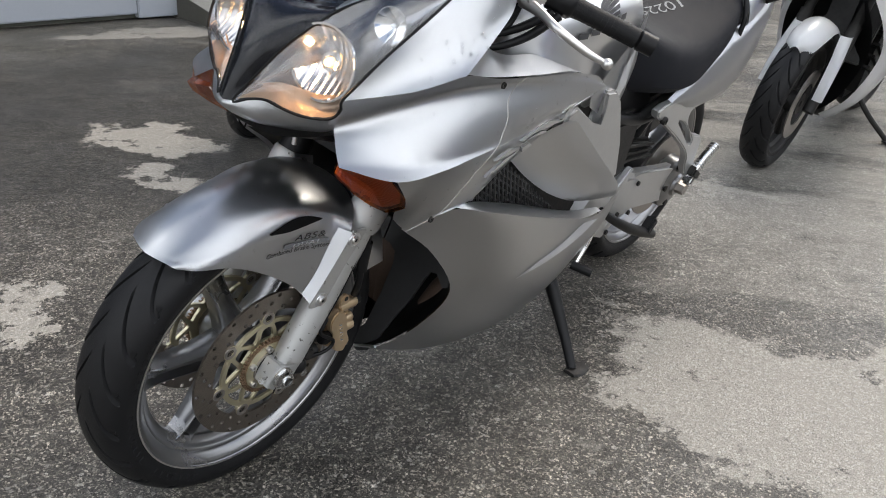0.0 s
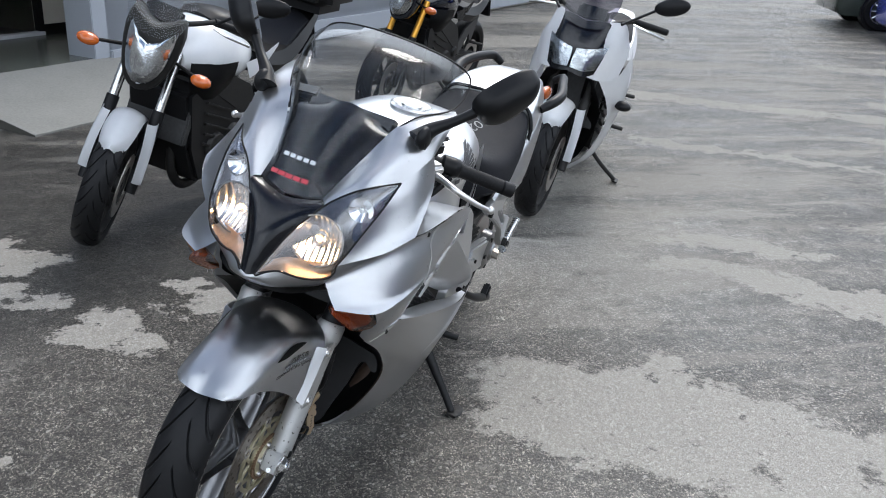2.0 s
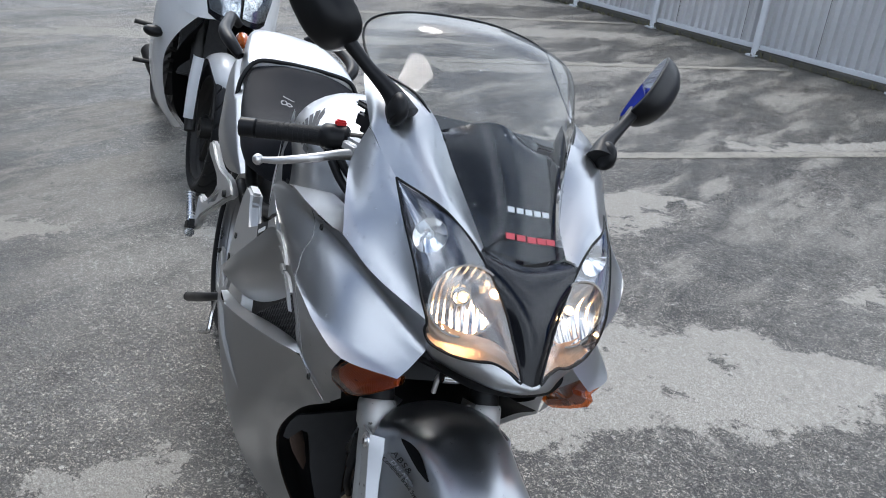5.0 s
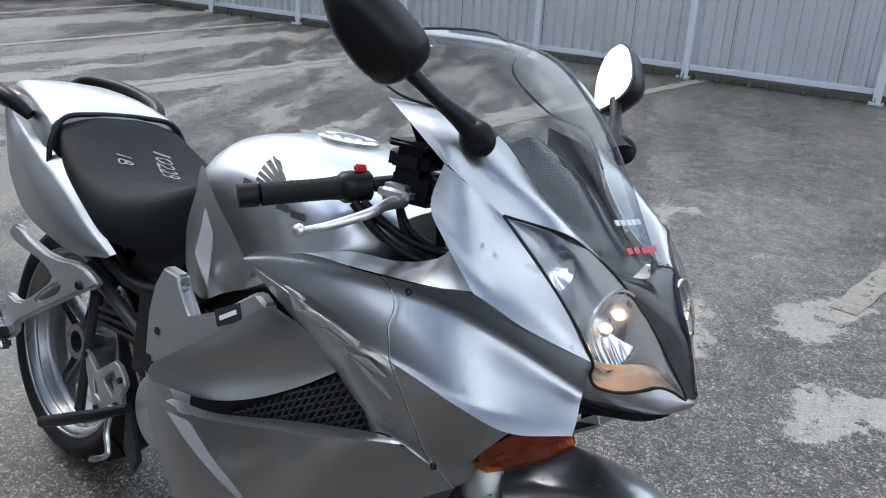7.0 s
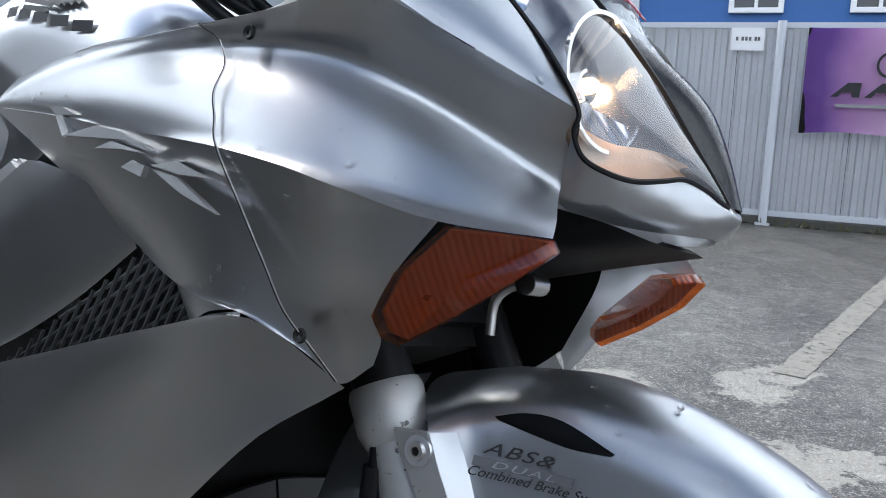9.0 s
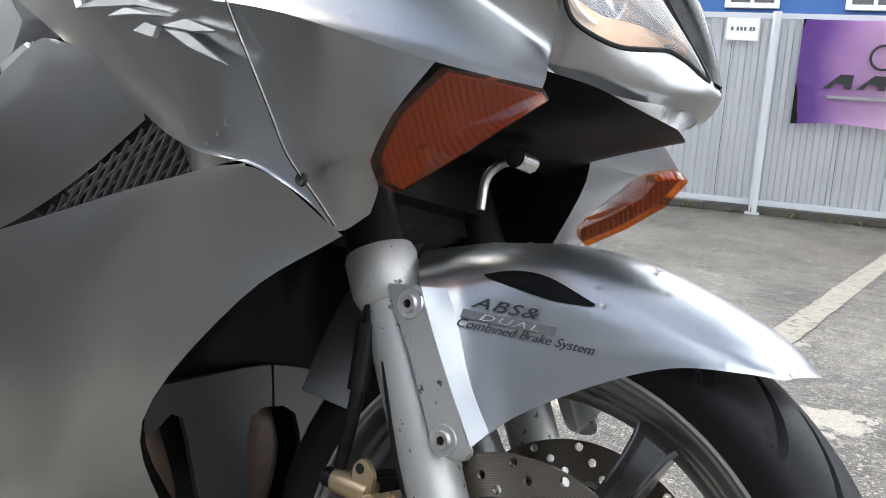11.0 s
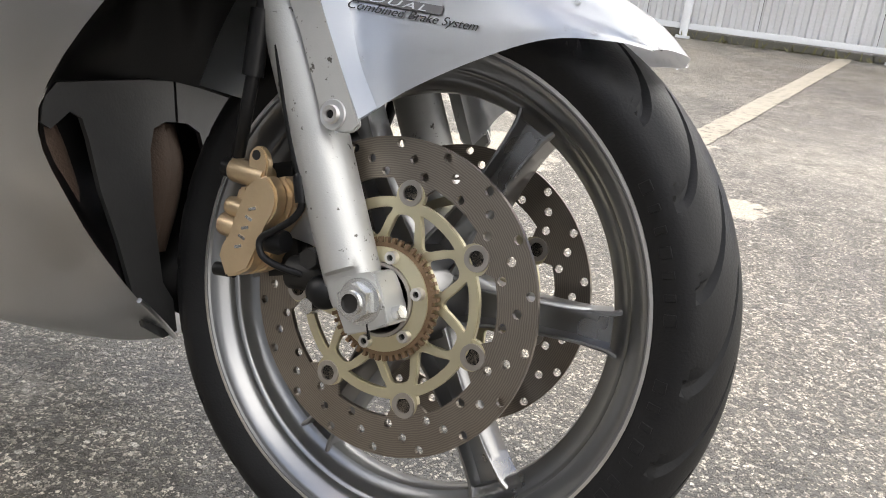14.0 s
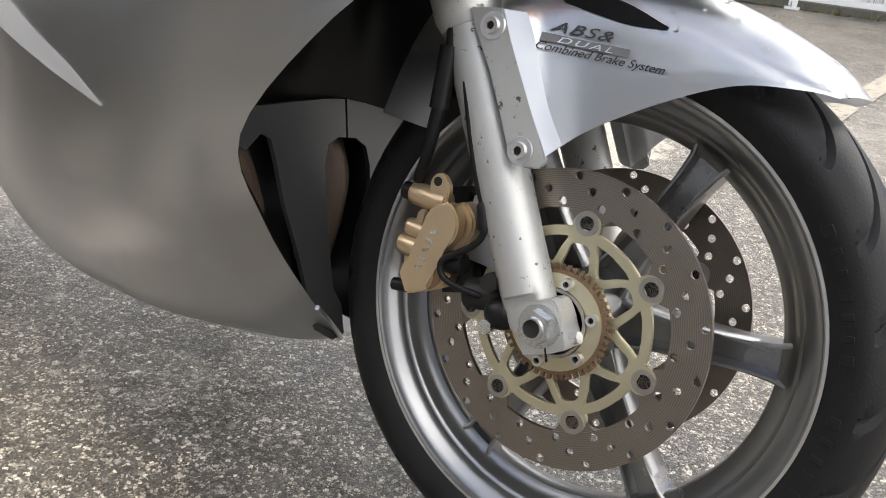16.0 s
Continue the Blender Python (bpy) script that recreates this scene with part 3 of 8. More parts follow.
def pierced(outline, holes, y0, y1, s=1, bevel=0.0):
    """A plate in x and z with openings cut through it."""
    bm = B()
    for lp in [outline] + holes:
        vs = [bm.verts.new((x, s * y0, z)) for x, z in lp]
        for a, b in zip(vs, vs[1:] + vs[:1]):
            bm.edges.new((a, b))
    bmesh.ops.triangle_fill(bm, edges=list(bm.edges), use_beauty=True)
    g = bmesh.ops.extrude_face_region(bm, geom=list(bm.faces))
    bmesh.ops.translate(bm, verts=[v for v in g["geom"] if isinstance(v, bmesh.types.BMVert)], vec=(0, s * (y1 - y0), 0))
    bmesh.ops.recalc_face_normals(bm, faces=bm.faces)
    if bevel:
        es = [e for e in bm.edges if len(e.link_faces) == 2 and abs(e.calc_face_angle(0)) > 1.2 and abs(e.verts[0].co.y - e.verts[1].co.y) < 1e-6]
        bmesh.ops.bevel(bm, geom=es, offset=bevel, segments=2, affect="EDGES", clamp_overlap=True)
    return bm


def tube(pts, r, n=10, bm=None, steps=5, smooth=True):
    """A bent rod; r may be one radius or one a point."""
    bm = bm or B()
    pts = [Vector(p) for p in pts]
    rs = [r] * len(pts) if isinstance(r, (int, float)) else list(r)
    if smooth and len(pts) > 2:
        c = cr([(*p, q) for p, q in zip(pts, rs)], steps)
        pts, rs = [Vector(p[:3]) for p in c], [p[3] for p in c]
    ref = None
    rings = []
    for i, p in enumerate(pts):
        d = (pts[min(i + 1, len(pts) - 1)] - pts[max(i - 1, 0)]).normalized()
        if ref is None:
            ref = d.orthogonal().normalized()
        ref = (ref - d * ref.dot(d)).normalized()
        w = d.cross(ref)
        rings.append([bm.verts.new(p + float(rs[i]) * (ref * math.cos(2 * math.pi * k / n) + w * math.sin(2 * math.pi * k / n))) for k in range(n)])
    for a, b in zip(rings, rings[1:]):
        for k in range(n):
            bm.faces.new((a[k], a[(k + 1) % n], b[(k + 1) % n], b[k]))
    bm.faces.new(rings[0][::-1])
    bm.faces.new(rings[-1])
    return bm


def rod(a, b, r, r2=None, n=16, bm=None):
    return tube([a, b], [r, r if r2 is None else r2], n, bm, smooth=False)


def lathe(profile, c=(0, 0, 0), n=48, bm=None, closed=True, axis="y"):
    """A turned part: radius and place along the axis."""
    bm = bm or B()
    rings = []
    for r, h in profile:
        ring = []
        for k in range(n):
            a = 2 * math.pi * k / n
            p = (r * math.cos(a), h, r * math.sin(a)) if axis == "y" else (r * math.cos(a), r * math.sin(a), h) if axis == "z" else (h, r * math.cos(a), r * math.sin(a))
            ring.append(bm.verts.new(Vector(p) + Vector(c)))
        rings.append(ring)
    if closed:
        rings.append(rings[0])
    for a, b in zip(rings, rings[1:]):
        for k in range(n):
            bm.faces.new((a[k], a[(k + 1) % n], b[(k + 1) % n], b[k]))
    if not closed:
        for ring, (r, h) in ((rings[0], profile[0]), (rings[-1], profile[-1])):
            bm.faces.new(ring)
    return bm


def box(c, size, m=None, bm=None, bevel=0.0, seg=2):
    bm = bm or B()
    r = bmesh.ops.create_cube(bm, size=1, matrix=Matrix.Translation(c) @ (m or Matrix()) @ Matrix.Diagonal((*size, 1)))
    if bevel:
        es = list({e for v in r["verts"] for e in v.link_edges})
        bmesh.ops.bevel(bm, geom=es, offset=bevel, segments=seg, affect="EDGES", clamp_overlap=True)
    return bm


def ball(c, radii, bm=None, m=None, u=20, v=12):
    bm = bm or B()
    bmesh.ops.create_uvsphere(bm, u_segments=u, v_segments=v, radius=1, matrix=Matrix.Translation(c) @ (m or Matrix()) @ Matrix.Diagonal((*radii, 1)))
    return bm


def hull_loft(sections, n=4, bm=None, steps=4, ease=0):
    """A closed body through rings of points (same count each), with end caps."""
    bm = bm or B()
    rings = [np.array(cr(list(s) + [s[0]], n))[:-1] for s in sections]
    m = [cr([r[i] for r in rings], steps) for i in range(len(rings[0]))]
    g = np.array(m).transpose(1, 0, 2)
    vs = [[bm.verts.new(p) for p in r] for r in g]
    k = len(vs[0])
    for a, b in zip(vs, vs[1:]):
        for i in range(k):
            bm.faces.new((a[i], a[(i + 1) % k], b[(i + 1) % k], b[i]))
    bm.faces.new(vs[0][::-1])
    bm.faces.new(vs[-1])
    for _ in range(ease):
        bmesh.ops.smooth_vert(bm, verts=bm.verts, factor=0.5, use_axis_x=True, use_axis_y=True, use_axis_z=True)
    return bm


def text_part(name, body, size, material, parent, m, depth=0.0006, shear=0.0, align="CENTER", label="", wide=1.0):
    """Lettering in the built-in font as a thin mesh."""
    c = bpy.data.curves.new(name, "FONT")
    c.body, c.size, c.extrude, c.shear, c.align_x, c.space_character = body, size, depth, shear, align, wide
    tmp = bpy.data.objects.new(name, c)
    scene.collection.objects.link(tmp)
    me = bpy.data.meshes.new_from_object(tmp.evaluated_get(bpy.context.evaluated_depsgraph_get()))
    bpy.data.objects.remove(tmp)
    bpy.data.curves.remove(c)
    me.materials.clear()
    me.materials.append(material)
    me.transform(m)
    ob = new(name, me)
    ob.parent = parent
    return tagged(ob, label)


CO = {}


def side_y(ob, x, z):
    """How far out a part reaches at x and z on its left side."""
    if ob.name not in CO:
        co = np.array([v.co for v in ob.data.vertices])
        CO[ob.name] = co[co[:, 1] > 0.01]
    co = CO[ob.name]
    d = (co[:, 0] - x) ** 2 + (co[:, 2] - z) ** 2
    i = np.argpartition(d, 5)[:5]
    w = 1 / (d[i] + 1e-6)
    return float((w * co[i, 1]).sum() / w.sum())


def side_fit(on, x0, x1, z0, z1):
    """A smooth stand-in for the left flank of a part over a patch in x and z."""
    co = np.array([v.co for v in on.data.vertices])
    co = co[(co[:, 1] > 0.03) & (co[:, 0] > x0) & (co[:, 0] < x1) & (co[:, 2] > z0) & (co[:, 2] < z1)]
    basis = lambda x, z: np.array([1, x, z, x * x, x * z, z * z, z ** 3, x * z * z])
    fit = np.linalg.lstsq(np.array([basis(p[0], p[2]) for p in co]), co[:, 1], rcond=None)[0]
    return lambda x, z: float(basis(x, z) @ fit)


def drape(ob, on, s, lift=0.0012):
    """Lay flat lettering onto the side of a curved part."""
    co = np.array([v.co for v in on.data.vertices])
    p = np.array([v.co for v in ob.data.vertices])
    lo, hi = p.min(0) - 0.012, p.max(0) + 0.012
    co = co[(co[:, 1] > 0.03) & (co[:, 0] > lo[0]) & (co[:, 0] < hi[0]) & (co[:, 2] > lo[2]) & (co[:, 2] < hi[2])]
    basis = lambda q: np.stack([np.ones(len(q)), q[:, 0], q[:, 2], q[:, 0] ** 2, q[:, 0] * q[:, 2], q[:, 2] ** 2], 1)
    fit = np.linalg.lstsq(basis(co), co[:, 1], rcond=None)[0]
    out = min(s * v.co.y for v in ob.data.vertices)
    for v, y in zip(ob.data.vertices, basis(p) @ fit):
        v.co.y = s * (float(y) + lift + min(0.0006, (s * v.co.y - out) * 0.3))
    return ob


# ---- ground, fence, building ----
def quad(bm, *p):
    bm.faces.new([bm.verts.new(q) for q in p])


bm = B()
quad(bm, (-400, -400, 0), (400, -400, 0), (400, 400, 0), (-400, 400, 0))
tagged(part("ground", bm, ASPHALT), "wet dark asphalt yard with pale dried patches", "ground", kind="structure")


def line_strip(a, b, w=0.11):
    """A worn painted parking line lying on the asphalt."""
    a, b = Vector((*a, 0.0)), Vector((*b, 0.0))
    d = (b - a).normalized()
    s = Vector((-d.y, d.x, 0)) * w / 2
    bm = B()
    n = max(2, int((b - a).length / 0.06))
    rng = random.Random(int(a.x * 100))
    prev = None
    for i in range(n + 1):
        p = a.lerp(b, i / n)
        j1, j2 = 1 + rng.uniform(-0.10, 0.10), 1 + rng.uniform(-0.10, 0.10)
        cur = [bm.verts.new(p + s * j1 + V(0, 0, 0.004)), bm.verts.new(p - s * j2 + V(0, 0, 0.004))]
        if prev:
            bm.faces.new((prev[0], prev[1], cur[1], cur[0]))
        prev = cur
    return tagged(part("parking_line", bm, LINEW), "worn white parking line painted on the asphalt", "line", "parking lines", "structure")


for a, b in (((1.80, 0.20), (6.10, -2.72)), ((3.27, 2.62), (7.0, 0.0)), ((4.52, 4.74), (7.6, 2.75)), ((5.69, 6.62), (9.0, 4.6)), ((6.9, 8.3), (10.4, 6.3))):
    line_strip(a, b)

FA, FD = V(6.29, -1.37, 0), V(0.375, 0.927, 0).normalized()
FN = V(FD.y, -FD.x, 0)
POSTS = [-3.3, -1.6, 0.09, 1.75, 3.3, 4.9, 6.4, 7.8, 9.3, 10.8, 12.3, 13.8, 15.3]
fence = thing("fence", "grey corrugated metal fence with painted posts and rails", "fence", kind="")
FM = Matrix.Translation(FA) @ Matrix(((FD.x, FN.x, 0, 0), (FD.y, FN.y, 0, 0), (0, 0, 1, 0), (0, 0, 0, 1)))
fence.matrix_world = FM
PITCH, SHEET = 0.105, 0.945
RIB = ((0.0, 0.0), (0.044, 0.0), (0.054, 0.050), (0.095, 0.050))
for q in range(20):
    # profiled sheets, each lapped over the next
    bm = B()
    x0, prev = -3.36 + q * SHEET, None
    for k in range(37):
        f, (dx, dy) = k // 4, RIB[k % 4]
        x, y = x0 + f * PITCH + dx, 0.060 + dy + (0.0 if k < 33 else 0.003)
        cur = [bm.verts.new((x, y, 0.10)), bm.verts.new((x, y, 1.68))]
        if prev:
            bm.faces.new((prev[0], cur[0], cur[1], prev[1]))
        prev = cur
    bmesh.ops.solidify(bm, geom=list(bm.faces), thickness=0.0015)
    part("sheet", bm, FENCEM, fence)
    part("sheet_lap", box((x0 + 0.012, 0.0575, 0.89), (0.004, 0.002, 1.56)), DARKM, fence)
for a, b in zip(POSTS, POSTS[1:]):
    for z in (0.10, 1.675):
        part("rail", box(((a + b) / 2, 0.035, z), (b - a - 0.066, 0.035, 0.05), bevel=0.004), POSTM, fence)
for a in POSTS:
    bm = rod((a, 0, 0.0), (a, 0, 1.71), 0.036, n=14)
    box((a, 0, 0.01), (0.12, 0.12, 0.02), bm=bm)
    part("post", bm, POSTM, fence)
bm = B()
for i in range(48):
    x = -3.4 + i * 0.39
    box((x + 0.195, 0.075 + 0.008 * math.sin(i * 1.7), 0.030 + 0.003 * math.sin(i * 2.3)), (0.3895, 0.16, 0.062 + 0.008 * math.sin(i)), bm=bm, bevel=0.006)
k = part("kerb_under_fence", bm, CONCD)
k.matrix_world = FM
tagged(k, "old mossy concrete kerb along the foot of the fence", "kerb", kind="structure")
bm = B()
rng = random.Random(4)
for i in range(900):
    x, y, h = rng.uniform(-3.4, 15), rng.uniform(-0.07, 0.03), rng.uniform(0.015, 0.06) * (0.4 + 0.9 * abs(math.sin(i * 0.013 * 7)))
    w, a = rng.uniform(0.006, 0.016), rng.uniform(0, 3.14)
    dx, dy, lx, ly = w * math.cos(a), w * math.sin(a), rng.uniform(-0.04, 0.04), rng.uniform(-0.04, 0.02)
    quad(bm, (x - dx, y - dy, 0.0), (x + dx, y + dy, 0.0), (x + dx * 0.6 + lx, y + ly, h), (x - dx * 0.6 + lx, y + ly, h))
k = part("weeds", bm, MOSS)
k.matrix_world = FM
tagged(k, "sparse weeds and moss at the foot of the fence", "weeds", kind="stuff")

# banner and number sign hang on the fence
ban = thing("banner", "purple printed banner hanging on the metal fence", "banner", FM)
bm = B()
cols, rws = 40, 14
vs = []
for j in range(rws + 1):
    row = []
    for i in range(cols + 1):
        u, w = i / cols, j / rws
        # creases fan out from the tied corners
        fold = 0.014 * math.sin(26 * math.atan2(w + 0.02, (1 - u) * 3.0 + 0.05)) * math.exp(-3 * (1 - u)) + 0.010 * math.sin(i * 0.5 + j * 0.4)
        row.append(bm.verts.new((-3.14 + 3.02 * u, -0.048 - fold, 0.80 + 0.85 * w + 0.016 * math.sin(i * 0.4) * (1 - w))))
    vs.append(row)
for j in range(rws):
    for i in range(cols):
        bm.faces.new((vs[j][i], vs[j][i + 1], vs[j + 1][i + 1], vs[j + 1][i]))
bmesh.ops.solidify(bm, geom=list(bm.faces), thickness=0.002)
part("sheet", bm, PURPLE, ban)
# brand letters stay plain slanted shapes
for x in (-0.33, -0.58, -0.83, -1.08):
    part("logo_bar", prism([(x, 1.10), (x - 0.055, 1.10), (x - 0.085, 1.14), (x - 0.155, 1.14), (x - 0.16, 1.10), (x - 0.215, 1.10), (x - 0.225, 1.215), (x - 0.125, 1.215)], -0.079, -0.073), DECAL, ban)
part("logo_ring", lathe([(0.085, -0.078), (0.105, -0.078), (0.105, -0.073), (0.085, -0.073)], (-0.75, 0, 1.36), 40), DECAL, ban)
part("small_print", box((-0.75, -0.076, 1.03), (0.75, 0.003, 0.025)), CHALK, ban)
sg = thing("number_sign", "small white sign with dark marks on the metal fence", "sign", FM)
part("plate", box((0.355, 0.012, 1.56), (0.27, 0.006, 0.19), bevel=0.003), WHITED, sg)
for x in (0.44, 0.395, 0.365, 0.335, 0.29, 0.265):
    part("mark", box((x, 0.008, 1.563), (0.020, 0.003, 0.032), bevel=0.0008), DECALG, sg)

# blue hall behind the fence
hall = thing("blue_hall", "blue clad hall with white framed windows standing behind the fence", "building", FM)
part("wall", box((-3.6, 6.05, 1.75), (12, 1.0, 3.5)), BLUEW, hall)
part("pale_wall", box((10.4, 6.10, 1.75), (16, 1.0, 3.5)), CLAD, hall)
part("corner_post", box((2.42, 5.53, 1.75), (0.16, 0.08, 3.5)), POSTM, hall)
part("roof_edge", box((4.4, 5.95, 3.56), (28.2, 1.3, 0.12)), POSTM, hall)
for x in (0.68, -0.92, -2.5, -4.1, 3.6, 5.4):
    win = part("window", box((x, 5.535, 2.85), (0.60, 0.04, 0.74)), CARGLASS, hall)
    for dx in (-0.335, 0.0, 0.335):
        part("window_frame", box((x + dx, 5.51, 2.85), (0.075 if dx else 0.05, 0.06, 0.74), bevel=0.006), WHITED, win)
    for z in (2.46, 3.24):
        part("window_frame", box((x, 5.505, z), (0.745, 0.07, 0.075), bevel=0.006), WHITED, win)

# workshop building with doorway and concrete ramp
BA, BD = V(-2.46, 5.97, 0), V(0.655, 0.756, 0).normalized()
BN = V(-BD.y, BD.x, 0)          # inward
BM = Matrix.Translation(BA) @ Matrix(((BD.x, BN.x, 0, 0), (BD.y, BN.y, 0, 0), (0, 0, 1, 0), (0, 0, 0, 1)))
DOOR, WALL_H = 1.40, 4.2


def cladding(x0, x1, z0, z1):
    bm = B()
    zs = np.arange(z0, z1, 0.05)
    prev = None
    for i, z in enumerate(zs):
        y = -0.004 if i % 2 else 0.006
        cur = [bm.verts.new((x0, y, z)), bm.verts.new((x1, y, z))]
        if prev:
            bm.faces.new((prev[0], prev[1], cur[1], cur[0]))
        prev = cur
    bmesh.ops.solidify(bm, geom=list(bm.faces), thickness=-0.03)
    return bm


wall = thing("wall_workshop", "white ribbed metal wall of a workshop with a wide doorway", "wall", BM, kind="structure")
for x0, x1 in ((-9.0, -0.30), (DOOR + 0.15, 14.0)):
    part("cladding", cladding(x0, x1, 0.22, WALL_H), CLAD, wall)
    part("plinth", box(((x0 + x1) / 2, -0.01, 0.14), (x1 - x0, 0.08, 0.20), bevel=0.008), CLAD, wall)
    part("core", box(((x0 + x1) / 2, 0.15, WALL_H / 2), (x1 - x0, 0.22, WALL_H)), INTW, wall)
part("corner_trim", box((-0.15, 0.12, WALL_H / 2 + 0.1), (0.30, 0.30, WALL_H - 0.2), bevel=0.006), CLAD, wall)
part("corner_plinth", box((-0.15, 0.09, 0.115), (0.31, 0.32, 0.2), bevel=0.006), CLAD, wall)
part("jamb", box((DOOR + 0.075, 0.14, WALL_H / 2), (0.15, 0.32, WALL_H), bevel=0.006), CLAD, wall)
part("lintel", box((DOOR / 2, 0.14, WALL_H / 2 + 1.35), (DOOR, 0.3, WALL_H - 2.7), bevel=0.006), CLAD, wall)
ramp_ob = thing("ramp", "pale concrete ramp leading up to the workshop doorway", "ramp", BM, kind="structure")
bm = B()
pts = [(-0.02, -1.08), (DOOR + 0.45, -1.05), (DOOR + 0.30, 0.0), (-0.02, 0.0)]
top = [bm.verts.new((x, y, 0.19 if y > -0.5 else 0.012)) for x, y in pts]
bot = [bm.verts.new((x, y, 0.0)) for x, y in pts]
bm.faces.new(top)
for i in range(4):
    bm.faces.new((bot[i], bot[(i + 1) % 4], top[(i + 1) % 4], top[i]))
part("slab", bm, CONC, ramp_ob)
bm = B()
quad(bm, (-0.024, -1.08, 0.0), (-0.024, 0.0, 0.0), (-0.024, 0.0, 0.188), (-0.024, -1.08, 0.010))
part("slab_side", bm, CONCD, ramp_ob)
inn = thing("workshop_interior", "dim workshop room with concrete floor and pale partition", "room", BM, kind="structure")
part("floor_slab", box((2.2, 3.0, 0.10), (8.0, 6.0, 0.18)), SEALED, inn)
for x0, x1 in ((-1.8, -0.25), (0.62, 0.98), (1.98, 6.2)):
    part("partition", box(((x0 + x1) / 2, 1.40, 1.55), (x1 - x0, 0.12, 2.74)), INTW, inn)
    part("skirting", box(((x0 + x1) / 2, 1.33, 0.235), (x1 - x0, 0.014, 0.09)), BLACKP, inn)
leaf = part("door_leaf", box((1.14, 1.36, 1.22), (0.30, 0.05, 2.05), bevel=0.004), WHITED, inn, "white inner door panel")
part("door_plate", box((1.10, 1.332, 0.62), (0.13, 0.006, 0.16), bevel=0.002), CLAD, leaf)
for x in (0.985, 1.295):
    part("door_frame", box((x, 1.35, 1.22), (0.035, 0.09, 2.09), bevel=0.004), POSTM, inn)
part("door_frame", box((1.955, 1.35, 1.22), (0.045, 0.09, 2.09), bevel=0.004), BLACKP, inn)
part("door_sill", box((1.63, 1.33, 0.205), (0.66, 0.10, 0.035), bevel=0.004), POSTM, inn)
part("dark_mat", box((1.63, 1.75, 0.20), (0.62, 0.66, 0.012), bevel=0.003), BLACKP, inn)
part("inner_board", box((1.63, 2.10, 0.95), (0.66, 0.03, 1.0), bevel=0.004), INTW, inn)
part("ceiling_slab", box((2.2, 3.0, 3.0), (8.0, 6.0, 0.12)), INTW, inn)
part("back_wall", box((2.2, 6.0, 1.5), (8.0, 0.12, 3.0)), INTW, inn)
for x in (-1.85, 6.25):
    part("side_wall", box((x, 3.0, 1.5), (0.12, 6.0, 3.0)), INTW, inn)


# ---- the silver motorcycle ----
FWD, LEFT = V(-0.54642, -0.83751, 0), V(0.81973, -0.53483, -0.20493)
UP = FWD.cross(LEFT)
BIKE = Matrix.Translation((-0.4435, 1.3026, 0)) @ Matrix(((FWD.x, LEFT.x, UP.x, 0), (FWD.y, LEFT.y, UP.y, 0), (FWD.z, LEFT.z, UP.z, 0), (0, 0, 0, 1)))
bike = thing("motorcycle", "silver sport touring motorcycle leaning on its side stand", "motorcycle", BIKE)
AX, AZ, RX = 0.008, 0.303, -1.455


def tyre(c, R, w, parent, pitches=23, flip=1):
    """A tyre with swept tread grooves, round section and sidewalls."""
    bm = B()
    step, k, rb = 16, 44, 0.2350
    n, h = pitches * step, R - rb
    rings = []
    for j in range(n):
        ring = []
        for i in range(k + 1):
            a = -1 + 2 * i / k
            ang = a * 2.05
            u = min(1.0, abs(ang) / 1.22)
            th = 2 * math.pi * j / n + flip * 0.40 * (1 - u) ** 1.9
            y = w * math.sin(ang) if abs(ang) < 1.57 else math.copysign(w * (1 - 0.18 * ((abs(ang) - 1.57) / 0.48) ** 1.5), a)
            r = R - (h * 0.62) * (1 - math.cos(min(abs(ang), 1.57))) if abs(ang) < 1.57 else R - h * 0.62 - h * 0.38 * (abs(ang) - 1.57) / 0.48
            # each groove starts near the crown, sweeps out and ends in a short hook; sides stand half a pitch apart
            q = (j + (step // 2 if a > 0 else 0)) % step
            odd = ((j + (step // 2 if a > 0 else 0)) // step) % 2
            if q in (0, 1) and 0.10 + 0.16 * odd < abs(ang) < 1.24 - 0.10 * odd:
                r -= 0.0058
            elif q in (1, 2, 3) and 1.06 - 0.10 * odd < abs(ang) < 1.17 - 0.10 * odd:
                r -= 0.0045
            # fine step between tread and sidewall
            if 1.40 < abs(ang) < 1.47:
                r -= 0.0012
            ring.append(bm.verts.new((c[0] + r * math.cos(th), c[1] + y, c[2] + r * math.sin(th))))
        rings.append(ring)
    for j in range(n):
        a, b = rings[j], rings[(j + 1) % n]
        for i in range(k):
            bm.faces.new((a[i], a[i + 1], b[i + 1], b[i]))
    return part("tyre", bm, RUBBER, parent, "black road tyre with swept tread grooves", angle=30)


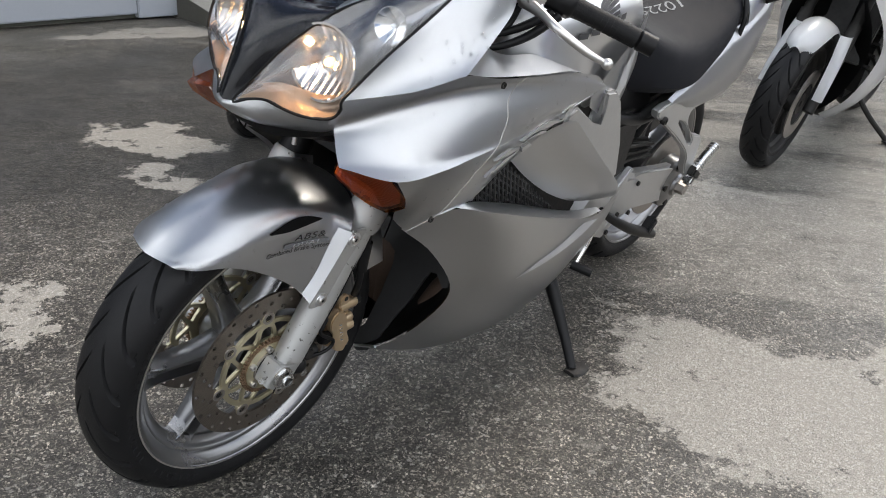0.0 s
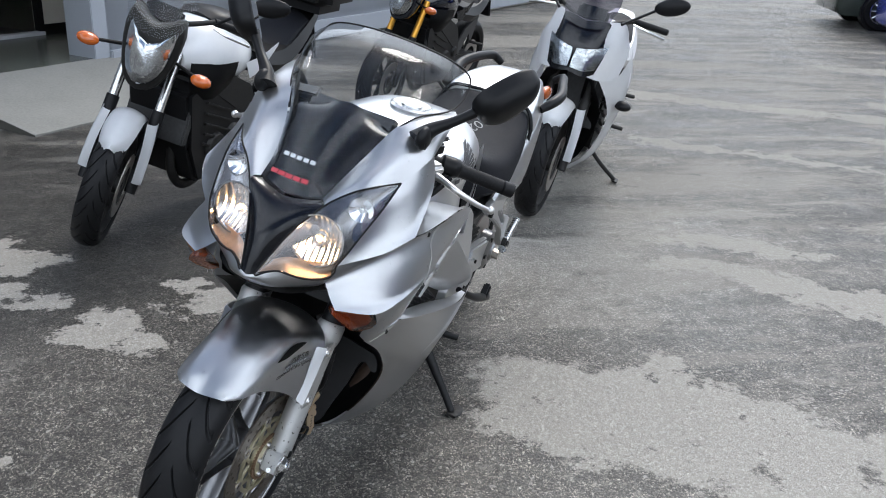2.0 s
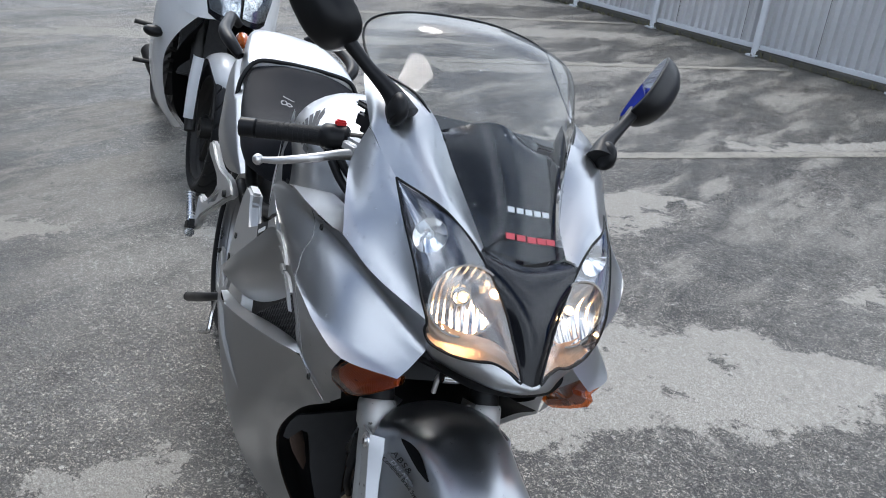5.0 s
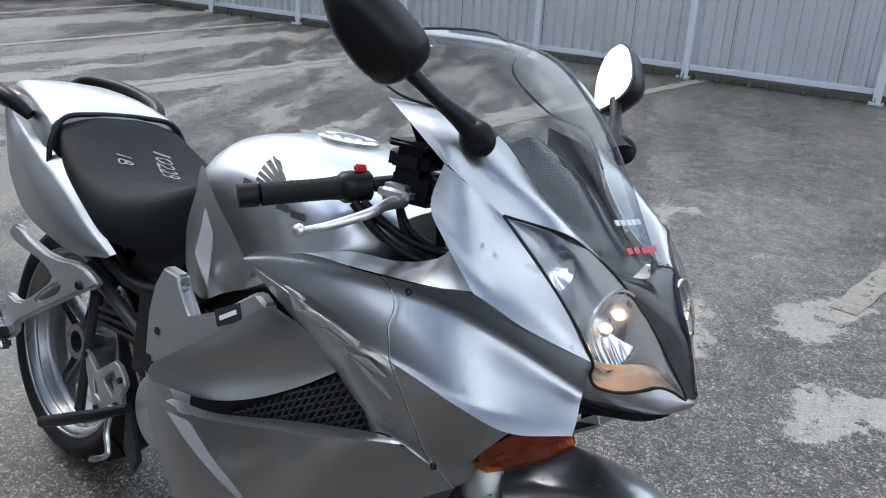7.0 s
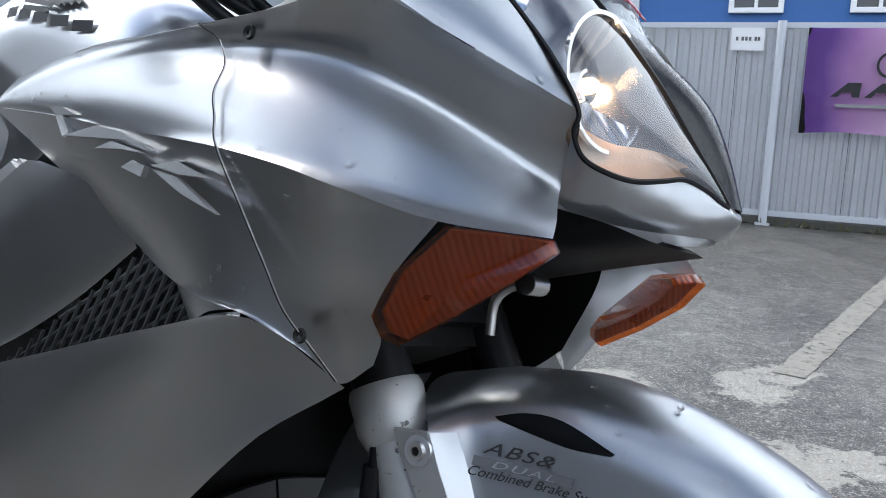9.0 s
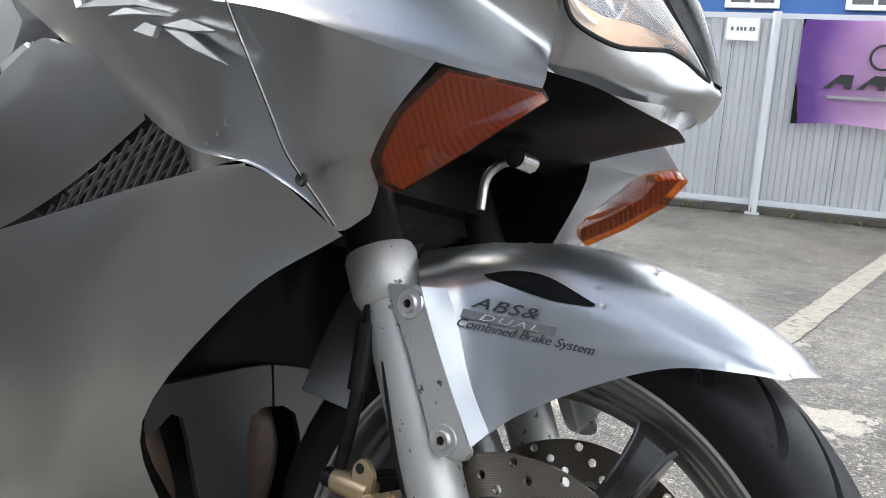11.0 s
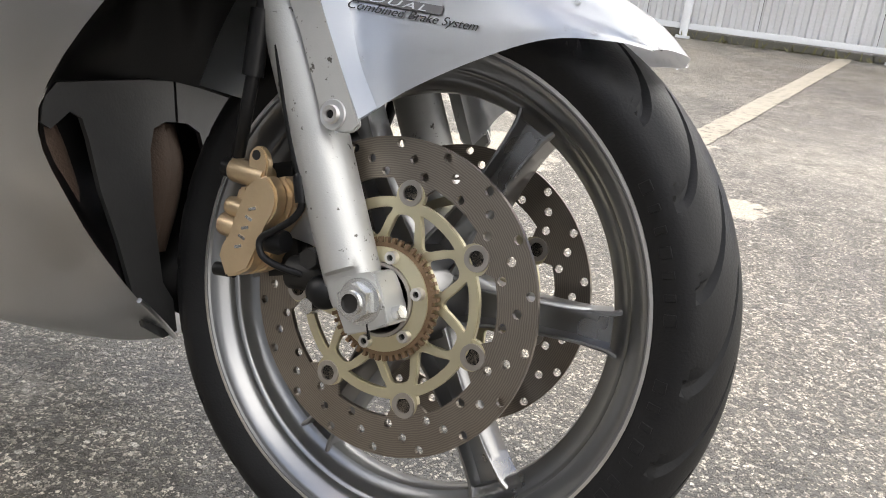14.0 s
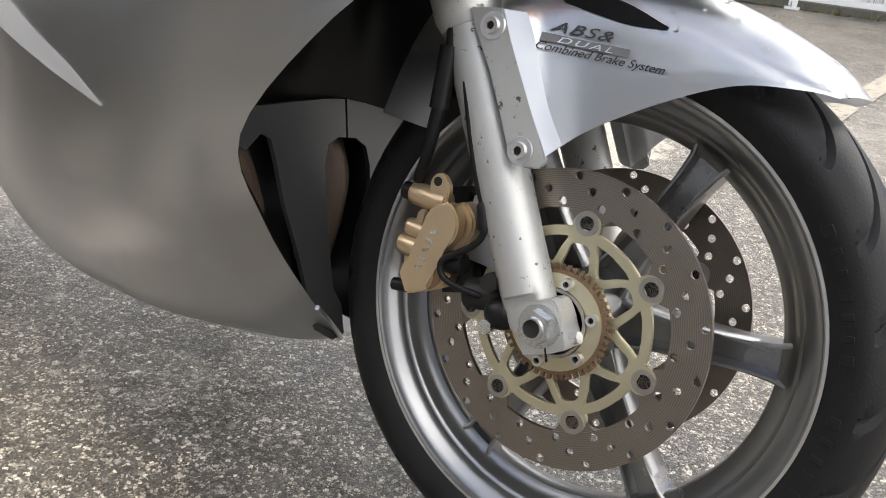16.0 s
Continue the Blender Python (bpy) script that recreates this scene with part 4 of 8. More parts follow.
def rim(c, parent_bike, w, name, spokes=6, ph=0.0):
    """A cast wheel: flanges, barrel, hub and forked spokes."""
    half = [(0.2380, w - 0.0030), (0.2388, w - 0.0005), (0.2375, w + 0.0010), (0.2352, w + 0.0006), (0.2338, w - 0.0016), (0.2318, w - 0.0022), (0.2300, w - 0.0030), (0.2255, w - 0.0075), (0.2205, w - 0.0125), (0.2172, w - 0.0165), (0.2158, w - 0.0200), (0.2128, w - 0.0215), (0.2112, w - 0.0240),
            (0.2080, w * 0.42), (0.2040, w * 0.33), (0.1985, w * 0.27), (0.1962, w * 0.25), (0.1950, w * 0.20)]
    seat_ = [(0.229, w - 0.010), (0.219, w - 0.016), (0.2165, w * 0.55), (0.2110, w * 0.3)]
    prof = half + [(r, -y) for r, y in half[::-1]] + [(r, -y) for r, y in seat_] + seat_[::-1]
    bm = lathe(prof, c, 96)
    lathe([(0.028, -0.055), (0.045, -0.055), (0.05, -0.02), (0.05, 0.02), (0.045, 0.055), (0.028, 0.055)], c, 40, bm)
    ob = part(name, bm, RIMM, parent_bike, "cast grey silver wheel")
    for y in (-1, 1):
        part("rim_lip", lathe([(0.2366, y * (w - 0.004)), (0.2394, y * (w - 0.004)), (0.2394, y * (w + 0.0012)), (0.2366, y * (w + 0.0012))], c, 96), STEELB, ob, "bare metal rim edge")
    for i in range(spokes):
        a = ph + 2 * math.pi * i / spokes
        d, t = V(math.cos(a), 0, math.sin(a)), V(-math.sin(a), 0, math.cos(a))
        bm = B()
        secs = []
        for r, hw, hy in ((0.040, 0.026, 0.030), (0.085, 0.0190, 0.025), (0.135, 0.0162, 0.022), (0.165, 0.0165, 0.020), (0.183, 0.0182, 0.019), (0.194, 0.0200, 0.0185), (0.2045, 0.0245, 0.018)):
            p = V(*c) + d * r
            secs.append([p + t * hw * x + V(0, hy * y, 0) for x, y in ((-0.96, -0.9), (-0.86, -1), (-0.74, -1), (-0.60, -0.18), (0.60, -0.18), (0.74, -1), (0.86, -1), (0.96, -0.9), (1, 0), (0.96, 0.9), (0.86, 1), (0.74, 1), (0.60, 0.18), (-0.60, 0.18), (-0.74, 1), (-0.86, 1), (-0.96, 0.9), (-1, 0))])
        hull_loft(secs, 1, bm, 4)
        part("spoke", bm, RIMM, ob)
    return ob


def disc(c, side, parent, ph):
    """A drilled floating brake disc with gold carrier."""
    bm = B()
    n, th = 54, 0.0024
    r0s = [0.1105, 0.1230, 0.1355, 0.148]
    for i in range(n):
        a0, a1 = 2 * math.pi * i / n, 2 * math.pi * (i + 1) / n
        for j in range(3):
            r0, r1 = r0s[j], r0s[j + 1]
            if (i + 2 * j) % 3 == 0:
                rm, am = (r0 + r1) / 2, (a0 + a1) / 2
                out = [(r0, a0), (r0, am), (r0, a1), (rm, a1), (r1, a1), (r1, am), (r1, a0), (rm, a0)]
                for sy in (-1, 1):
                    O = [bm.verts.new((c[0] + r * math.cos(a), c[1] + sy * th, c[2] + r * math.sin(a))) for r, a in out]
                    I = []
                    for r, a in out:
                        x, z = r * math.cos(a) - rm * math.cos(am), r * math.sin(a) - rm * math.sin(am)
                        ln = math.hypot(x, z)
                        I.append(bm.verts.new((c[0] + rm * math.cos(am) + 0.0044 * x / ln, c[1] + sy * th, c[2] + rm * math.sin(am) + 0.0044 * z / ln)))
                    for q in range(8):
                        bm.faces.new((O[q], O[(q + 1) % 8], I[(q + 1) % 8], I[q]))
                    if sy < 0:
                        first = I
                for q in range(8):
                    bm.faces.new((first[q], first[(q + 1) % 8], I[(q + 1) % 8], I[q]))
            else:
                for sy in (-1, 1):
                    am = (a0 + a1) / 2
                    rm = (r0 + r1) / 2
                    bm.faces.new([bm.verts.new((c[0] + r * math.cos(a), c[1] + sy * th, c[2] + r * math.sin(a))) for r, a in ((r0, a0), (r0, am), (r0, a1), (rm, a1), (r1, a1), (r1, am), (r1, a0), (rm, a0))])
    bmesh.ops.remove_doubles(bm, verts=bm.verts, dist=1e-5)
    for r in (r0s[0], r0s[-1]):
        for i in range(n * 2):
            a0, a1 = math.pi * i / n, math.pi * (i + 1) / n
            quad(bm, *[(c[0] + r * math.cos(a), c[1] + y, c[2] + r * math.sin(a)) for a, y in ((a0, -th), (a1, -th), (a1, th), (a0, th))])
    bmesh.ops.remove_doubles(bm, verts=bm.verts, dist=1e-5)
    ob = part("brake_disc", bm, ROTOR, parent, "drilled steel brake disc with worn sheen")
    # carrier: a plate with seven wide and seven narrow openings
    def polar(pts, a):
        return [(c[0] + r * math.cos(a + d), c[2] + r * math.sin(a + d)) for r, d in pts]

    wide = [(0.0590, -0.045), (0.0590, 0.045), (0.0740, 0.185), (0.0832, 0.275), (0.0840, 0.250), (0.0842, 0.12), (0.0842, -0.12), (0.0840, -0.250), (0.0832, -0.275), (0.0740, -0.185)]
    slim = [(0.0535, -0.30), (0.0530, 0.0), (0.0535, 0.30), (0.0660, 0.190), (0.0780, 0.125), (0.0795, 0.0), (0.0780, -0.125), (0.0660, -0.190)]
    cuts_ = [rounded(polar(wide, ph + (2 * i + 1) * math.pi / 7)) for i in range(7)] + [rounded(polar(slim, ph + 2 * i * math.pi / 7)) for i in range(7)]
    bore = polar([(0.040, 2 * math.pi * k / 56) for k in range(56)], 0)
    bm = pierced(polar([(0.0935, 2 * math.pi * k / 112) for k in range(112)], 0), cuts_ + [bore], c[1] - 0.0032, c[1] + 0.0032, 1, 0.0008)
    part("disc_carrier", bm, GOLD, parent, "gold anodised disc carrier")
    for i in range(7):
        a = ph + 2 * math.pi * i / 7
        p = V(c[0] + 0.0995 * math.cos(a), c[1], c[2] + 0.0995 * math.sin(a))
        q = V(c[0] + 0.0965 * math.cos(a), c[1], c[2] + 0.0965 * math.sin(a))
        bm = B()
        ring_ = [(0.0965, -0.105), (0.1115, -0.20), (0.1115, -0.10), (0.1115, 0.0), (0.1115, 0.10), (0.1115, 0.20), (0.0965, 0.105), (0.0945, 0.0)]
        lo_, hi_ = [[bm.verts.new((c[0] + r * math.cos(a + da), c[1] + y, c[2] + r * math.sin(a + da))) for r, da in ring_] for y in (-0.0020, 0.0020)]
        bm.faces.new(lo_[::-1])
        bm.faces.new(hi_)
        for k in range(8):
            bm.faces.new((lo_[k], lo_[(k + 1) % 8], hi_[(k + 1) % 8], hi_[k]))
        part("rotor_tab", bm, ROTOR, parent)
        part("carrier_lug", lathe([(0.0105, -0.0028), (0.0145, -0.0028), (0.0145, 0.0028), (0.0105, 0.0028)], q, 24), GOLD, parent)
        # added dark plug, stands in for the shade inside the button's open hole
        part("button_pin", lathe([(0.0, -0.002), (0.0074, -0.002), (0.0074, 0.002), (0.0, 0.002)], p, 16, closed=False), DARKM, parent)
        part("disc_button", lathe([(0.0072, -0.0045), (0.0118, -0.0045), (0.0125, 0.0), (0.0118, 0.0045), (0.0072, 0.0045)], p, 24), STEEL, parent)
    return ob


fw = rim((AX, 0, AZ), bike, 0.052, "front_wheel", ph=radians(5.5))
tyre((AX, 0, AZ), 0.300, 0.060, fw)
# raised marks on the sidewall, too worn to read
for s in (1, -1):
    for k in range(26):
        if k % 9 > 6:
            continue
        a = radians(-62 + 4.1 * k)
        bm = box((AX + 0.2545 * math.cos(a), s * 0.0588, AZ + 0.2545 * math.sin(a)), (0.011, 0.0016, 0.006 if k % 3 else 0.010), Matrix.Rotation(-a, 4, "Y") @ Matrix.Rotation(radians(s * 14), 4, "Z"), bevel=0.0004, seg=1)
        part("sidewall_mark", bm, RUBBER, fw)
for s in (1, -1):
    d = disc((AX, s * 0.071, AZ), s, fw, radians(36.4))
    bm = B()
    for i in range(48):
        a = 2 * math.pi * i / 48
        box((AX + 0.0540 * math.cos(a), s * 0.080, AZ + 0.0540 * math.sin(a)), (0.006, 0.005, 0.0034), Matrix.Rotation(-a, 4, "Y"), bm)
    lathe([(0.046, s * 0.0775), (0.0520, s * 0.0775), (0.0520, s * 0.0825), (0.046, s * 0.0825)], (AX, 0, AZ), 48, bm)
    part("tone_ring", bm, RUSTY, fw, "rusty toothed sensor ring")
    bm = lathe([(0.0335, s * 0.074), (0.049, s * 0.074), (0.048, s * 0.084), (0.0345, s * 0.086), (0.0335, s * 0.080)], (AX, 0, AZ), 48)
    part("hub_plate", bm, GOLD, fw)
    part("bearing_ring", lathe([(0.0290, s * 0.060), (0.0345, s * 0.060), (0.0340, s * 0.0885), (0.0310, s * 0.0885), (0.0290, s * 0.084)], (AX, 0, AZ), 40), STEEL, fw)
    part("bearing_seal", lathe([(0.012, s * 0.060), (0.0295, s * 0.060), (0.0295, s * 0.066), (0.012, s * 0.066)], (AX, 0, AZ), 32), BLACKP, fw)
    for i in range(6):
        a = 2 * math.pi * i / 6 + 0.4
        at = V(AX + 0.0410 * math.cos(a), 0, AZ + 0.0410 * math.sin(a))
        cap = part("hub_bolt", lathe([(0.0030, s * 0.0915), (0.0056, s * 0.0915), (0.0060, s * 0.0905), (0.0060, s * 0.083), (0.0030, s * 0.083)], at, 18), STEELB, fw)
        part("bolt_socket", rod(at + V(0, s * 0.083, 0), at + V(0, s * 0.0875, 0), 0.0032, n=6), BLACKP, cap)
part("axle", rod((AX, -0.11, AZ), (AX, 0.11, AZ), 0.013), DARKM, fw)
rw = rim((RX, 0, 0.312), bike, 0.075, "rear_wheel", spokes=5, ph=0.3)
tyre((RX, 0, 0.312), 0.312, 0.086, rw, 23, -1)
part("rear_disc", lathe([(0.06, 0.098), (0.128, 0.098), (0.128, 0.093), (0.06, 0.093)], (RX, 0, 0.312), 64), STEEL, rw)

# fork legs
FD_ = V(-0.4800, 0, 0.8773)      # up along the fork
for s in (1, -1):
    base = V(-0.002, s * 0.104, 0.300)
    bm = tube([base, base + FD_ * 0.014, base + FD_ * 0.0285, base + FD_ * 0.031, base + FD_ * 0.040, base + FD_ * 0.09, base + FD_ * 0.19, base + FD_ * 0.300], [0.0235, 0.0258, 0.0262, 0.0263, 0.0264, 0.0265, 0.0275, 0.0275], 40, smooth=False)
    for v in bm.verts:
        # flat milled at the axle
        if (v.co - base).dot(FD_) < 0.029:
            v.co.y = s * min(s * v.co.y, 0.1215)
    leg = part("fork_leg", bm, FORKM, bike, "silver painted fork leg with pitted lower end")
    part("collar", lathe([(0.0, 0.290), (0.0285, 0.290), (0.033, 0.302), (0.0335, 0.335), (0.031, 0.341), (0.0, 0.341)], (0, 0, 0), 36, axis="z", closed=False), FORKM, leg)
    col = leg.children[-1]
    col.matrix_local = Matrix.Translation(base) @ FD_.to_track_quat("Z", "Y").to_matrix().to_4x4()
    part("dust_boot", tube([base + FD_ * 0.338, base + FD_ * 0.38, base + FD_ * 0.62], [0.029, 0.026, 0.0245], 24, smooth=False), BLACKP, leg)
    # axle clamp
    bm = prism([(-0.0205, 0.3143), (-0.0125, 0.3210), (-0.006, 0.3256), (0.0165, 0.3347), (0.0207, 0.3327), (0.029, 0.322), (0.036, 0.308), (0.043, 0.295), (0.031, 0.287), (0.0018, 0.272), (-0.010, 0.292)], 0.088, 0.124, bevel=0.002, s=s)
    part("axle_clamp", bm, FORKM, leg)
    part("axle_washer", lathe([(0.008, s * 0.1235), (0.0205, s * 0.1235), (0.0205, s * 0.1275), (0.008, s * 0.1275)], (0.012, 0, 0.307), 28), BRIGHT, leg)
    part("axle_nut", rod((0.012, s * 0.127, 0.307), (0.012, s * 0.139, 0.307), 0.0175, 0.0165, n=6), BRIGHT, leg, "zinc plated axle nut")
    part("nut_bore", lathe([(0.0078, s * 0.138), (0.0112, s * 0.138), (0.0105, s * 0.1425), (0.0085, s * 0.1425)], (0.012, 0, 0.307), 24), BRIGHT, leg)
    part("nut_hollow", rod((0.012, s * 0.130, 0.307), (0.012, s * 0.1397, 0.307), 0.008, n=20), DARKM, leg)
    part("pinch_bolt", rod((0.035, s * 0.110, 0.300), (0.0475, s * 0.112, 0.3065), 0.0062, n=6), BRIGHT, leg)
    part("clamp_slot", box((0.024, s * 0.1235, 0.284), (0.0016, 0.002, 0.016), Matrix.Rotation(radians(-20), 4, "Y")), BLACKP, leg)
    # caliper
    face = [(-0.139, 0.3747), (-0.128, 0.383), (-0.1163, 0.3895), (-0.1079, 0.3831), (-0.102, 0.376), (-0.0998, 0.365), (-0.1015, 0.355), (-0.1086, 0.3435), (-0.1144, 0.3318), (-0.1173, 0.3195), (-0.1161, 0.3082), (-0.1196, 0.298), (-0.1321, 0.2891), (-0.145, 0.2842), (-0.1583, 0.3037), (-0.152, 0.3124), (-0.150, 0.3265), (-0.1452, 0.3411), (-0.1389, 0.3553), (-0.1364, 0.3662)]
    cal = part("brake_caliper", prism(face, 0.101, 0.118, bevel=0.0022, s=s), CALIP, bike, "gold three piston brake caliper")
    rear = [(x + 0.006 + (0.003 if x > -0.125 else 0.0), z + 0.002) for x, z in face]
    part("rear_half", prism(rear, 0.080, 0.102, bevel=0.003, s=s), CALIP, cal)
    for x, z, r, n in ((-0.170, 0.3842, 0.0122, 0.042), (-0.168, 0.349, 0.0098, 0.026), (-0.172, 0.330, 0.0118, 0.026)):
        part("piston_bore", tube([(x + n, s * 0.100, z - 0.001), (x + 0.003, s * 0.100, z), (x, s * 0.100, z), (x - 0.002, s * 0.100, z)], [r, r, r * 0.93, r * 0.7], 24, smooth=False), CALIP, cal)
    part("web", prism([(-0.150, 0.372), (-0.161, 0.368), (-0.164, 0.340), (-0.168, 0.318), (-0.164, 0.304), (-0.150, 0.300)], 0.090, 0.101, bevel=0.002, s=s), CALIP, cal)
    part("mount_lug", prism([(-0.1475, 0.3947), (-0.1482, 0.4037), (-0.1437, 0.4108), (-0.1371, 0.4133), (-0.1297, 0.4087), (-0.1243, 0.4003), (-0.124, 0.385), (-0.136, 0.377), (-0.143, 0.381)], 0.100, 0.109, bevel=0.0015, s=s), CALIP, cal)
    part("lug_hole", rod((-0.139, s * 0.099, 0.404), (-0.139, s * 0.1094, 0.404), 0.0048, n=20), DARKM, cal)
    part("inner_body", box((-0.124, s * 0.066, 0.345), (0.055, 0.028, 0.11), Matrix.Rotation(radians(-18), 4, "Y"), bevel=0.006), DARKM, cal)
    part("bleed_nipple", tube([(-0.170, s * 0.1, 0.384), (-0.181, s * 0.1, 0.384), (-0.184, s * 0.1, 0.384)], [0.0095, 0.0095, 0.006], 16, smooth=False), BLACKP, cal)
    part("pin_cap", rod((-0.150, s * 0.1, 0.288), (-0.172, s * 0.1, 0.284), 0.0075, 0.0068, n=16), BLACKP, cal)
    part("slide_boot", tube([(-0.112, s * 0.104, 0.328), (-0.097, s * 0.108, 0.331), (-0.089, s * 0.108, 0.333)], [0.011, 0.0125, 0.010], 20, smooth=False), BLACKP, cal)
    for k in range(5):
        f = k / 4
        part("logo_bar", box((-0.1351 + 0.0094 * f, s * 0.1182, 0.317 + 0.0385 * f), (0.0085, 0.0009, 0.0028), Matrix.Rotation(radians(-22 + 38 * (k % 2)), 4, "Y")), BRIGHT, cal)
    # bracket and linkage between leg and caliper
    part("caliper_bracket", prism([(-0.11, 0.40), (-0.07, 0.395), (-0.045, 0.36), (-0.03, 0.335), (-0.045, 0.325), (-0.08, 0.335), (-0.115, 0.33)], 0.074, 0.084, bevel=0.003, s=s), CAST, bike)
    sv = part("link_cylinder", rod((-0.082, s * 0.098, 0.305), (-0.040, s * 0.098, 0.312), 0.016, n=16), DARKM, bike)
    part("link_bolt", rod((-0.050, s * 0.100, 0.328), (-0.050, s * 0.125, 0.328), 0.010, n=6), DARKM, sv)
    part("link_boot", ball((-0.036, s * 0.110, 0.300), (0.018, 0.016, 0.016)), BLACKP, sv)
    part("link_bolt", rod((-0.045, s * 0.105, 0.285), (-0.045, s * 0.122, 0.285), 0.008, n=6), BRIGHT, sv)
    # hoses
    part("brake_hose", tube([(-0.168, s * 0.1, 0.398), (-0.150, s * 0.12, 0.44), (-0.145, s * 0.125, 0.50), (-0.150, s * 0.125, 0.56), (-0.19, s * 0.12, 0.64)], 0.0065), BLACKP, bike)
    part("hose_sleeve", tube([(-0.146, s * 0.124, 0.475), (-0.147, s * 0.125, 0.535)], 0.010, smooth=False), BLACKP, bike)
    part("sensor_cable", tube([(-0.062, s * 0.112, 0.309), (-0.0843, s * 0.120, 0.3116), (-0.1014, s * 0.122, 0.3165), (-0.1071, s * 0.123, 0.3258), (-0.1048, s * 0.123, 0.3344), (-0.0919, s * 0.122, 0.3445), (-0.0776, s * 0.122, 0.356), (-0.070, s * 0.122, 0.3667), (-0.0691, s * 0.122, 0.3768), (-0.0748, s * 0.123, 0.3956), (-0.0913, s * 0.125, 0.4297), (-0.118, s * 0.128, 0.50), (-0.16, s * 0.12, 0.60)], 0.0034), BLACKP, bike)
    part("cable_sleeve", tube([(-0.0690, s * 0.122, 0.375), (-0.0750, s * 0.123, 0.397), (-0.0765, s * 0.123, 0.400)], [0.0062, 0.0066, 0.0045], 14, smooth=False), BLACKP, bike)

# front mudguard: crown and side plates
ST = [[(-0.040, 0.1325, 0.442), (-0.074, 0.130, 0.515), (-0.104, 0.121, 0.580), (-0.135, 0.078, 0.605), (-0.150, 0.0, 0.612)],
      [(-0.022, 0.121, 0.460), (-0.050, 0.113, 0.530), (-0.074, 0.101, 0.592), (-0.090, 0.068, 0.618), (-0.090, 0.0, 0.629)],
      [(0.005, 0.105, 0.490), (-0.010, 0.098, 0.548), (-0.020, 0.088, 0.604), (-0.015, 0.061, 0.626), (-0.010, 0.0, 0.638)],
      [(0.060, 0.094, 0.527), (0.052, 0.089, 0.562), (0.045, 0.081, 0.594), (0.050, 0.055, 0.618), (0.055, 0.0, 0.632)],
      [(0.115, 0.087, 0.553), (0.113, 0.084, 0.567), (0.110, 0.076, 0.583), (0.115, 0.050, 0.604), (0.118, 0.0, 0.614)],
      [(0.165, 0.076, 0.560), (0.166, 0.072, 0.566), (0.167, 0.063, 0.573), (0.172, 0.040, 0.583), (0.176, 0.0, 0.589)],
      [(0.190, 0.055, 0.560), (0.194, 0.050, 0.562), (0.198, 0.040, 0.564), (0.204, 0.020, 0.565), (0.207, 0.0, 0.565)]]
fender = part("front_mudguard", surf([[(x, -y, z) for x, y, z in r] + r[:-1][::-1] for r in ST], 1, 5, 6, 0.003, sharp=(1,)), SILVER, bike, "silver front mudguard with water drops")
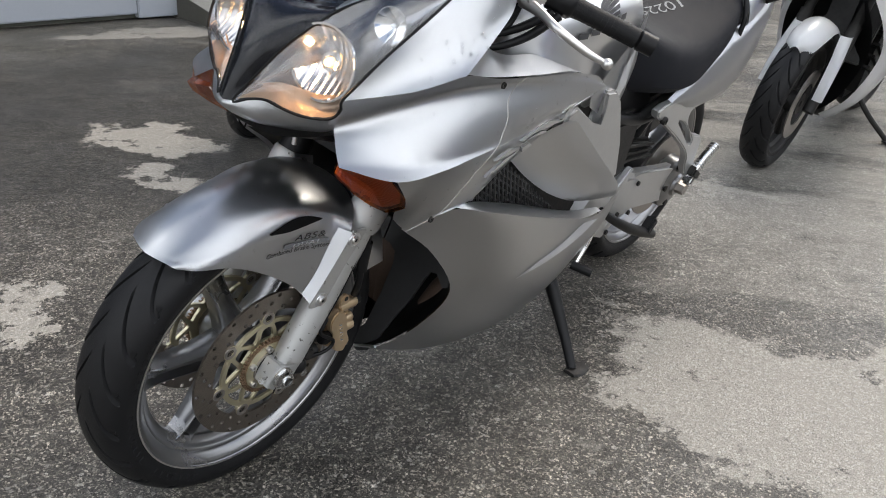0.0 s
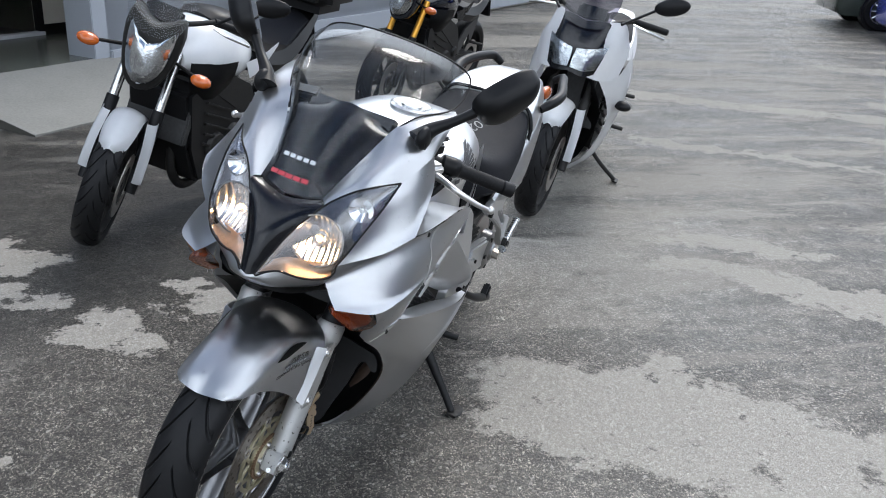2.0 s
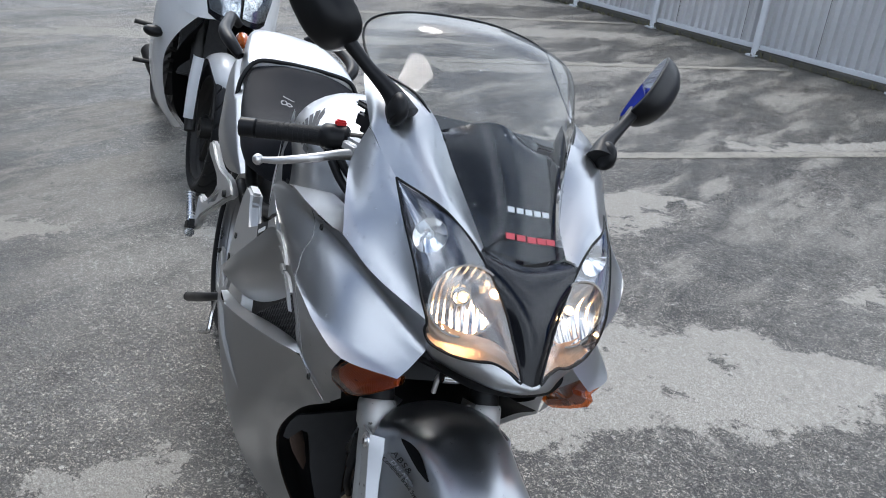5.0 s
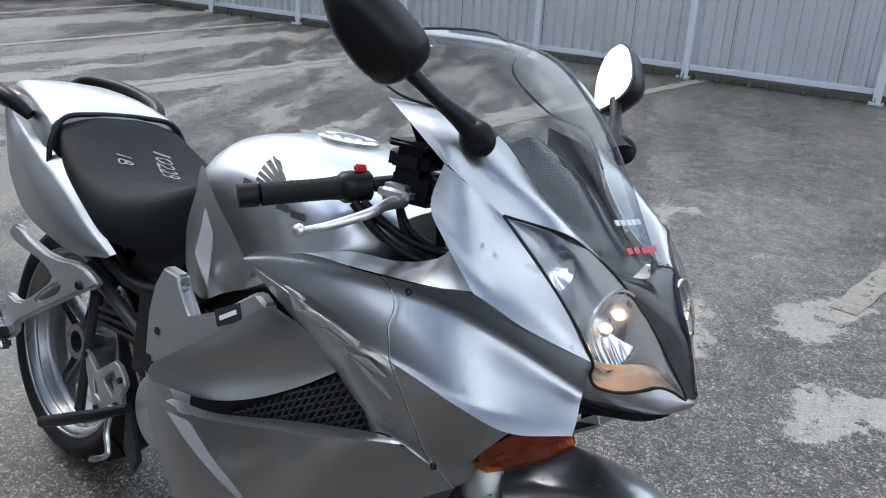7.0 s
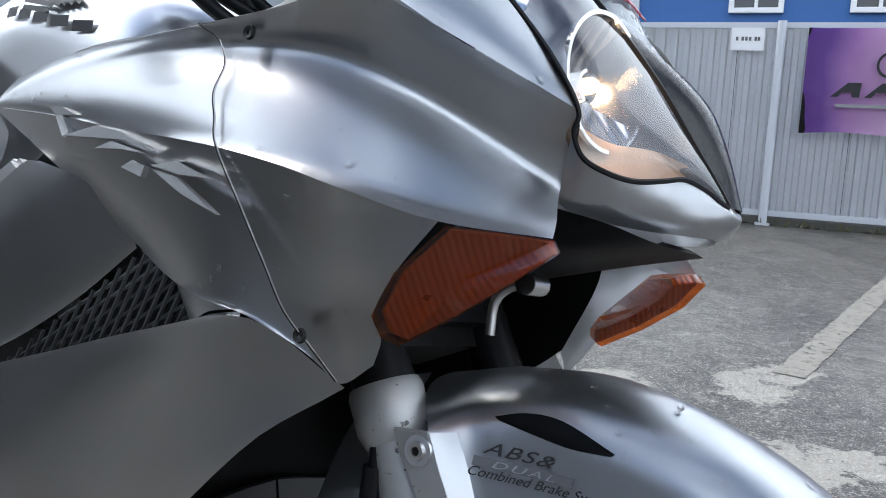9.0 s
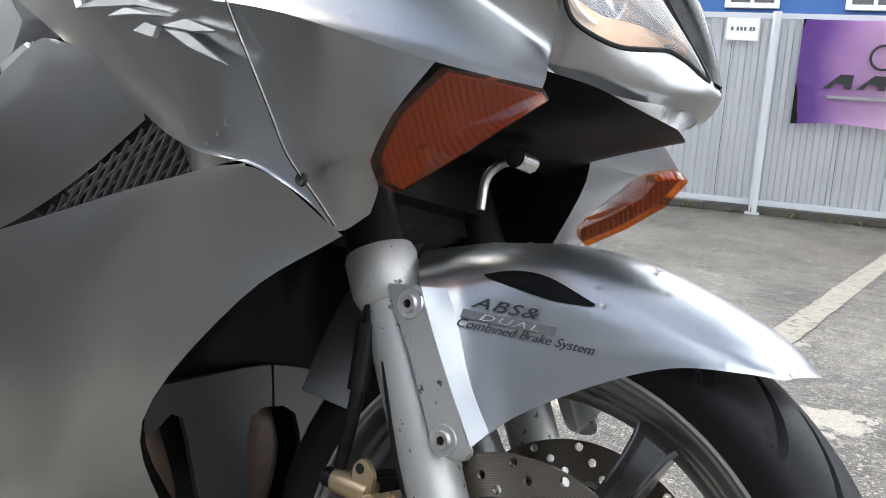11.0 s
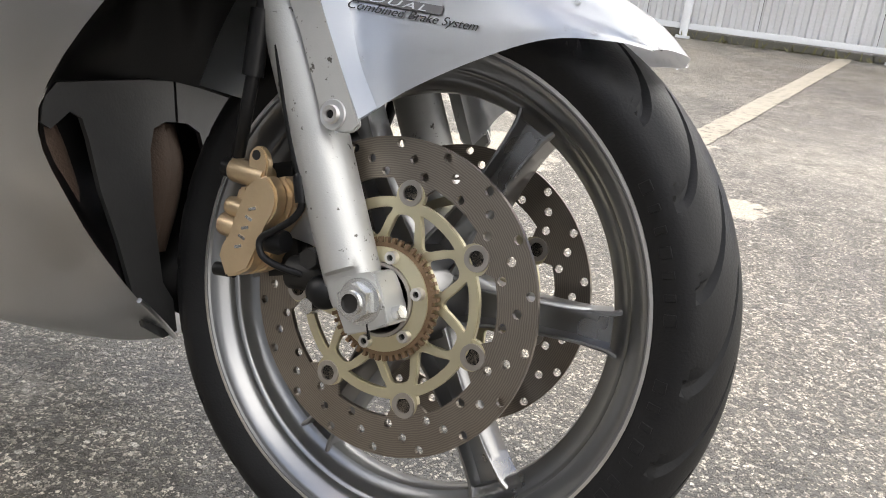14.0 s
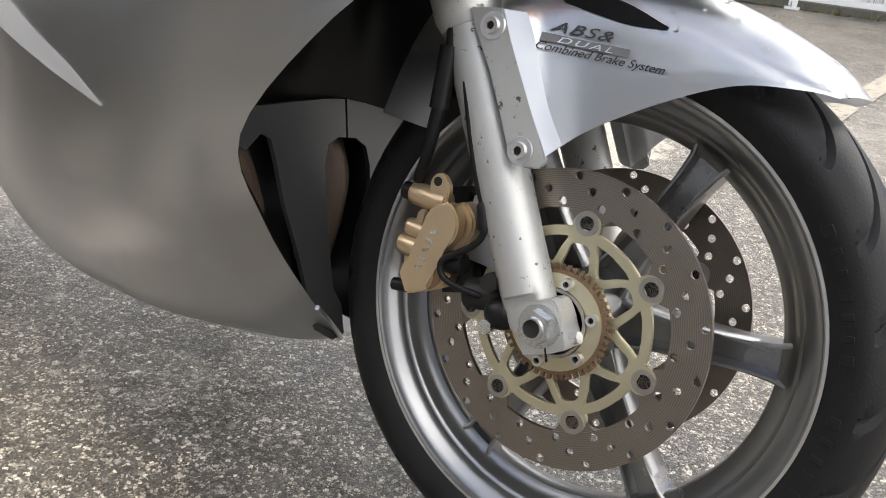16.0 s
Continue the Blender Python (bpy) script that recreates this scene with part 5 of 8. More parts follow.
for s in (1, -1):
    # flat mounting plate over the fork leg, with two socket bolts
    plate = [(-0.1290, 0.5735), (-0.0945, 0.5775), (-0.0790, 0.5506), (-0.0458, 0.4995), (-0.0155, 0.4550), (-0.0200, 0.4475), (-0.0330, 0.4440), (-0.0470, 0.4462), (-0.0585, 0.4580), (-0.0935, 0.5218), (-0.1190, 0.5579)]
    part("mounting_plate", prism(plate, 0.1300, 0.1350, bevel=0.0016, s=s), FORKM, fender)
    for x, z in ((-0.1000, 0.5605), (-0.0440, 0.4580)):
        part("bolt_seat", lathe([(0.001, s * 0.1340), (0.0135, s * 0.1340), (0.0125, s * 0.1366), (0.001, s * 0.1366)], (x, 0, z), 28), SILVER, fender)
        bolt = part("bolt", lathe([(0.0038, s * 0.136), (0.0082, s * 0.136), (0.0074, s * 0.1405), (0.0038, s * 0.1400)], (x, 0, z), 24), STEELB, fender)
        part("bolt_socket", rod((x, s * 0.1350, z), (x, s * 0.1385, z), 0.0040, n=6), BLACKP, bolt)
    fen = lambda x, z, d=0.0016: (x, side_y(fender, x, z) + d, z)
    bm = surf([[fen(-0.056, 0.5965), fen(-0.030, 0.6045), fen(0.000, 0.6040), fen(0.044, 0.5895)], [fen(-0.054, 0.5950), fen(-0.026, 0.5950), fen(0.004, 0.5940), fen(0.043, 0.5880)], [fen(-0.052, 0.5940), fen(-0.020, 0.5890), fen(0.010, 0.5855), fen(0.041, 0.5870)]], s, 5, 3, 0.0012)
    part("vent", bm, BLACKP, fender, "black vent slot")
    part("plate_bevel", surf([[(-0.0925, 0.1345, 0.5768), (-0.0783, 0.1345, 0.5506), (-0.0458, 0.1345, 0.4995), (-0.0180, 0.1345, 0.4590)], [fen(-0.0800, 0.5785), fen(-0.0640, 0.5535), fen(-0.0385, 0.5060), fen(-0.0135, 0.4710)]], s, 5, 3, 0.0015), SILVER, fender)
    fd = V(0.947, 0, -0.32)
    rear = surf([[(-0.185, 0.070, 0.60), (-0.205, 0.085, 0.56), (-0.215, 0.100, 0.51), (-0.225, 0.106, 0.455)], [(-0.14, 0.07, 0.615), (-0.155, 0.09, 0.56), (-0.165, 0.104, 0.51), (-0.165, 0.11, 0.452)]], s, 4, 3, 0.003)
    part("rear_flap", rear, SILVER, fender)
    # lettering on the side plate
    n = V(0.0, s, 0.0)
    right = V(1, 0, 0) * (1 if s < 0 else -1)
    upv = V(0, 0, 1)
    M = lambda p: Matrix(((right.x, upv.x, n.x, p[0]), (right.y, upv.y, n.y, p[1]), (right.z, upv.z, n.z, p[2]), (0, 0, 0, 1)))
    wide = lambda k: Matrix.Diagonal((k, 1, 1, 1))
    drape(text_part("lettering", "ABS&", 0.0135, DECAL, fender, M((-0.029, s * 0.105, 0.5675)) @ wide(1.65), shear=0.35, wide=1.12, label="dark printed lettering"), fender, s, 0.0016)
    bm = B()
    bmesh.ops.create_cube(bm, size=1, matrix=M((-0.022, s * 0.1052, 0.5610)) @ Matrix.Diagonal((0.080, 0.0075, 0.0003, 1)))
    bmesh.ops.subdivide_edges(bm, edges=bm.edges, cuts=6, use_grid_fill=True)
    drape(part("lettering_band", bm, DECALG, fender), fender, s, 0.0022)
    drape(text_part("lettering", "DUAL", 0.0078, SILVER, fender, M((-0.022, s * 0.1060, 0.5582)) @ wide(2.2), shear=0.3, wide=1.25, label="silver lettering"), fender, s, 0.0030)
    drape(text_part("lettering", "Combined Brake System", 0.0105, DECAL, fender, M((-0.006, s * 0.1062, 0.5495)) @ wide(1.12), shear=0.3), fender, s, 0.0016)

# fairing
A_, B_, C_ = (-0.153, 0.194, 0.993), (0.002, 0.153, 0.838), (0.081, 0.016, 0.794)
HL_IN = [A_, (-0.083, 0.150, 0.985), (-0.058, 0.120, 0.968), (-0.026, 0.088, 0.940), (0.018, 0.052, 0.887), (0.050, 0.032, 0.840), C_]
HL_OUT = [A_, (-0.102, 0.190, 0.956), (-0.070, 0.183, 0.928), (-0.040, 0.174, 0.898), (-0.014, 0.165, 0.867), B_]
HL_LOW = [B_, (0.000, 0.151, 0.822), (0.005, 0.141, 0.806), (0.016, 0.122, 0.799), (0.030, 0.098, 0.797), (0.045, 0.075, 0.802), (0.056, 0.055, 0.807), (0.068, 0.035, 0.802), C_]


def along(path, fr):
    """Points at fractions of the length of a curve through path."""
    c = cr(path, 12)
    d = np.concatenate([[0], np.cumsum(np.linalg.norm(np.diff(c, axis=0), axis=1))])
    return [tuple(np.interp(f * d[-1], d, c[:, k]) for k in range(3)) for f in fr]


HL_RIM = along(HL_OUT, (0, 0.25, 0.5, 0.75)) + along(HL_LOW, (0, 0.16, 0.33, 0.5, 0.67, 0.84, 1.0))
HL_TOP = along(HL_IN, (0, 0.16, 0.30, 0.42, 0.54, 0.62, 0.70, 0.78, 0.86, 0.93, 1.0))
SCR = [(-0.386, 0.203, 1.108), (-0.300, 0.171, 1.106), (-0.228, 0.133, 1.085), (-0.165, 0.101, 1.021), (-0.105, 0.082, 0.975), (-0.046, 0.074, 0.943)]

for s in (1, -1):
    sc = V(1, s, 1)
    # upper cowl: strip beside the screen, then the broad cheek behind the headlamp
    cowl = part("upper_cowl", surf([SCR,
                                    [(-0.335, 0.218, 1.090), (-0.262, 0.206, 1.079), (-0.195, 0.176, 1.052), (-0.120, 0.140, 1.012), (-0.074, 0.110, 0.977), (-0.036, 0.082, 0.944)],
                                    [(-0.245, 0.222, 1.042), (-0.225, 0.220, 1.035), A_, (-0.083, 0.150, 0.985), (-0.058, 0.120, 0.968), (-0.026, 0.088, 0.940)]], s, 5, 4, 0.003), SILVER, bike, "silver painted upper cowl")
    part("cheek", surf([[(-0.245, 0.222, 1.042), (-0.205, 0.214, 1.022), A_],
                        [(-0.242, 0.238, 0.985), (-0.178, 0.228, 0.972), (-0.092, 0.188, 0.948)],
                        [(-0.196, 0.250, 0.947), (-0.128, 0.229, 0.926), (-0.040, 0.174, 0.898)],
                        [(-0.128, 0.261, 0.900), (-0.064, 0.223, 0.870), B_]], s, 6, 5, 0.003), SILVER, cowl)
    # ledge behind the cheek, along the top of the side panel
    part("ledge", surf([[(-0.600, 0.243, 0.805), (-0.463, 0.253, 0.853), (-0.330, 0.257, 0.869), (-0.20, 0.259, 0.886), (-0.130, 0.260, 0.901)],
                        [(-0.52, 0.200, 0.826), (-0.43, 0.188, 0.862), (-0.32, 0.195, 0.880), (-0.23, 0.220, 0.912), (-0.185, 0.240, 0.948)]], s, 5, 3, 0.003), SILVER, cowl)
    part("cavity_wall", surf([[(-0.50, 0.200, 0.822), (-0.42, 0.188, 0.856), (-0.31, 0.195, 0.874), (-0.22, 0.220, 0.905), (-0.19, 0.22, 0.96)], [(-0.48, 0.16, 0.79), (-0.42, 0.14, 0.80), (-0.30, 0.14, 0.81), (-0.22, 0.15, 0.84), (-0.19, 0.16, 0.90)]], s, 4, 3, 0.003), BLACKP, cowl)
    # side panel: ridge, hollow, ridge
    TOPL = [(-0.602, 0.245, 0.803), (-0.552, 0.250, 0.830), (-0.463, 0.255, 0.851), (-0.377, 0.258, 0.862), (-0.290, 0.260, 0.872), (-0.204, 0.261, 0.884), (-0.128, 0.260, 0.899), (-0.064, 0.222, 0.869), B_]
    HOLL = [(-0.602, 0.247, 0.802), (-0.540, 0.256, 0.824), (-0.448, 0.260, 0.844), (-0.360, 0.261, 0.855), (-0.272, 0.256, 0.867), (-0.196, 0.248, 0.874), (-0.130, 0.239, 0.875), (-0.078, 0.204, 0.847), (-0.008, 0.135, 0.808)]
    VALL = [(-0.603, 0.248, 0.801), (-0.525, 0.260, 0.816), (-0.430, 0.264, 0.834), (-0.338, 0.262, 0.848), (-0.254, 0.250, 0.860), (-0.184, 0.233, 0.861), (-0.132, 0.218, 0.849), (-0.086, 0.190, 0.827), (-0.014, 0.130, 0.783)]
    SWEL = [(-0.604, 0.248, 0.800), (-0.505, 0.265, 0.804), (-0.405, 0.269, 0.815), (-0.327, 0.270, 0.824), (-0.245, 0.266, 0.828), (-0.176, 0.254, 0.822), (-0.124, 0.241, 0.810), (-0.074, 0.215, 0.794), (-0.008, 0.142, 0.768)]
    FLAT = [(-0.605, 0.247, 0.799), (-0.490, 0.266, 0.797), (-0.385, 0.272, 0.799), (-0.315, 0.275, 0.801), (-0.238, 0.275, 0.799), (-0.170, 0.268, 0.790), (-0.118, 0.257, 0.779), (-0.061, 0.232, 0.764), (0.000, 0.156, 0.755)]
    RIDL = [(-0.606, 0.245, 0.798), (-0.466, 0.264, 0.790), (-0.342, 0.272, 0.780), (-0.290, 0.276, 0.777), (-0.2265, 0.279, 0.772), (-0.166, 0.276, 0.764), (-0.113, 0.268, 0.753), (-0.0435, 0.243, 0.740), (0.007, 0.172, 0.742)]
    bm = surf([TOPL, HOLL, VALL, SWEL, FLAT, RIDL], s, 5, 5, 0.003, ease=2, sweep=40)
    side = part("side_cowl", bm, SILVER, bike, "silver painted side cowl with a sharp ridge")
    FOOT = [(-0.378, 0.220, 0.686), (-0.325, 0.229, 0.667), (-0.265, 0.241, 0.655), (-0.204, 0.246, 0.650), (-0.166, 0.232, 0.636), (-0.149, 0.219, 0.624), (-0.134, 0.204, 0.610), (-0.114, 0.194, 0.628)]
    blend = lambda t, o: [tuple(p + (q - p) * t + (o if i == 1 else 0) for i, (p, q) in enumerate(zip(u, v))) for u, v in zip(RIDL[:8], FOOT)]
    part("lower_face", surf([RIDL[:8], blend(0.32, -0.002)[:7] + [(-0.074, 0.2395, 0.702)], blend(0.68, -0.002)[:7] + [(-0.101, 0.2215, 0.668)], blend(0.92, -0.001)[:7] + [(-0.104, 0.203, 0.650)], FOOT], s, 5, 5, 0.003, ease=30), SILVER, side)
    # lower cowl below the scoop line
    low = part("lower_cowl", surf([[(-0.838, 0.250, 0.512), (-0.716, 0.268, 0.492), (-0.60, 0.270, 0.520), (-0.44, 0.268, 0.572), (-0.29, 0.262, 0.624), (-0.20, 0.245, 0.648), (-0.133, 0.200, 0.607)],
                                   [(-0.815, 0.248, 0.430), (-0.70, 0.262, 0.430), (-0.60, 0.264, 0.440), (-0.48, 0.258, 0.470), (-0.38, 0.246, 0.505), (-0.30, 0.232, 0.525), (-0.215, 0.218, 0.538)],
                                   [(-0.790, 0.225, 0.345), (-0.69, 0.240, 0.345), (-0.59, 0.242, 0.350), (-0.49, 0.234, 0.365), (-0.41, 0.222, 0.385), (-0.36, 0.210, 0.400), (-0.325, 0.202, 0.405)],
                                   [(-0.760, 0.196, 0.246), (-0.67, 0.205, 0.237), (-0.58, 0.204, 0.234), (-0.49, 0.196, 0.238), (-0.41, 0.181, 0.250), (-0.345, 0.167, 0.278), (-0.300, 0.170, 0.315)],
                                   [(-0.725, 0.147, 0.168), (-0.65, 0.151, 0.158), (-0.57, 0.148, 0.155), (-0.49, 0.138, 0.156), (-0.41, 0.119, 0.163), (-0.34, 0.101, 0.182), (-0.270, 0.110, 0.233)],
                                   [(-0.70, 0.098, 0.144), (-0.63, 0.093, 0.132), (-0.56, 0.088, 0.127), (-0.49, 0.076, 0.127), (-0.41, 0.054, 0.134), (-0.34, 0.033, 0.145), (-0.285, 0.020, 0.166)]], s, 5, 5, 0.003), SILVER, bike, "silver painted lower cowl")
    part("cowl_lip", tube([(-0.269, s * 0.098, 0.222), (-0.276, s * 0.060, 0.195), (-0.286, s * 0.020, 0.165)], 0.0032, 8), SILVER, low)
    # panel above the scoop and the ledge of the scoop
    part("rear_panel", surf([[(-0.838, 0.244, 0.514), (-0.817, 0.245, 0.537), (-0.700, 0.250, 0.618), (-0.600, 0.252, 0.690), (-0.528, 0.252, 0.742), (-0.505, 0.246, 0.748)],
                             [(-0.835, 0.246, 0.506), (-0.780, 0.247, 0.540), (-0.690, 0.241, 0.592), (-0.590, 0.238, 0.652), (-0.490, 0.238, 0.708), (-0.440, 0.239, 0.735)],
                             [(-0.832, 0.247, 0.500), (-0.760, 0.247, 0.520), (-0.680, 0.228, 0.552), (-0.577, 0.221, 0.582), (-0.475, 0.218, 0.640), (-0.392, 0.222, 0.700)],
                             [(-0.828, 0.244, 0.495), (-0.750, 0.236, 0.504), (-0.672, 0.222, 0.516), (-0.577, 0.212, 0.556), (-0.475, 0.209, 0.618), (-0.386, 0.213, 0.682)]], s, 5, 4, 0.003, ease=20), SILVER, low)
    part("scoop_ledge", surf([[(-0.748, 0.262, 0.490), (-0.66, 0.269, 0.503), (-0.58, 0.270, 0.524), (-0.511, 0.269, 0.547), (-0.412, 0.267, 0.580), (-0.314, 0.263, 0.612), (-0.258, 0.256, 0.632), (-0.210, 0.244, 0.648)],
                              [(-0.745, 0.250, 0.494), (-0.65, 0.236, 0.506), (-0.57, 0.228, 0.530), (-0.500, 0.226, 0.556), (-0.405, 0.226, 0.590), (-0.305, 0.228, 0.624), (-0.250, 0.238, 0.643), (-0.212, 0.243, 0.651)]], s, 5, 3, 0.003), SILVER, low)
    # short end wall of the scoop behind the mesh
    part("scoop_inner", surf([[(-0.325, 0.218, 0.666), (-0.295, 0.230, 0.662), (-0.258, 0.241, 0.656), (-0.205, 0.249, 0.655)], [(-0.288, 0.222, 0.628), (-0.276, 0.229, 0.634), (-0.252, 0.238, 0.645), (-0.212, 0.247, 0.653)]], s, 4, 2, 0.002), SILVER, low)
    # mesh grille: crossed wires in the scoop
    GR = [V(-0.640, s * 0.205, 0.496), V(-0.372, s * 0.212, 0.682), V(-0.322, s * 0.218, 0.664), V(-0.286, s * 0.220, 0.626)]
    gr = part("grille_back", prism([(-0.675, 0.486), (-0.372, 0.700), (-0.312, 0.668), (-0.278, 0.618)], 0.180, 0.186, s=s), BLACKP, low)
    bm = B()
    inside = [(g.x, g.z) for g in GR]
    for dx_, dz_, gap in ((0.36, 0.933, 0.0125), (0.86, 0.51, 0.0115)):
        for k in range(-40, 41):
            # cut a slanted line with the four sides of the opening
            ox, oz = -0.40 - dz_ * gap * k, 0.60 + dx_ * gap * k
            cuts = []
            for (ax, az), (bx, bz) in zip(inside, inside[1:] + inside[:1]):
                den = dx_ * (bz - az) - dz_ * (bx - ax)
                if abs(den) > 1e-9:
                    u = (dx_ * (oz - az) - dz_ * (ox - ax)) / den
                    if 0 <= u <= 1:
                        cuts.append((ax + u * (bx - ax), az + u * (bz - az)))
            if len(cuts) >= 2 and math.dist(cuts[0], cuts[1]) > 0.006:
                a, b = [V(x, s * (0.2125 + 0.045 * (x + 0.40) + (0.0012 if gap > 0.012 else 0)), z) for x, z in cuts[:2]]
                rod(a, b, 0.0021, n=5, bm=bm)
    part("grille_mesh", bm, STAYM, low, "black plastic mesh grille")
    lowl = low if s > 0 else lowl
    out_ = lambda x, z: (x, side_y(lowl, x, z) + 0.0025, z)
    part("deco_panel", surf([[out_(-0.734, 0.478), out_(-0.657, 0.492)], [out_(-0.65, 0.448), out_(-0.595, 0.460)], [out_(-0.57, 0.420), out_(-0.535, 0.430)], [out_(-0.494, 0.394), out_(-0.490, 0.397)]], s, 4, 4, 0.001), FLASH, low, "lighter silver flash")
    # amber direction lamps under the ridge
    LENS = [(-0.041, 0.237, 0.737), (-0.016, 0.208, 0.739), (0.009, 0.175, 0.740), (0.016, 0.178, 0.732), (-0.009, 0.195, 0.705), (-0.050, 0.197, 0.674), (-0.092, 0.194, 0.648), (-0.103, 0.204, 0.652), (-0.101, 0.222, 0.668), (-0.075, 0.239, 0.701)]
    mid_ = np.mean(LENS, axis=0)

    def shrink(k, back, bulge=0.0):
        return [V(*(mid_ + (np.array(p) - mid_) * k + np.array([-0.25, -0.90, 0.15]) * back + np.array([0.3, 0.8, -0.2]) * bulge)) * 1 for p in LENS]
    hand = lambda ps: [V(p.x, s * p.y, p.z) for p in ps]
    sig = part("indicator", hull_loft([hand(shrink(0.80, 0.034)), hand(shrink(0.97, 0.016)), hand(shrink(1.0, 0.002)), hand(shrink(0.975, 0.0, 0.0012)), hand(shrink(0.5, 0.0, 0.0045)), hand(shrink(0.05, 0.0, 0.0055))], 1, steps=2), AMBER, bike, "amber indicator lamp let into the cowl", angle=50)
    part("lamp_reflector", hull_loft([hand(shrink(0.70, 0.032)), hand(shrink(0.92, 0.016)), hand(shrink(0.93, 0.010)), hand(shrink(0.5, 0.016)), hand(shrink(0.05, 0.018))], 1, steps=2), LAMPIN, sig)
    for k, (x, y, z) in enumerate(((-0.148, 0.242, 0.644), (-0.236, 0.256, 0.866))):
        part("screw", lathe([(0.002, s * y), (0.0058, s * y), (0.0050, s * (y + 0.003)), (0.002, s * (y + 0.002))], (x, 0, z), 20), DARKM, side)
    # panel seam: black on the right, pale on the left as a painted highlight
    SEAM = [(-0.292, s * 0.2615, 0.873), (-0.268, s * 0.2585, 0.860), (-0.252, s * 0.2625, 0.840), (-0.247, s * 0.2735, 0.815), (-0.237, s * 0.2775, 0.795), (-0.2265, s * 0.2805, 0.772), (-0.200, s * 0.2700, 0.728), (-0.176, s * 0.2615, 0.690), (-0.159, s * 0.2525, 0.660), (-0.141, s * 0.2340, 0.634), (-0.130, s * 0.2160, 0.613)]
    part("seam", tube(SEAM, 0.0006, 6), BLACKP if s < 0 else STEELB, side)
    # pale tube along the seam, a highlight drawn as a part
    part("seam_edge", tube([(x + 0.0015, y + s * 0.0002, z + 0.0004) for x, y, z in SEAM[1:]], 0.0005, 6), STEELB, side)
    # headlamp: dark bowl, chrome reflectors, bulbs, clear cover
    wave = [math.sin(math.pi * k / 10) for k in range(11)]
    bowl = part("headlamp", surf([HL_RIM, [tuple(0.7 * np.array(a) + 0.3 * np.array(b) - np.array([0.050, 0.004, 0.012]) * w) for a, b, w in zip(HL_RIM, HL_TOP, wave)], [tuple(0.3 * np.array(a) + 0.7 * np.array(b) - np.array([0.050, 0.0, 0.020]) * w) for a, b, w in zip(HL_RIM, HL_TOP, wave)], HL_TOP], s, 3, 4, 0.002), BOWL, bike, "clear headlamp with chrome reflector, lit warm")
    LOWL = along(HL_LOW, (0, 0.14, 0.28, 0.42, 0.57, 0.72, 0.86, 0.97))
    # lower reflector: the warm bulb glow comes from its tint
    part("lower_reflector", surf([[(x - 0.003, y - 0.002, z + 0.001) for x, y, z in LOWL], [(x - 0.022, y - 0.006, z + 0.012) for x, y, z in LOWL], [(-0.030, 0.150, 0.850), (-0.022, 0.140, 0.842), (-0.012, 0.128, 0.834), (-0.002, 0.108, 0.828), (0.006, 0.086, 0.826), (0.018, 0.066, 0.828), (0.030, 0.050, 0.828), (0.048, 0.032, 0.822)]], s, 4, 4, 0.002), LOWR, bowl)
    for (c, r, dz) in (((-0.006, 0.098, 0.872), 0.054, 0), ((-0.075, 0.150, 0.938), 0.026, 0)):
        ax = V(0.93, s * 0.16, 0.12).normalized()
        M = Matrix.Translation((c[0], s * c[1], c[2])) @ ax.to_track_quat("Z", "Y").to_matrix().to_4x4()
        bm = lathe([(0.004, -r * 0.62), (r * 0.5, -r * 0.45), (r * 0.8, -r * 0.2), (r, 0.0), (r * 1.04, 0.0), (r * 0.84, -r * 0.24), (r * 0.52, -r * 0.50), (0.004, -r * 0.68)], (0, 0, 0), 40, axis="z")
        k = part("reflector", bm, FLUTE if r > 0.03 else CHROME, bowl, "round chrome reflector")
        k.matrix_local = M
        k2 = part("bulb", ball((0, 0, -r * 0.30), (r * 0.13, r * 0.13, r * 0.20)), BULB if r > 0.03 else BULBW, bowl, "lit halogen bulb" if r > 0.03 else "unlit side bulb")
        k2.matrix_local = M
        if r > 0.03:
            k4 = part("reflector_rim", lathe([(r * 0.985, -0.001), (r * 1.045, -0.001), (r * 1.045, 0.003), (r * 0.985, 0.003)], (0, 0, 0), 48, axis="z"), CHROME, bowl)
            k4.matrix_local = M
            k3 = part("bulb_collar", lathe([(r * 0.20, -r * 0.50), (r * 0.25, -r * 0.50), (r * 0.25, -r * 0.28), (r * 0.20, -r * 0.28)], (0, 0, 0), 24, axis="z"), CHROME, bowl)
            k3.matrix_local = M
            glow = new("headlamp_light", bpy.data.lights.new("headlamp_light", "POINT"))
            glow.data.energy, glow.data.color, glow.data.shadow_soft_size = 0.20, (1.0, 0.58, 0.26), 0.006
            glow.matrix_world = BIKE @ M @ Matrix.Translation((0, -r * 0.15, r * 0.16))
    lens = part("headlamp_cover", surf([HL_RIM, [tuple(0.66 * np.array(a) + 0.34 * np.array(b) + np.array([0.010, 0.004, 0.005]) * w) for a, b, w in zip(HL_RIM, HL_TOP, wave)], [tuple(0.33 * np.array(a) + 0.67 * np.array(b) + np.array([0.010, 0.002, 0.007]) * w) for a, b, w in zip(HL_RIM, HL_TOP, wave)], HL_TOP], s, 4, 5, 0.0), CLEAR, bowl)
    lens.visible_shadow = False
    GASK = [*HL_IN, *HL_LOW[::-1][1:], *HL_OUT[:5][::-1]]
    part("headlamp_gasket", tube([(x, s * y, z) for x, y, z in GASK], 0.0022, 6), BLACKP, bowl)
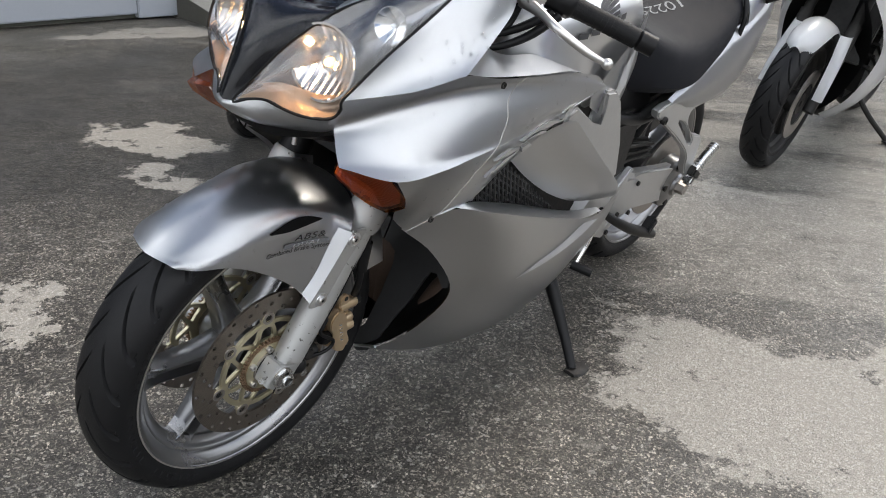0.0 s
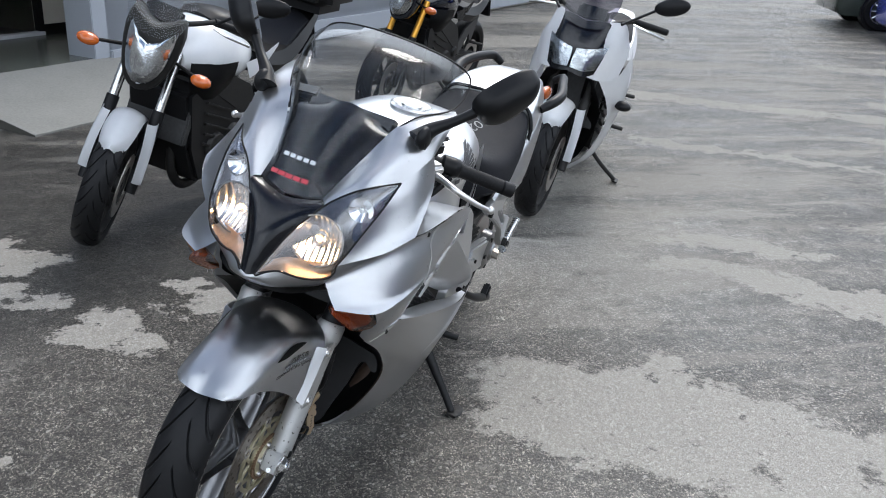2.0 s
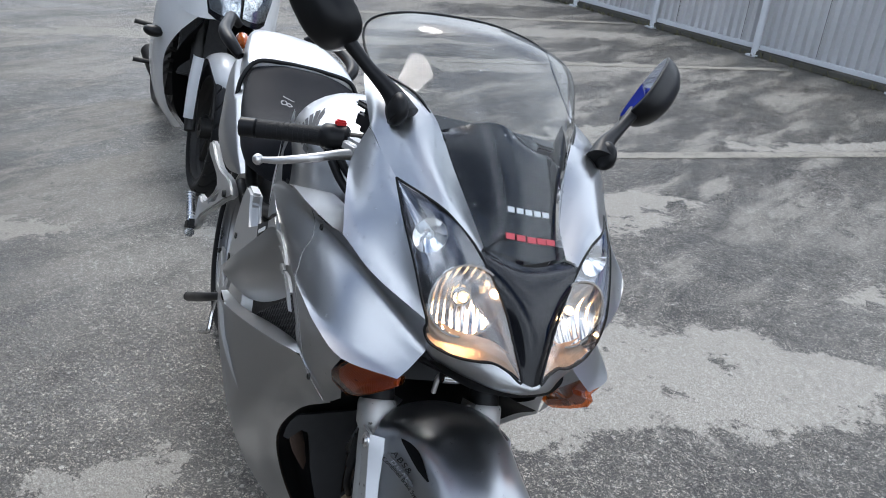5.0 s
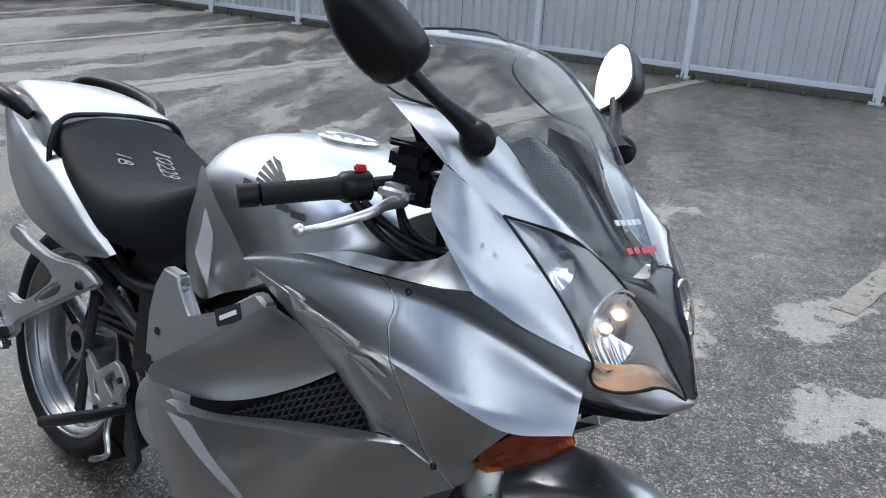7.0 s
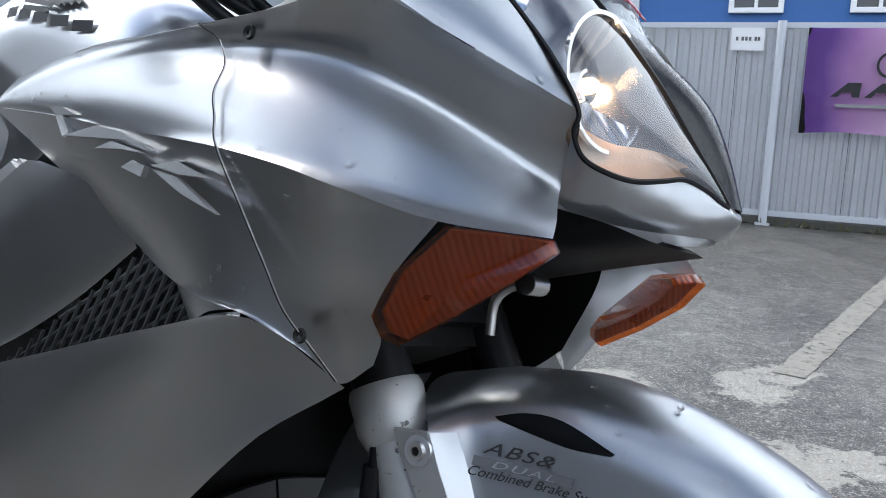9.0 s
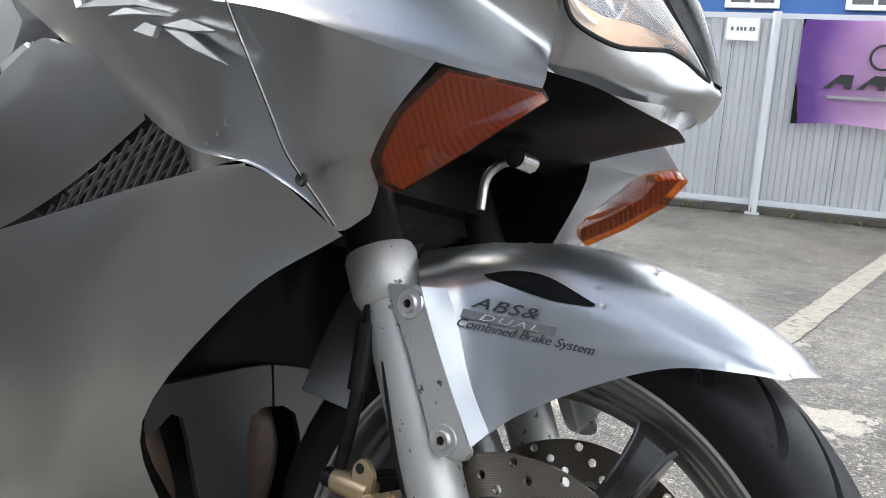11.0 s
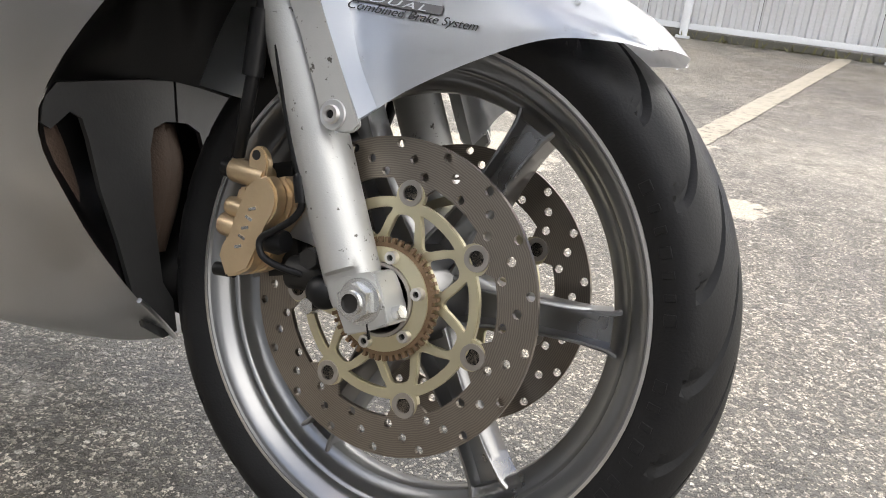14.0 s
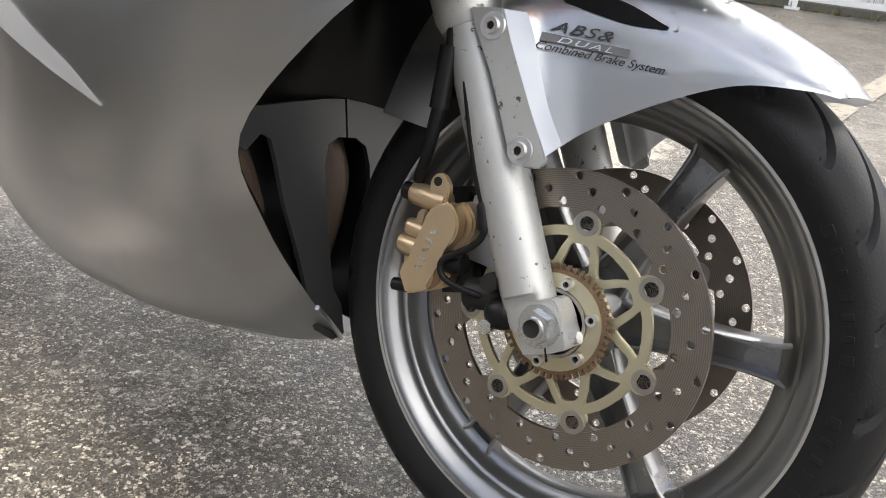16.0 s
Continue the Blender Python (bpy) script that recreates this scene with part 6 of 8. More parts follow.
    # chin lip below the lamp
    part("nose_lip", surf([[*along(HL_LOW, (0, 0.12, 0.25, 0.38, 0.52, 0.66, 0.80, 0.92, 1.0)), (0.086, 0.0, 0.790)],
                           [(-0.007, 0.142, 0.806), (-0.004, 0.136, 0.798), (0.004, 0.128, 0.791), (0.020, 0.108, 0.786), (0.034, 0.089, 0.786), (0.050, 0.070, 0.788), (0.064, 0.051, 0.790), (0.076, 0.031, 0.788), (0.085, 0.015, 0.787), (0.088, 0.0, 0.784)],
                           [(-0.014, 0.130, 0.783), (-0.009, 0.125, 0.779), (-0.002, 0.118, 0.775), (0.017, 0.097, 0.772), (0.031, 0.082, 0.771), (0.046, 0.067, 0.772), (0.064, 0.050, 0.7735), (0.075, 0.031, 0.776), (0.081, 0.015, 0.777), (0.083, 0.0, 0.777)],
                           [(-0.020, 0.122, 0.774), (-0.016, 0.117, 0.770), (-0.010, 0.110, 0.767), (0.008, 0.090, 0.764), (0.022, 0.075, 0.763), (0.036, 0.060, 0.763), (0.052, 0.045, 0.764), (0.062, 0.028, 0.765), (0.067, 0.014, 0.766), (0.069, 0.0, 0.766)]], s, 4, 4, 0.003), SILVER, cowl)
    part("nose_underside", surf([[(-0.018, 0.126, 0.768), (0.018, 0.104, 0.762), (0.040, 0.072, 0.755), (0.050, 0.04, 0.753), (0.056, 0.0, 0.753)],
                                 [(-0.075, 0.150, 0.745), (-0.05, 0.105, 0.738), (-0.035, 0.072, 0.735), (-0.030, 0.04, 0.733), (-0.028, 0.0, 0.733)],
                                 [(-0.135, 0.165, 0.720), (-0.125, 0.105, 0.715), (-0.115, 0.072, 0.712), (-0.112, 0.04, 0.710), (-0.110, 0.0, 0.710)]], s, 4, 4, 0.003), BLACKP, cowl)
    # inner black duct walls
    part("inner_cowl", surf([[(-0.085, 0.125, 0.772), (-0.15, 0.140, 0.78), (-0.28, 0.15, 0.80)], [(-0.095, 0.165, 0.720), (-0.16, 0.170, 0.69), (-0.28, 0.18, 0.66)], [(-0.135, 0.185, 0.635), (-0.18, 0.190, 0.60), (-0.30, 0.18, 0.52)]], s, 4, 4, 0.003), BLACKP, bike)
    # mirrors
    mb = V(-0.222, s * 0.192, 1.080)
    mir = part("mirror", tube([mb + V(0.012, -s * 0.004, -0.006), mb + V(-0.012, s * 0.012, 0.018), mb + V(-0.040, s * 0.050, 0.045), mb + V(-0.070, s * 0.090, 0.078)], [0.026, 0.016, 0.0105, 0.012], 16), BLACKP, bike, "black rear view mirror on a stalk")
    part("mirror_foot", ball(mb + V(0.005, s * 0.006, 0.002), (0.030, 0.016, 0.026)), BLACKP, mir)
    ma, mn = V(-0.487, s * 0.584, 0.649).normalized(), V(-0.45, -s * 0.80, 0.38).normalized()
    mw = ma.cross(mn)
    hc = V(-0.322, s * 0.320, 1.200)

    def shell(t, k):
        c, q = math.cos(t), math.sin(t)
        return ma * 0.080 * k * math.copysign(abs(c) ** 0.75, c) + mw * 0.047 * k * math.copysign(abs(q) ** 0.75, q) * (1 - 0.28 * c)

    ts = np.linspace(0, 2 * math.pi, 14, endpoint=False)
    part("mirror_shell", hull_loft([[hc - mn * d + shell(t, k) for t in ts] for d, k in ((0.046, 0.30), (0.040, 0.62), (0.022, 0.90), (0.0, 1.0), (-0.008, 1.0), (-0.010, 0.95))], 2), BLACKP, mir)
    bm = B()
    bm.faces.new([bm.verts.new(hc + mn * 0.0108 + shell(t, 0.93)) for t in np.linspace(0, 2 * math.pi, 32, endpoint=False)])
    part("mirror_glass", bm, MIRROR, mir, "mirror glass reflecting the sky")
    # handlebar end: bar, grip, switch box, lever
    gi, go = V(-0.405, s * 0.205, 0.972), V(-0.490, s * 0.352, 0.936)
    bar = part("handlebar", tube([V(-0.37, s * 0.105, 0.985), V(-0.385, s * 0.16, 0.982), gi], 0.0115), DARKM, bike)
    gd = (go - gi).normalized()
    part("grip", tube([gi + gd * 0.035, gi + gd * 0.06, gi + gd * 0.13, gi + gd * 0.15], [0.0185, 0.0165, 0.0165, 0.0175], 20), GRIPM, bar, "black ribbed rubber grip")
    bm = B()
    for k in range(9):
        c = gi + gd * (0.055 + 0.0095 * k)
        rod(c, c + gd * 0.006, 0.01695, n=20, bm=bm)
    part("grip_ribs", bm, GRIPM, bar)
    part("bar_end", tube([gi + gd * 0.150, gi + gd * 0.155, gi + gd * 0.182], [0.012, 0.0175, 0.0175], 20, smooth=False), BLACKP, bar)
    part("switch_box", tube([gi - gd * 0.014, gi - gd * 0.010, gi + gd * 0.012, gi + gd * 0.014, gi + gd * 0.030, gi + gd * 0.036], [0.017, 0.0225, 0.0235, 0.0242, 0.0236, 0.0190], 22, smooth=False), BLACKP, bar)
    if s < 0:
        part("stop_switch", box(gi + gd * 0.008 + V(0, 0, 0.027), (0.013, 0.020, 0.012), bevel=0.003), REDB, bar, "red stop switch")
    res = part("brake_reservoir" if s < 0 else "clutch_reservoir", box(V(-0.345, s * 0.165, 1.025), (0.064, 0.078, 0.044), Matrix.Rotation(radians(-s * 18), 4, "Z"), bevel=0.013, seg=4), BLACKP, bar, "black fluid reservoir")
    part("reservoir_lid", box(V(-0.345, s * 0.165, 1.049), (0.068, 0.082, 0.010), Matrix.Rotation(radians(-s * 18), 4, "Z"), bevel=0.0045, seg=3), BLACKP, res)
    lv = part("lever", tube([(-0.335, s * 0.190, 0.968), (-0.330, s * 0.230, 0.962), (-0.322, s * 0.270, 0.952), (-0.345, s * 0.318, 0.930), (-0.366, s * 0.344, 0.919)], [0.012, 0.0085, 0.0075, 0.0065, 0.005], 12), STEELB, bar, "polished aluminium lever")
    part("lever_ball", ball((-0.369, s * 0.348, 0.918), (0.0095, 0.0095, 0.0095)), STEELB, lv)
    part("lever_perch", box((-0.345, s * 0.195, 0.975), (0.05, 0.04, 0.028), Matrix.Rotation(radians(-s * 20), 4, "Z"), bevel=0.009, seg=3), CAST, bar)
    part("cable_elbow", tube([gi + gd * 0.012 + V(0.02, 0, -0.018), gi + V(0.045, -s * 0.01, -0.045), gi + V(0.085, -s * 0.035, -0.065), gi + V(0.15, -s * 0.07, -0.075)], [0.008, 0.0075, 0.006, 0.006]), BLACKP, bar)
    part("cable_elbow", tube([gi + gd * 0.025 + V(0.02, 0, -0.018), gi + V(0.050, -s * 0.002, -0.062), gi + V(0.095, -s * 0.030, -0.085), gi + V(0.16, -s * 0.065, -0.09)], [0.008, 0.0075, 0.006, 0.006]), BLACKP, bar)
    part("bar_clamp", box(V(-0.345, s * 0.150, 0.985), (0.07, 0.055, 0.05), Matrix.Rotation(radians(-s * 18), 4, "Z"), bevel=0.008), BLACKP, bar)
    part("hose_union", tube([(-0.330, s * 0.155, 1.005), (-0.305, s * 0.150, 0.985), (-0.295, s * 0.14, 0.93), (-0.30, s * 0.12, 0.88)], [0.010, 0.008, 0.007, 0.007]), BLACKP, bar)
    for k in range(2):
        part("cable", tube([(-0.36, s * 0.175, 0.965), (-0.33, s * 0.17 , 0.925 - 0.012 * k), (-0.29, s * (0.145 - 0.02 * k), 0.905 - 0.01 * k), (-0.23, s * 0.10, 0.90)], 0.0055), BLACKP, bar)

# screen, black nose panel, inner dash
rows = [[(x0, y0, z0), (x1, y1, z1), (x2, 0.0, z2), (x1, -y1, z1), (x0, -y0, z0)] for x0, y0, z0, x1, y1, z1, x2, z2 in (
    (-0.046, 0.074, 0.944, -0.028, 0.042, 0.943, -0.020, 0.940), (-0.115, 0.085, 0.984, -0.074, 0.052, 1.000, -0.060, 1.003), (-0.195, 0.114, 1.053, -0.146, 0.072, 1.084, -0.128, 1.088),
    (-0.262, 0.154, 1.102, -0.222, 0.098, 1.150, -0.202, 1.156), (-0.374, 0.200, 1.116, -0.322, 0.138, 1.196, -0.292, 1.212), (-0.462, 0.196, 1.168, -0.428, 0.136, 1.208, -0.390, 1.228))]
screen = part("windscreen", surf(rows, 1, 8, 6, 0.0), SCREEN, bike, "smoked clear windscreen with rain drops", angle=80)
screen.visible_shadow = False
part("screen_edge", tube([rows[k][0] for k in range(2, 6)] + rows[5][1:4] + [rows[k][4] for k in range(5, 1, -1)], 0.0022, 6), BLACKP, screen)
nose = part("nose_panel", surf([[(-0.048, 0.073, 0.940), (-0.035, 0.045, 0.936), (-0.026, 0.0, 0.930), (-0.035, -0.045, 0.936), (-0.048, -0.073, 0.940)],
                                [(-0.022, 0.084, 0.936), (-0.006, 0.045, 0.925), (0.002, 0.0, 0.918), (-0.006, -0.045, 0.925), (-0.022, -0.084, 0.936)],
                                [(0.020, 0.050, 0.885), (0.040, 0.025, 0.882), (0.046, 0.0, 0.880), (0.040, -0.025, 0.882), (0.020, -0.050, 0.885)],
                                [(0.052, 0.030, 0.838), (0.067, 0.014, 0.837), (0.071, 0.0, 0.836), (0.067, -0.014, 0.837), (0.052, -0.030, 0.838)],
                                [(0.081, 0.015, 0.795), (0.086, 0.007, 0.793), (0.088, 0.0, 0.793), (0.086, -0.007, 0.793), (0.081, -0.015, 0.795)]], 1, 4, 6, 0.003), BLACKG, bike, "gloss black wedge between the headlamps")
dash = part("dash_cover", surf([[(-0.062, 0.068, 0.935), (-0.052, 0.0, 0.922), (-0.062, -0.068, 0.935)],
                                [(-0.125, 0.080, 0.975), (-0.105, 0.0, 0.972), (-0.125, -0.080, 0.975)],
                                [(-0.222, 0.115, 1.046), (-0.195, 0.0, 1.045), (-0.222, -0.115, 1.046)],
                                [(-0.272, 0.092, 1.052), (-0.262, 0.0, 1.086), (-0.272, -0.092, 1.052)]], 1, 6, 6, 0.004), BLACKG, bike, "black dash cover under the screen")
part("instruments", box((-0.285, 0, 1.020), (0.05, 0.22, 0.10), Matrix.Rotation(radians(-30), 4, "Y"), bevel=0.012), BLACKG, dash)
for s in (1, -1):
    part("dash_side", surf([[(-0.075, 0.072, 0.940), (-0.165, 0.097, 1.012), (-0.228, 0.128, 1.072), (-0.36, 0.188, 1.092)], [(-0.12, 0.070, 0.94), (-0.17, 0.085, 0.98), (-0.22, 0.110, 1.02), (-0.33, 0.16, 1.02)]], s, 5, 3, 0.003), BLACKP, dash)
# brand marks become plain bars
for k in range(5):
    y = 0.028 - 0.0155 * k
    part("brand_bar", box((-0.069 - abs(y) * 0.05, y - 0.002, 1.001), (0.0012, 0.0115, 0.0085), Matrix.Rotation(radians(-43), 4, "Y")), WHITED, screen, "white brand mark as plain bars")
    part("brand_bar", box((-0.0355 - abs(y) * 0.12, y * 1.15 - 0.002, 0.9695), (0.0012, 0.0150, 0.0095), Matrix.Rotation(radians(-43), 4, "Y")), REDD, screen, "red brand mark as plain bars")

# tank, seat, tail
def ring(x, w, zt, zb, sq=0.8, shoulder=0.62):
    return [(x, -w * 0.72, zb), (x, -w, zb + (zt - zb) * 0.35), (x, -w * sq, zb + (zt - zb) * 0.80), (x, -w * 0.42, zt - 0.006), (x, 0, zt), (x, w * 0.42, zt - 0.006), (x, w * sq, zb + (zt - zb) * 0.80), (x, w, zb + (zt - zb) * 0.35), (x, w * 0.72, zb), (x, 0, zb)]


def tank_ring(x, w, zt, zb, k):
    """Cross-section of the tank; k: how far the knee hollow cuts in."""
    h = zt - zb
    half = [(w * (1.06 - 0.75 * k), zb), (w * (1.04 - 0.60 * k), zb + 0.35 * h), (w * (0.98 - 0.14 * k), zb + 0.62 * h), (w * 0.86, zb + 0.82 * h), (w * 0.50, zt - 0.007)]
    return [(x, -y, z) for y, z in half] + [(x, 0, zt)] + [(x, y, z) for y, z in half[::-1]] + [(x, 0, zb)]


tank = part("fuel_tank", hull_loft([tank_ring(*r) for r in ((-0.40, 0.12, 0.93, 0.82, 0), (-0.46, 0.19, 0.965, 0.80, 0), (-0.56, 0.214, 0.988, 0.77, 0.1), (-0.66, 0.215, 0.995, 0.72, 0.25), (-0.75, 0.204, 0.990, 0.68, 0.4), (-0.84, 0.182, 0.968, 0.66, 0.4), (-0.90, 0.150, 0.940, 0.67, 0.3), (-0.940, 0.115, 0.915, 0.72, 0.1), (-0.952, 0.09, 0.88, 0.76, 0))], 3, steps=5, ease=2), SILVER, bike, "silver fuel tank")
part("fuel_cap", lathe([(0.0, 0.980), (0.058, 0.980), (0.059, 1.000), (0.052, 1.004), (0.044, 1.001), (0.030, 1.001), (0.028, 1.005), (0.0, 1.005)], (-0.66, 0, 0), 40, axis="z", closed=False), BRIGHT, tank, "round fuel filler cap")
for s in (1, -1):
    flank = side_fit(tank, -0.78, -0.48, 0.84, 0.975)
    for k in range(6):
        pts = [(-0.668 + 0.004 * k, 0.966 - 0.0095 * k), (-0.615 + 0.004 * k, 0.950 - 0.0075 * k), (-0.545 - 0.010 * k, 0.921 - 0.0012 * k)]
        rows_ = [[(x, flank(x, z + d) + 0.003, z + d) for x, z in pts] for d in (0.0, -0.0062)]
        part("wing_mark", surf(rows_, s, 4, 1, 0.001), DECALG, tank)
    for k in range(5):
        x, z = -0.690 + 0.036 * k, 0.918 - 0.005 * k
        rows_ = [[(x + dx, flank(x + dx, z + d) + 0.0022, z + d) for dx in (0, 0.014, 0.029)] for d in (0.0, -0.006, -0.012)]
        part("brand_bar", surf(rows_, s, 2, 1, 0.001), DECALG, tank, "dark brand mark as plain bars")
    knee = part("knee_panel", surf([[(-0.893, 0.150, 0.845), (-0.855, 0.170, 0.902), (-0.765, 0.199, 0.862), (-0.680, 0.216, 0.822), (-0.610, 0.222, 0.775)], [(-0.892, 0.162, 0.775), (-0.840, 0.180, 0.790), (-0.765, 0.197, 0.775), (-0.690, 0.210, 0.765), (-0.620, 0.218, 0.755)], [(-0.876, 0.165, 0.702), (-0.820, 0.182, 0.672), (-0.765, 0.194, 0.672), (-0.700, 0.206, 0.705), (-0.630, 0.216, 0.738)]], s, 5, 4, 0.004), SILVER, tank)
    part("knee_flash", surf([[(-0.792, 0.199, 0.842), (-0.745, 0.208, 0.802)], [(-0.800, 0.196, 0.790), (-0.745, 0.206, 0.755)], [(-0.816, 0.191, 0.745), (-0.748, 0.204, 0.702)]], s, 3, 3, 0.002), FLASH, knee)
SEAT = ((-0.905, 0.090, 0.885, 0.19, 0.95), (-0.96, 0.130, 0.850, 0.17, 1.0), (-1.04, 0.168, 0.812, 0.135, 1.04), (-1.14, 0.188, 0.795, 0.115, 1.04), (-1.25, 0.184, 0.806, 0.085, 1.02), (-1.36, 0.172, 0.845, 0.075, 1.0), (-1.43, 0.150, 0.880, 0.06, 1.0), (-1.462, 0.128, 0.884, 0.05, 1.0))
seat = part("seat", hull_loft([[(x, -w * k, z - h), (x, -w * 1.04, z - h * 0.5), (x, -w * 0.90, z - 0.016), (x, -w * 0.5, z - 0.002), (x, 0, z), (x, w * 0.5, z - 0.002), (x, w * 0.90, z - 0.016), (x, w * 1.04, z - h * 0.5), (x, w * k, z - h), (x, 0, z - h)] for x, w, z, h, k in SEAT], 3, steps=5, ease=1), SEATM, bike, "black vinyl rider seat with chalk numbers")
hump = part("seat_cowl", hull_loft([[(x, -w, z - h), (x, -w * 0.97, z - 0.030), (x, -w * 0.80, z - 0.006), (x, -w * 0.4, z), (x, 0, z + 0.002), (x, w * 0.4, z), (x, w * 0.80, z - 0.006), (x, w * 0.97, z - 0.030), (x, w, z - h), (x, 0, z - h - 0.02)] for x, w, z, h in ((-1.452, 0.170, 0.888, 0.10), (-1.49, 0.168, 0.902, 0.10), (-1.58, 0.155, 0.920, 0.09), (-1.70, 0.130, 0.928, 0.08), (-1.80, 0.108, 0.918, 0.06), (-1.85, 0.095, 0.900, 0.05))], 3, steps=5), SILVER, bike, "silver seat cowl behind the rider seat")
part("cowl_edge", tube([(-1.420, -0.180, 0.775), (-1.432, -0.174, 0.830), (-1.446, -0.140, 0.880), (-1.456, -0.06, 0.890), (-1.458, 0, 0.891), (-1.456, 0.06, 0.890), (-1.446, 0.140, 0.880), (-1.432, 0.174, 0.830), (-1.420, 0.180, 0.775)], 0.0065), BLACKP, hump)
for s in (1, -1):
    tail = part("tail_panel", surf([[(-1.085, 0.188, 0.662), (-1.180, 0.184, 0.702), (-1.270, 0.176, 0.750), (-1.365, 0.168, 0.788), (-1.430, 0.166, 0.802), (-1.62, 0.142, 0.850), (-1.85, 0.085, 0.872)],
                                    [(-1.092, 0.197, 0.656), (-1.185, 0.198, 0.690), (-1.280, 0.196, 0.732), (-1.375, 0.190, 0.766), (-1.450, 0.186, 0.785), (-1.63, 0.160, 0.832), (-1.85, 0.095, 0.860)],
                                    [(-1.100, 0.199, 0.650), (-1.200, 0.208, 0.662), (-1.310, 0.210, 0.690), (-1.410, 0.205, 0.718), (-1.490, 0.196, 0.742), (-1.65, 0.166, 0.795), (-1.86, 0.095, 0.838)],
                                    [(-1.110, 0.194, 0.646), (-1.225, 0.203, 0.622), (-1.340, 0.204, 0.628), (-1.450, 0.198, 0.640), (-1.540, 0.186, 0.662), (-1.68, 0.155, 0.720), (-1.86, 0.090, 0.800)]], s, 5, 5, 0.003, sharp=(1,)), SILVER, bike, "silver tail side panel")
    rail = part("grab_rail", tube([(-1.56, s * 0.165, 0.862), (-1.60, s * 0.192, 0.888), (-1.68, s * 0.202, 0.905), (-1.78, s * 0.178, 0.922), (-1.90, s * 0.150, 0.920), (-1.93, s * 0.115, 0.895)], [0.014, 0.019, 0.020, 0.018, 0.017, 0.014], 14), BLACKP, bike, "black grab rail")
    part("rear_indicator", ball((-1.80, s * 0.120, 0.868), (0.055, 0.022, 0.026)), AMBERP, bike, "amber rear indicator")
    # frame spar, subframe bracket and footrests
    spar = part("frame_spar", prism(([(-0.860, 0.535), (-0.815, 0.625), (-0.755, 0.735), (-0.722, 0.760), (-0.680, 0.764), (-0.690, 0.715), (-0.705, 0.678), (-0.660, 0.700),] if s > 0 else [(-0.871, 0.533), (-0.876, 0.613), (-0.866, 0.674), (-0.843, 0.714), (-0.790, 0.712), (-0.792, 0.685), (-0.749, 0.641), (-0.660, 0.690),]) + [ (-0.575, 0.752), (-0.546, 0.738), (-0.537, 0.703), (-0.640, 0.640), (-0.740, 0.578), (-0.800, 0.535), (-0.845, 0.520)], 0.190 if s > 0 else 0.208, 0.222 if s > 0 else 0.236, bevel=0.006, s=s), CAST, bike, "cast aluminium frame spar")
    if s < 0:
        part("frame_label", box((-0.635, s * 0.2370, 0.691), (0.072, 0.001, 0.030), Matrix.Rotation(radians(-28), 4, "Y")), DECAL, spar)
        part("label_mark", box((-0.635, s * 0.2378, 0.691), (0.050, 0.001, 0.008), Matrix.Rotation(radians(-32), 4, "Y")), WHITED, spar)
    if s < 0:
        for x, z in ((-0.835, 0.590), (-0.853, 0.530)):
            part("frame_bolt", rod((x, s * 0.234, z), (x, s * 0.2385, z), 0.0075, n=14), DARKM, spar)
    HANG = ([(-1.013, 0.638), (-1.081, 0.660), (-1.247, 0.643), (-1.392, 0.655), (-1.440, 0.642), (-1.430, 0.615), (-1.254, 0.614), (-1.232, 0.600), (-1.253, 0.568), (-1.307, 0.525), (-1.401, 0.502), (-1.401, 0.467), (-1.407, 0.414), (-1.484, 0.368), (-1.393, 0.372), (-1.350, 0.412), (-1.335, 0.458), (-1.242, 0.519), (-1.103, 0.594)] if s > 0 else
            [(-1.549, 0.598), (-1.507, 0.610), (-1.436, 0.590), (-1.331, 0.582), (-1.209, 0.605), (-1.129, 0.586), (-1.145, 0.565), (-1.204, 0.540), (-1.290, 0.486), (-1.391, 0.427), (-1.484, 0.371), (-1.486, 0.334), (-1.553, 0.301), (-1.566, 0.322), (-1.527, 0.366), (-1.544, 0.410), (-1.539, 0.433), (-1.475, 0.425), (-1.406, 0.467), (-1.322, 0.532), (-1.349, 0.550), (-1.414, 0.557), (-1.543, 0.564)])
    gap_ = [(-1.165, 0.597), (-1.225, 0.580), (-1.338, 0.500), (-1.318, 0.488), (-1.240, 0.545)] if s > 0 else [(-1.403, 0.450), (-1.345, 0.498), (-1.291, 0.534), (-1.280, 0.526), (-1.312, 0.494)]
    hang = part("footrest_hanger", pierced(rounded(HANG, 1), [rounded(gap_, 2)], 0.178, 0.200, s, 0.006), CAST, bike, "cast silver footrest hanger")
    bx, bz = (-1.074, 0.614) if s > 0 else (-1.195, 0.560)
    part("hanger_bolt", lathe([(0.0045, s * 0.208), (0.0090, s * 0.208), (0.0105, s * 0.205), (0.0105, s * 0.196), (0.0045, s * 0.196)], (bx, 0, bz), 20), DARKM, hang)
    pd, pz = (0.0, 0.0) if s > 0 else (0.115, 0.060)
    pp = part("pillion_peg", tube([(-1.405 - pd, s * 0.208, 0.385 - pz), (-1.445 - pd, s * 0.210, 0.428 - pz), (-1.490 - pd, s * 0.212, 0.458 - pz)], [0.014, 0.0125, 0.0125], 12, smooth=False), BRIGHT, hang, "folded ribbed footpeg")
    bm = B()
    for k in range(9):
        c = V(-1.425 - pd, s * 0.209, 0.407 - pz).lerp(V(-1.490 - pd, s * 0.212, 0.458 - pz), k / 8)
        rod(c, c + V(-0.0025, 0, 0.0025), 0.0145, n=12, bm=bm)
    part("peg_ribs", bm, CAST, pp)
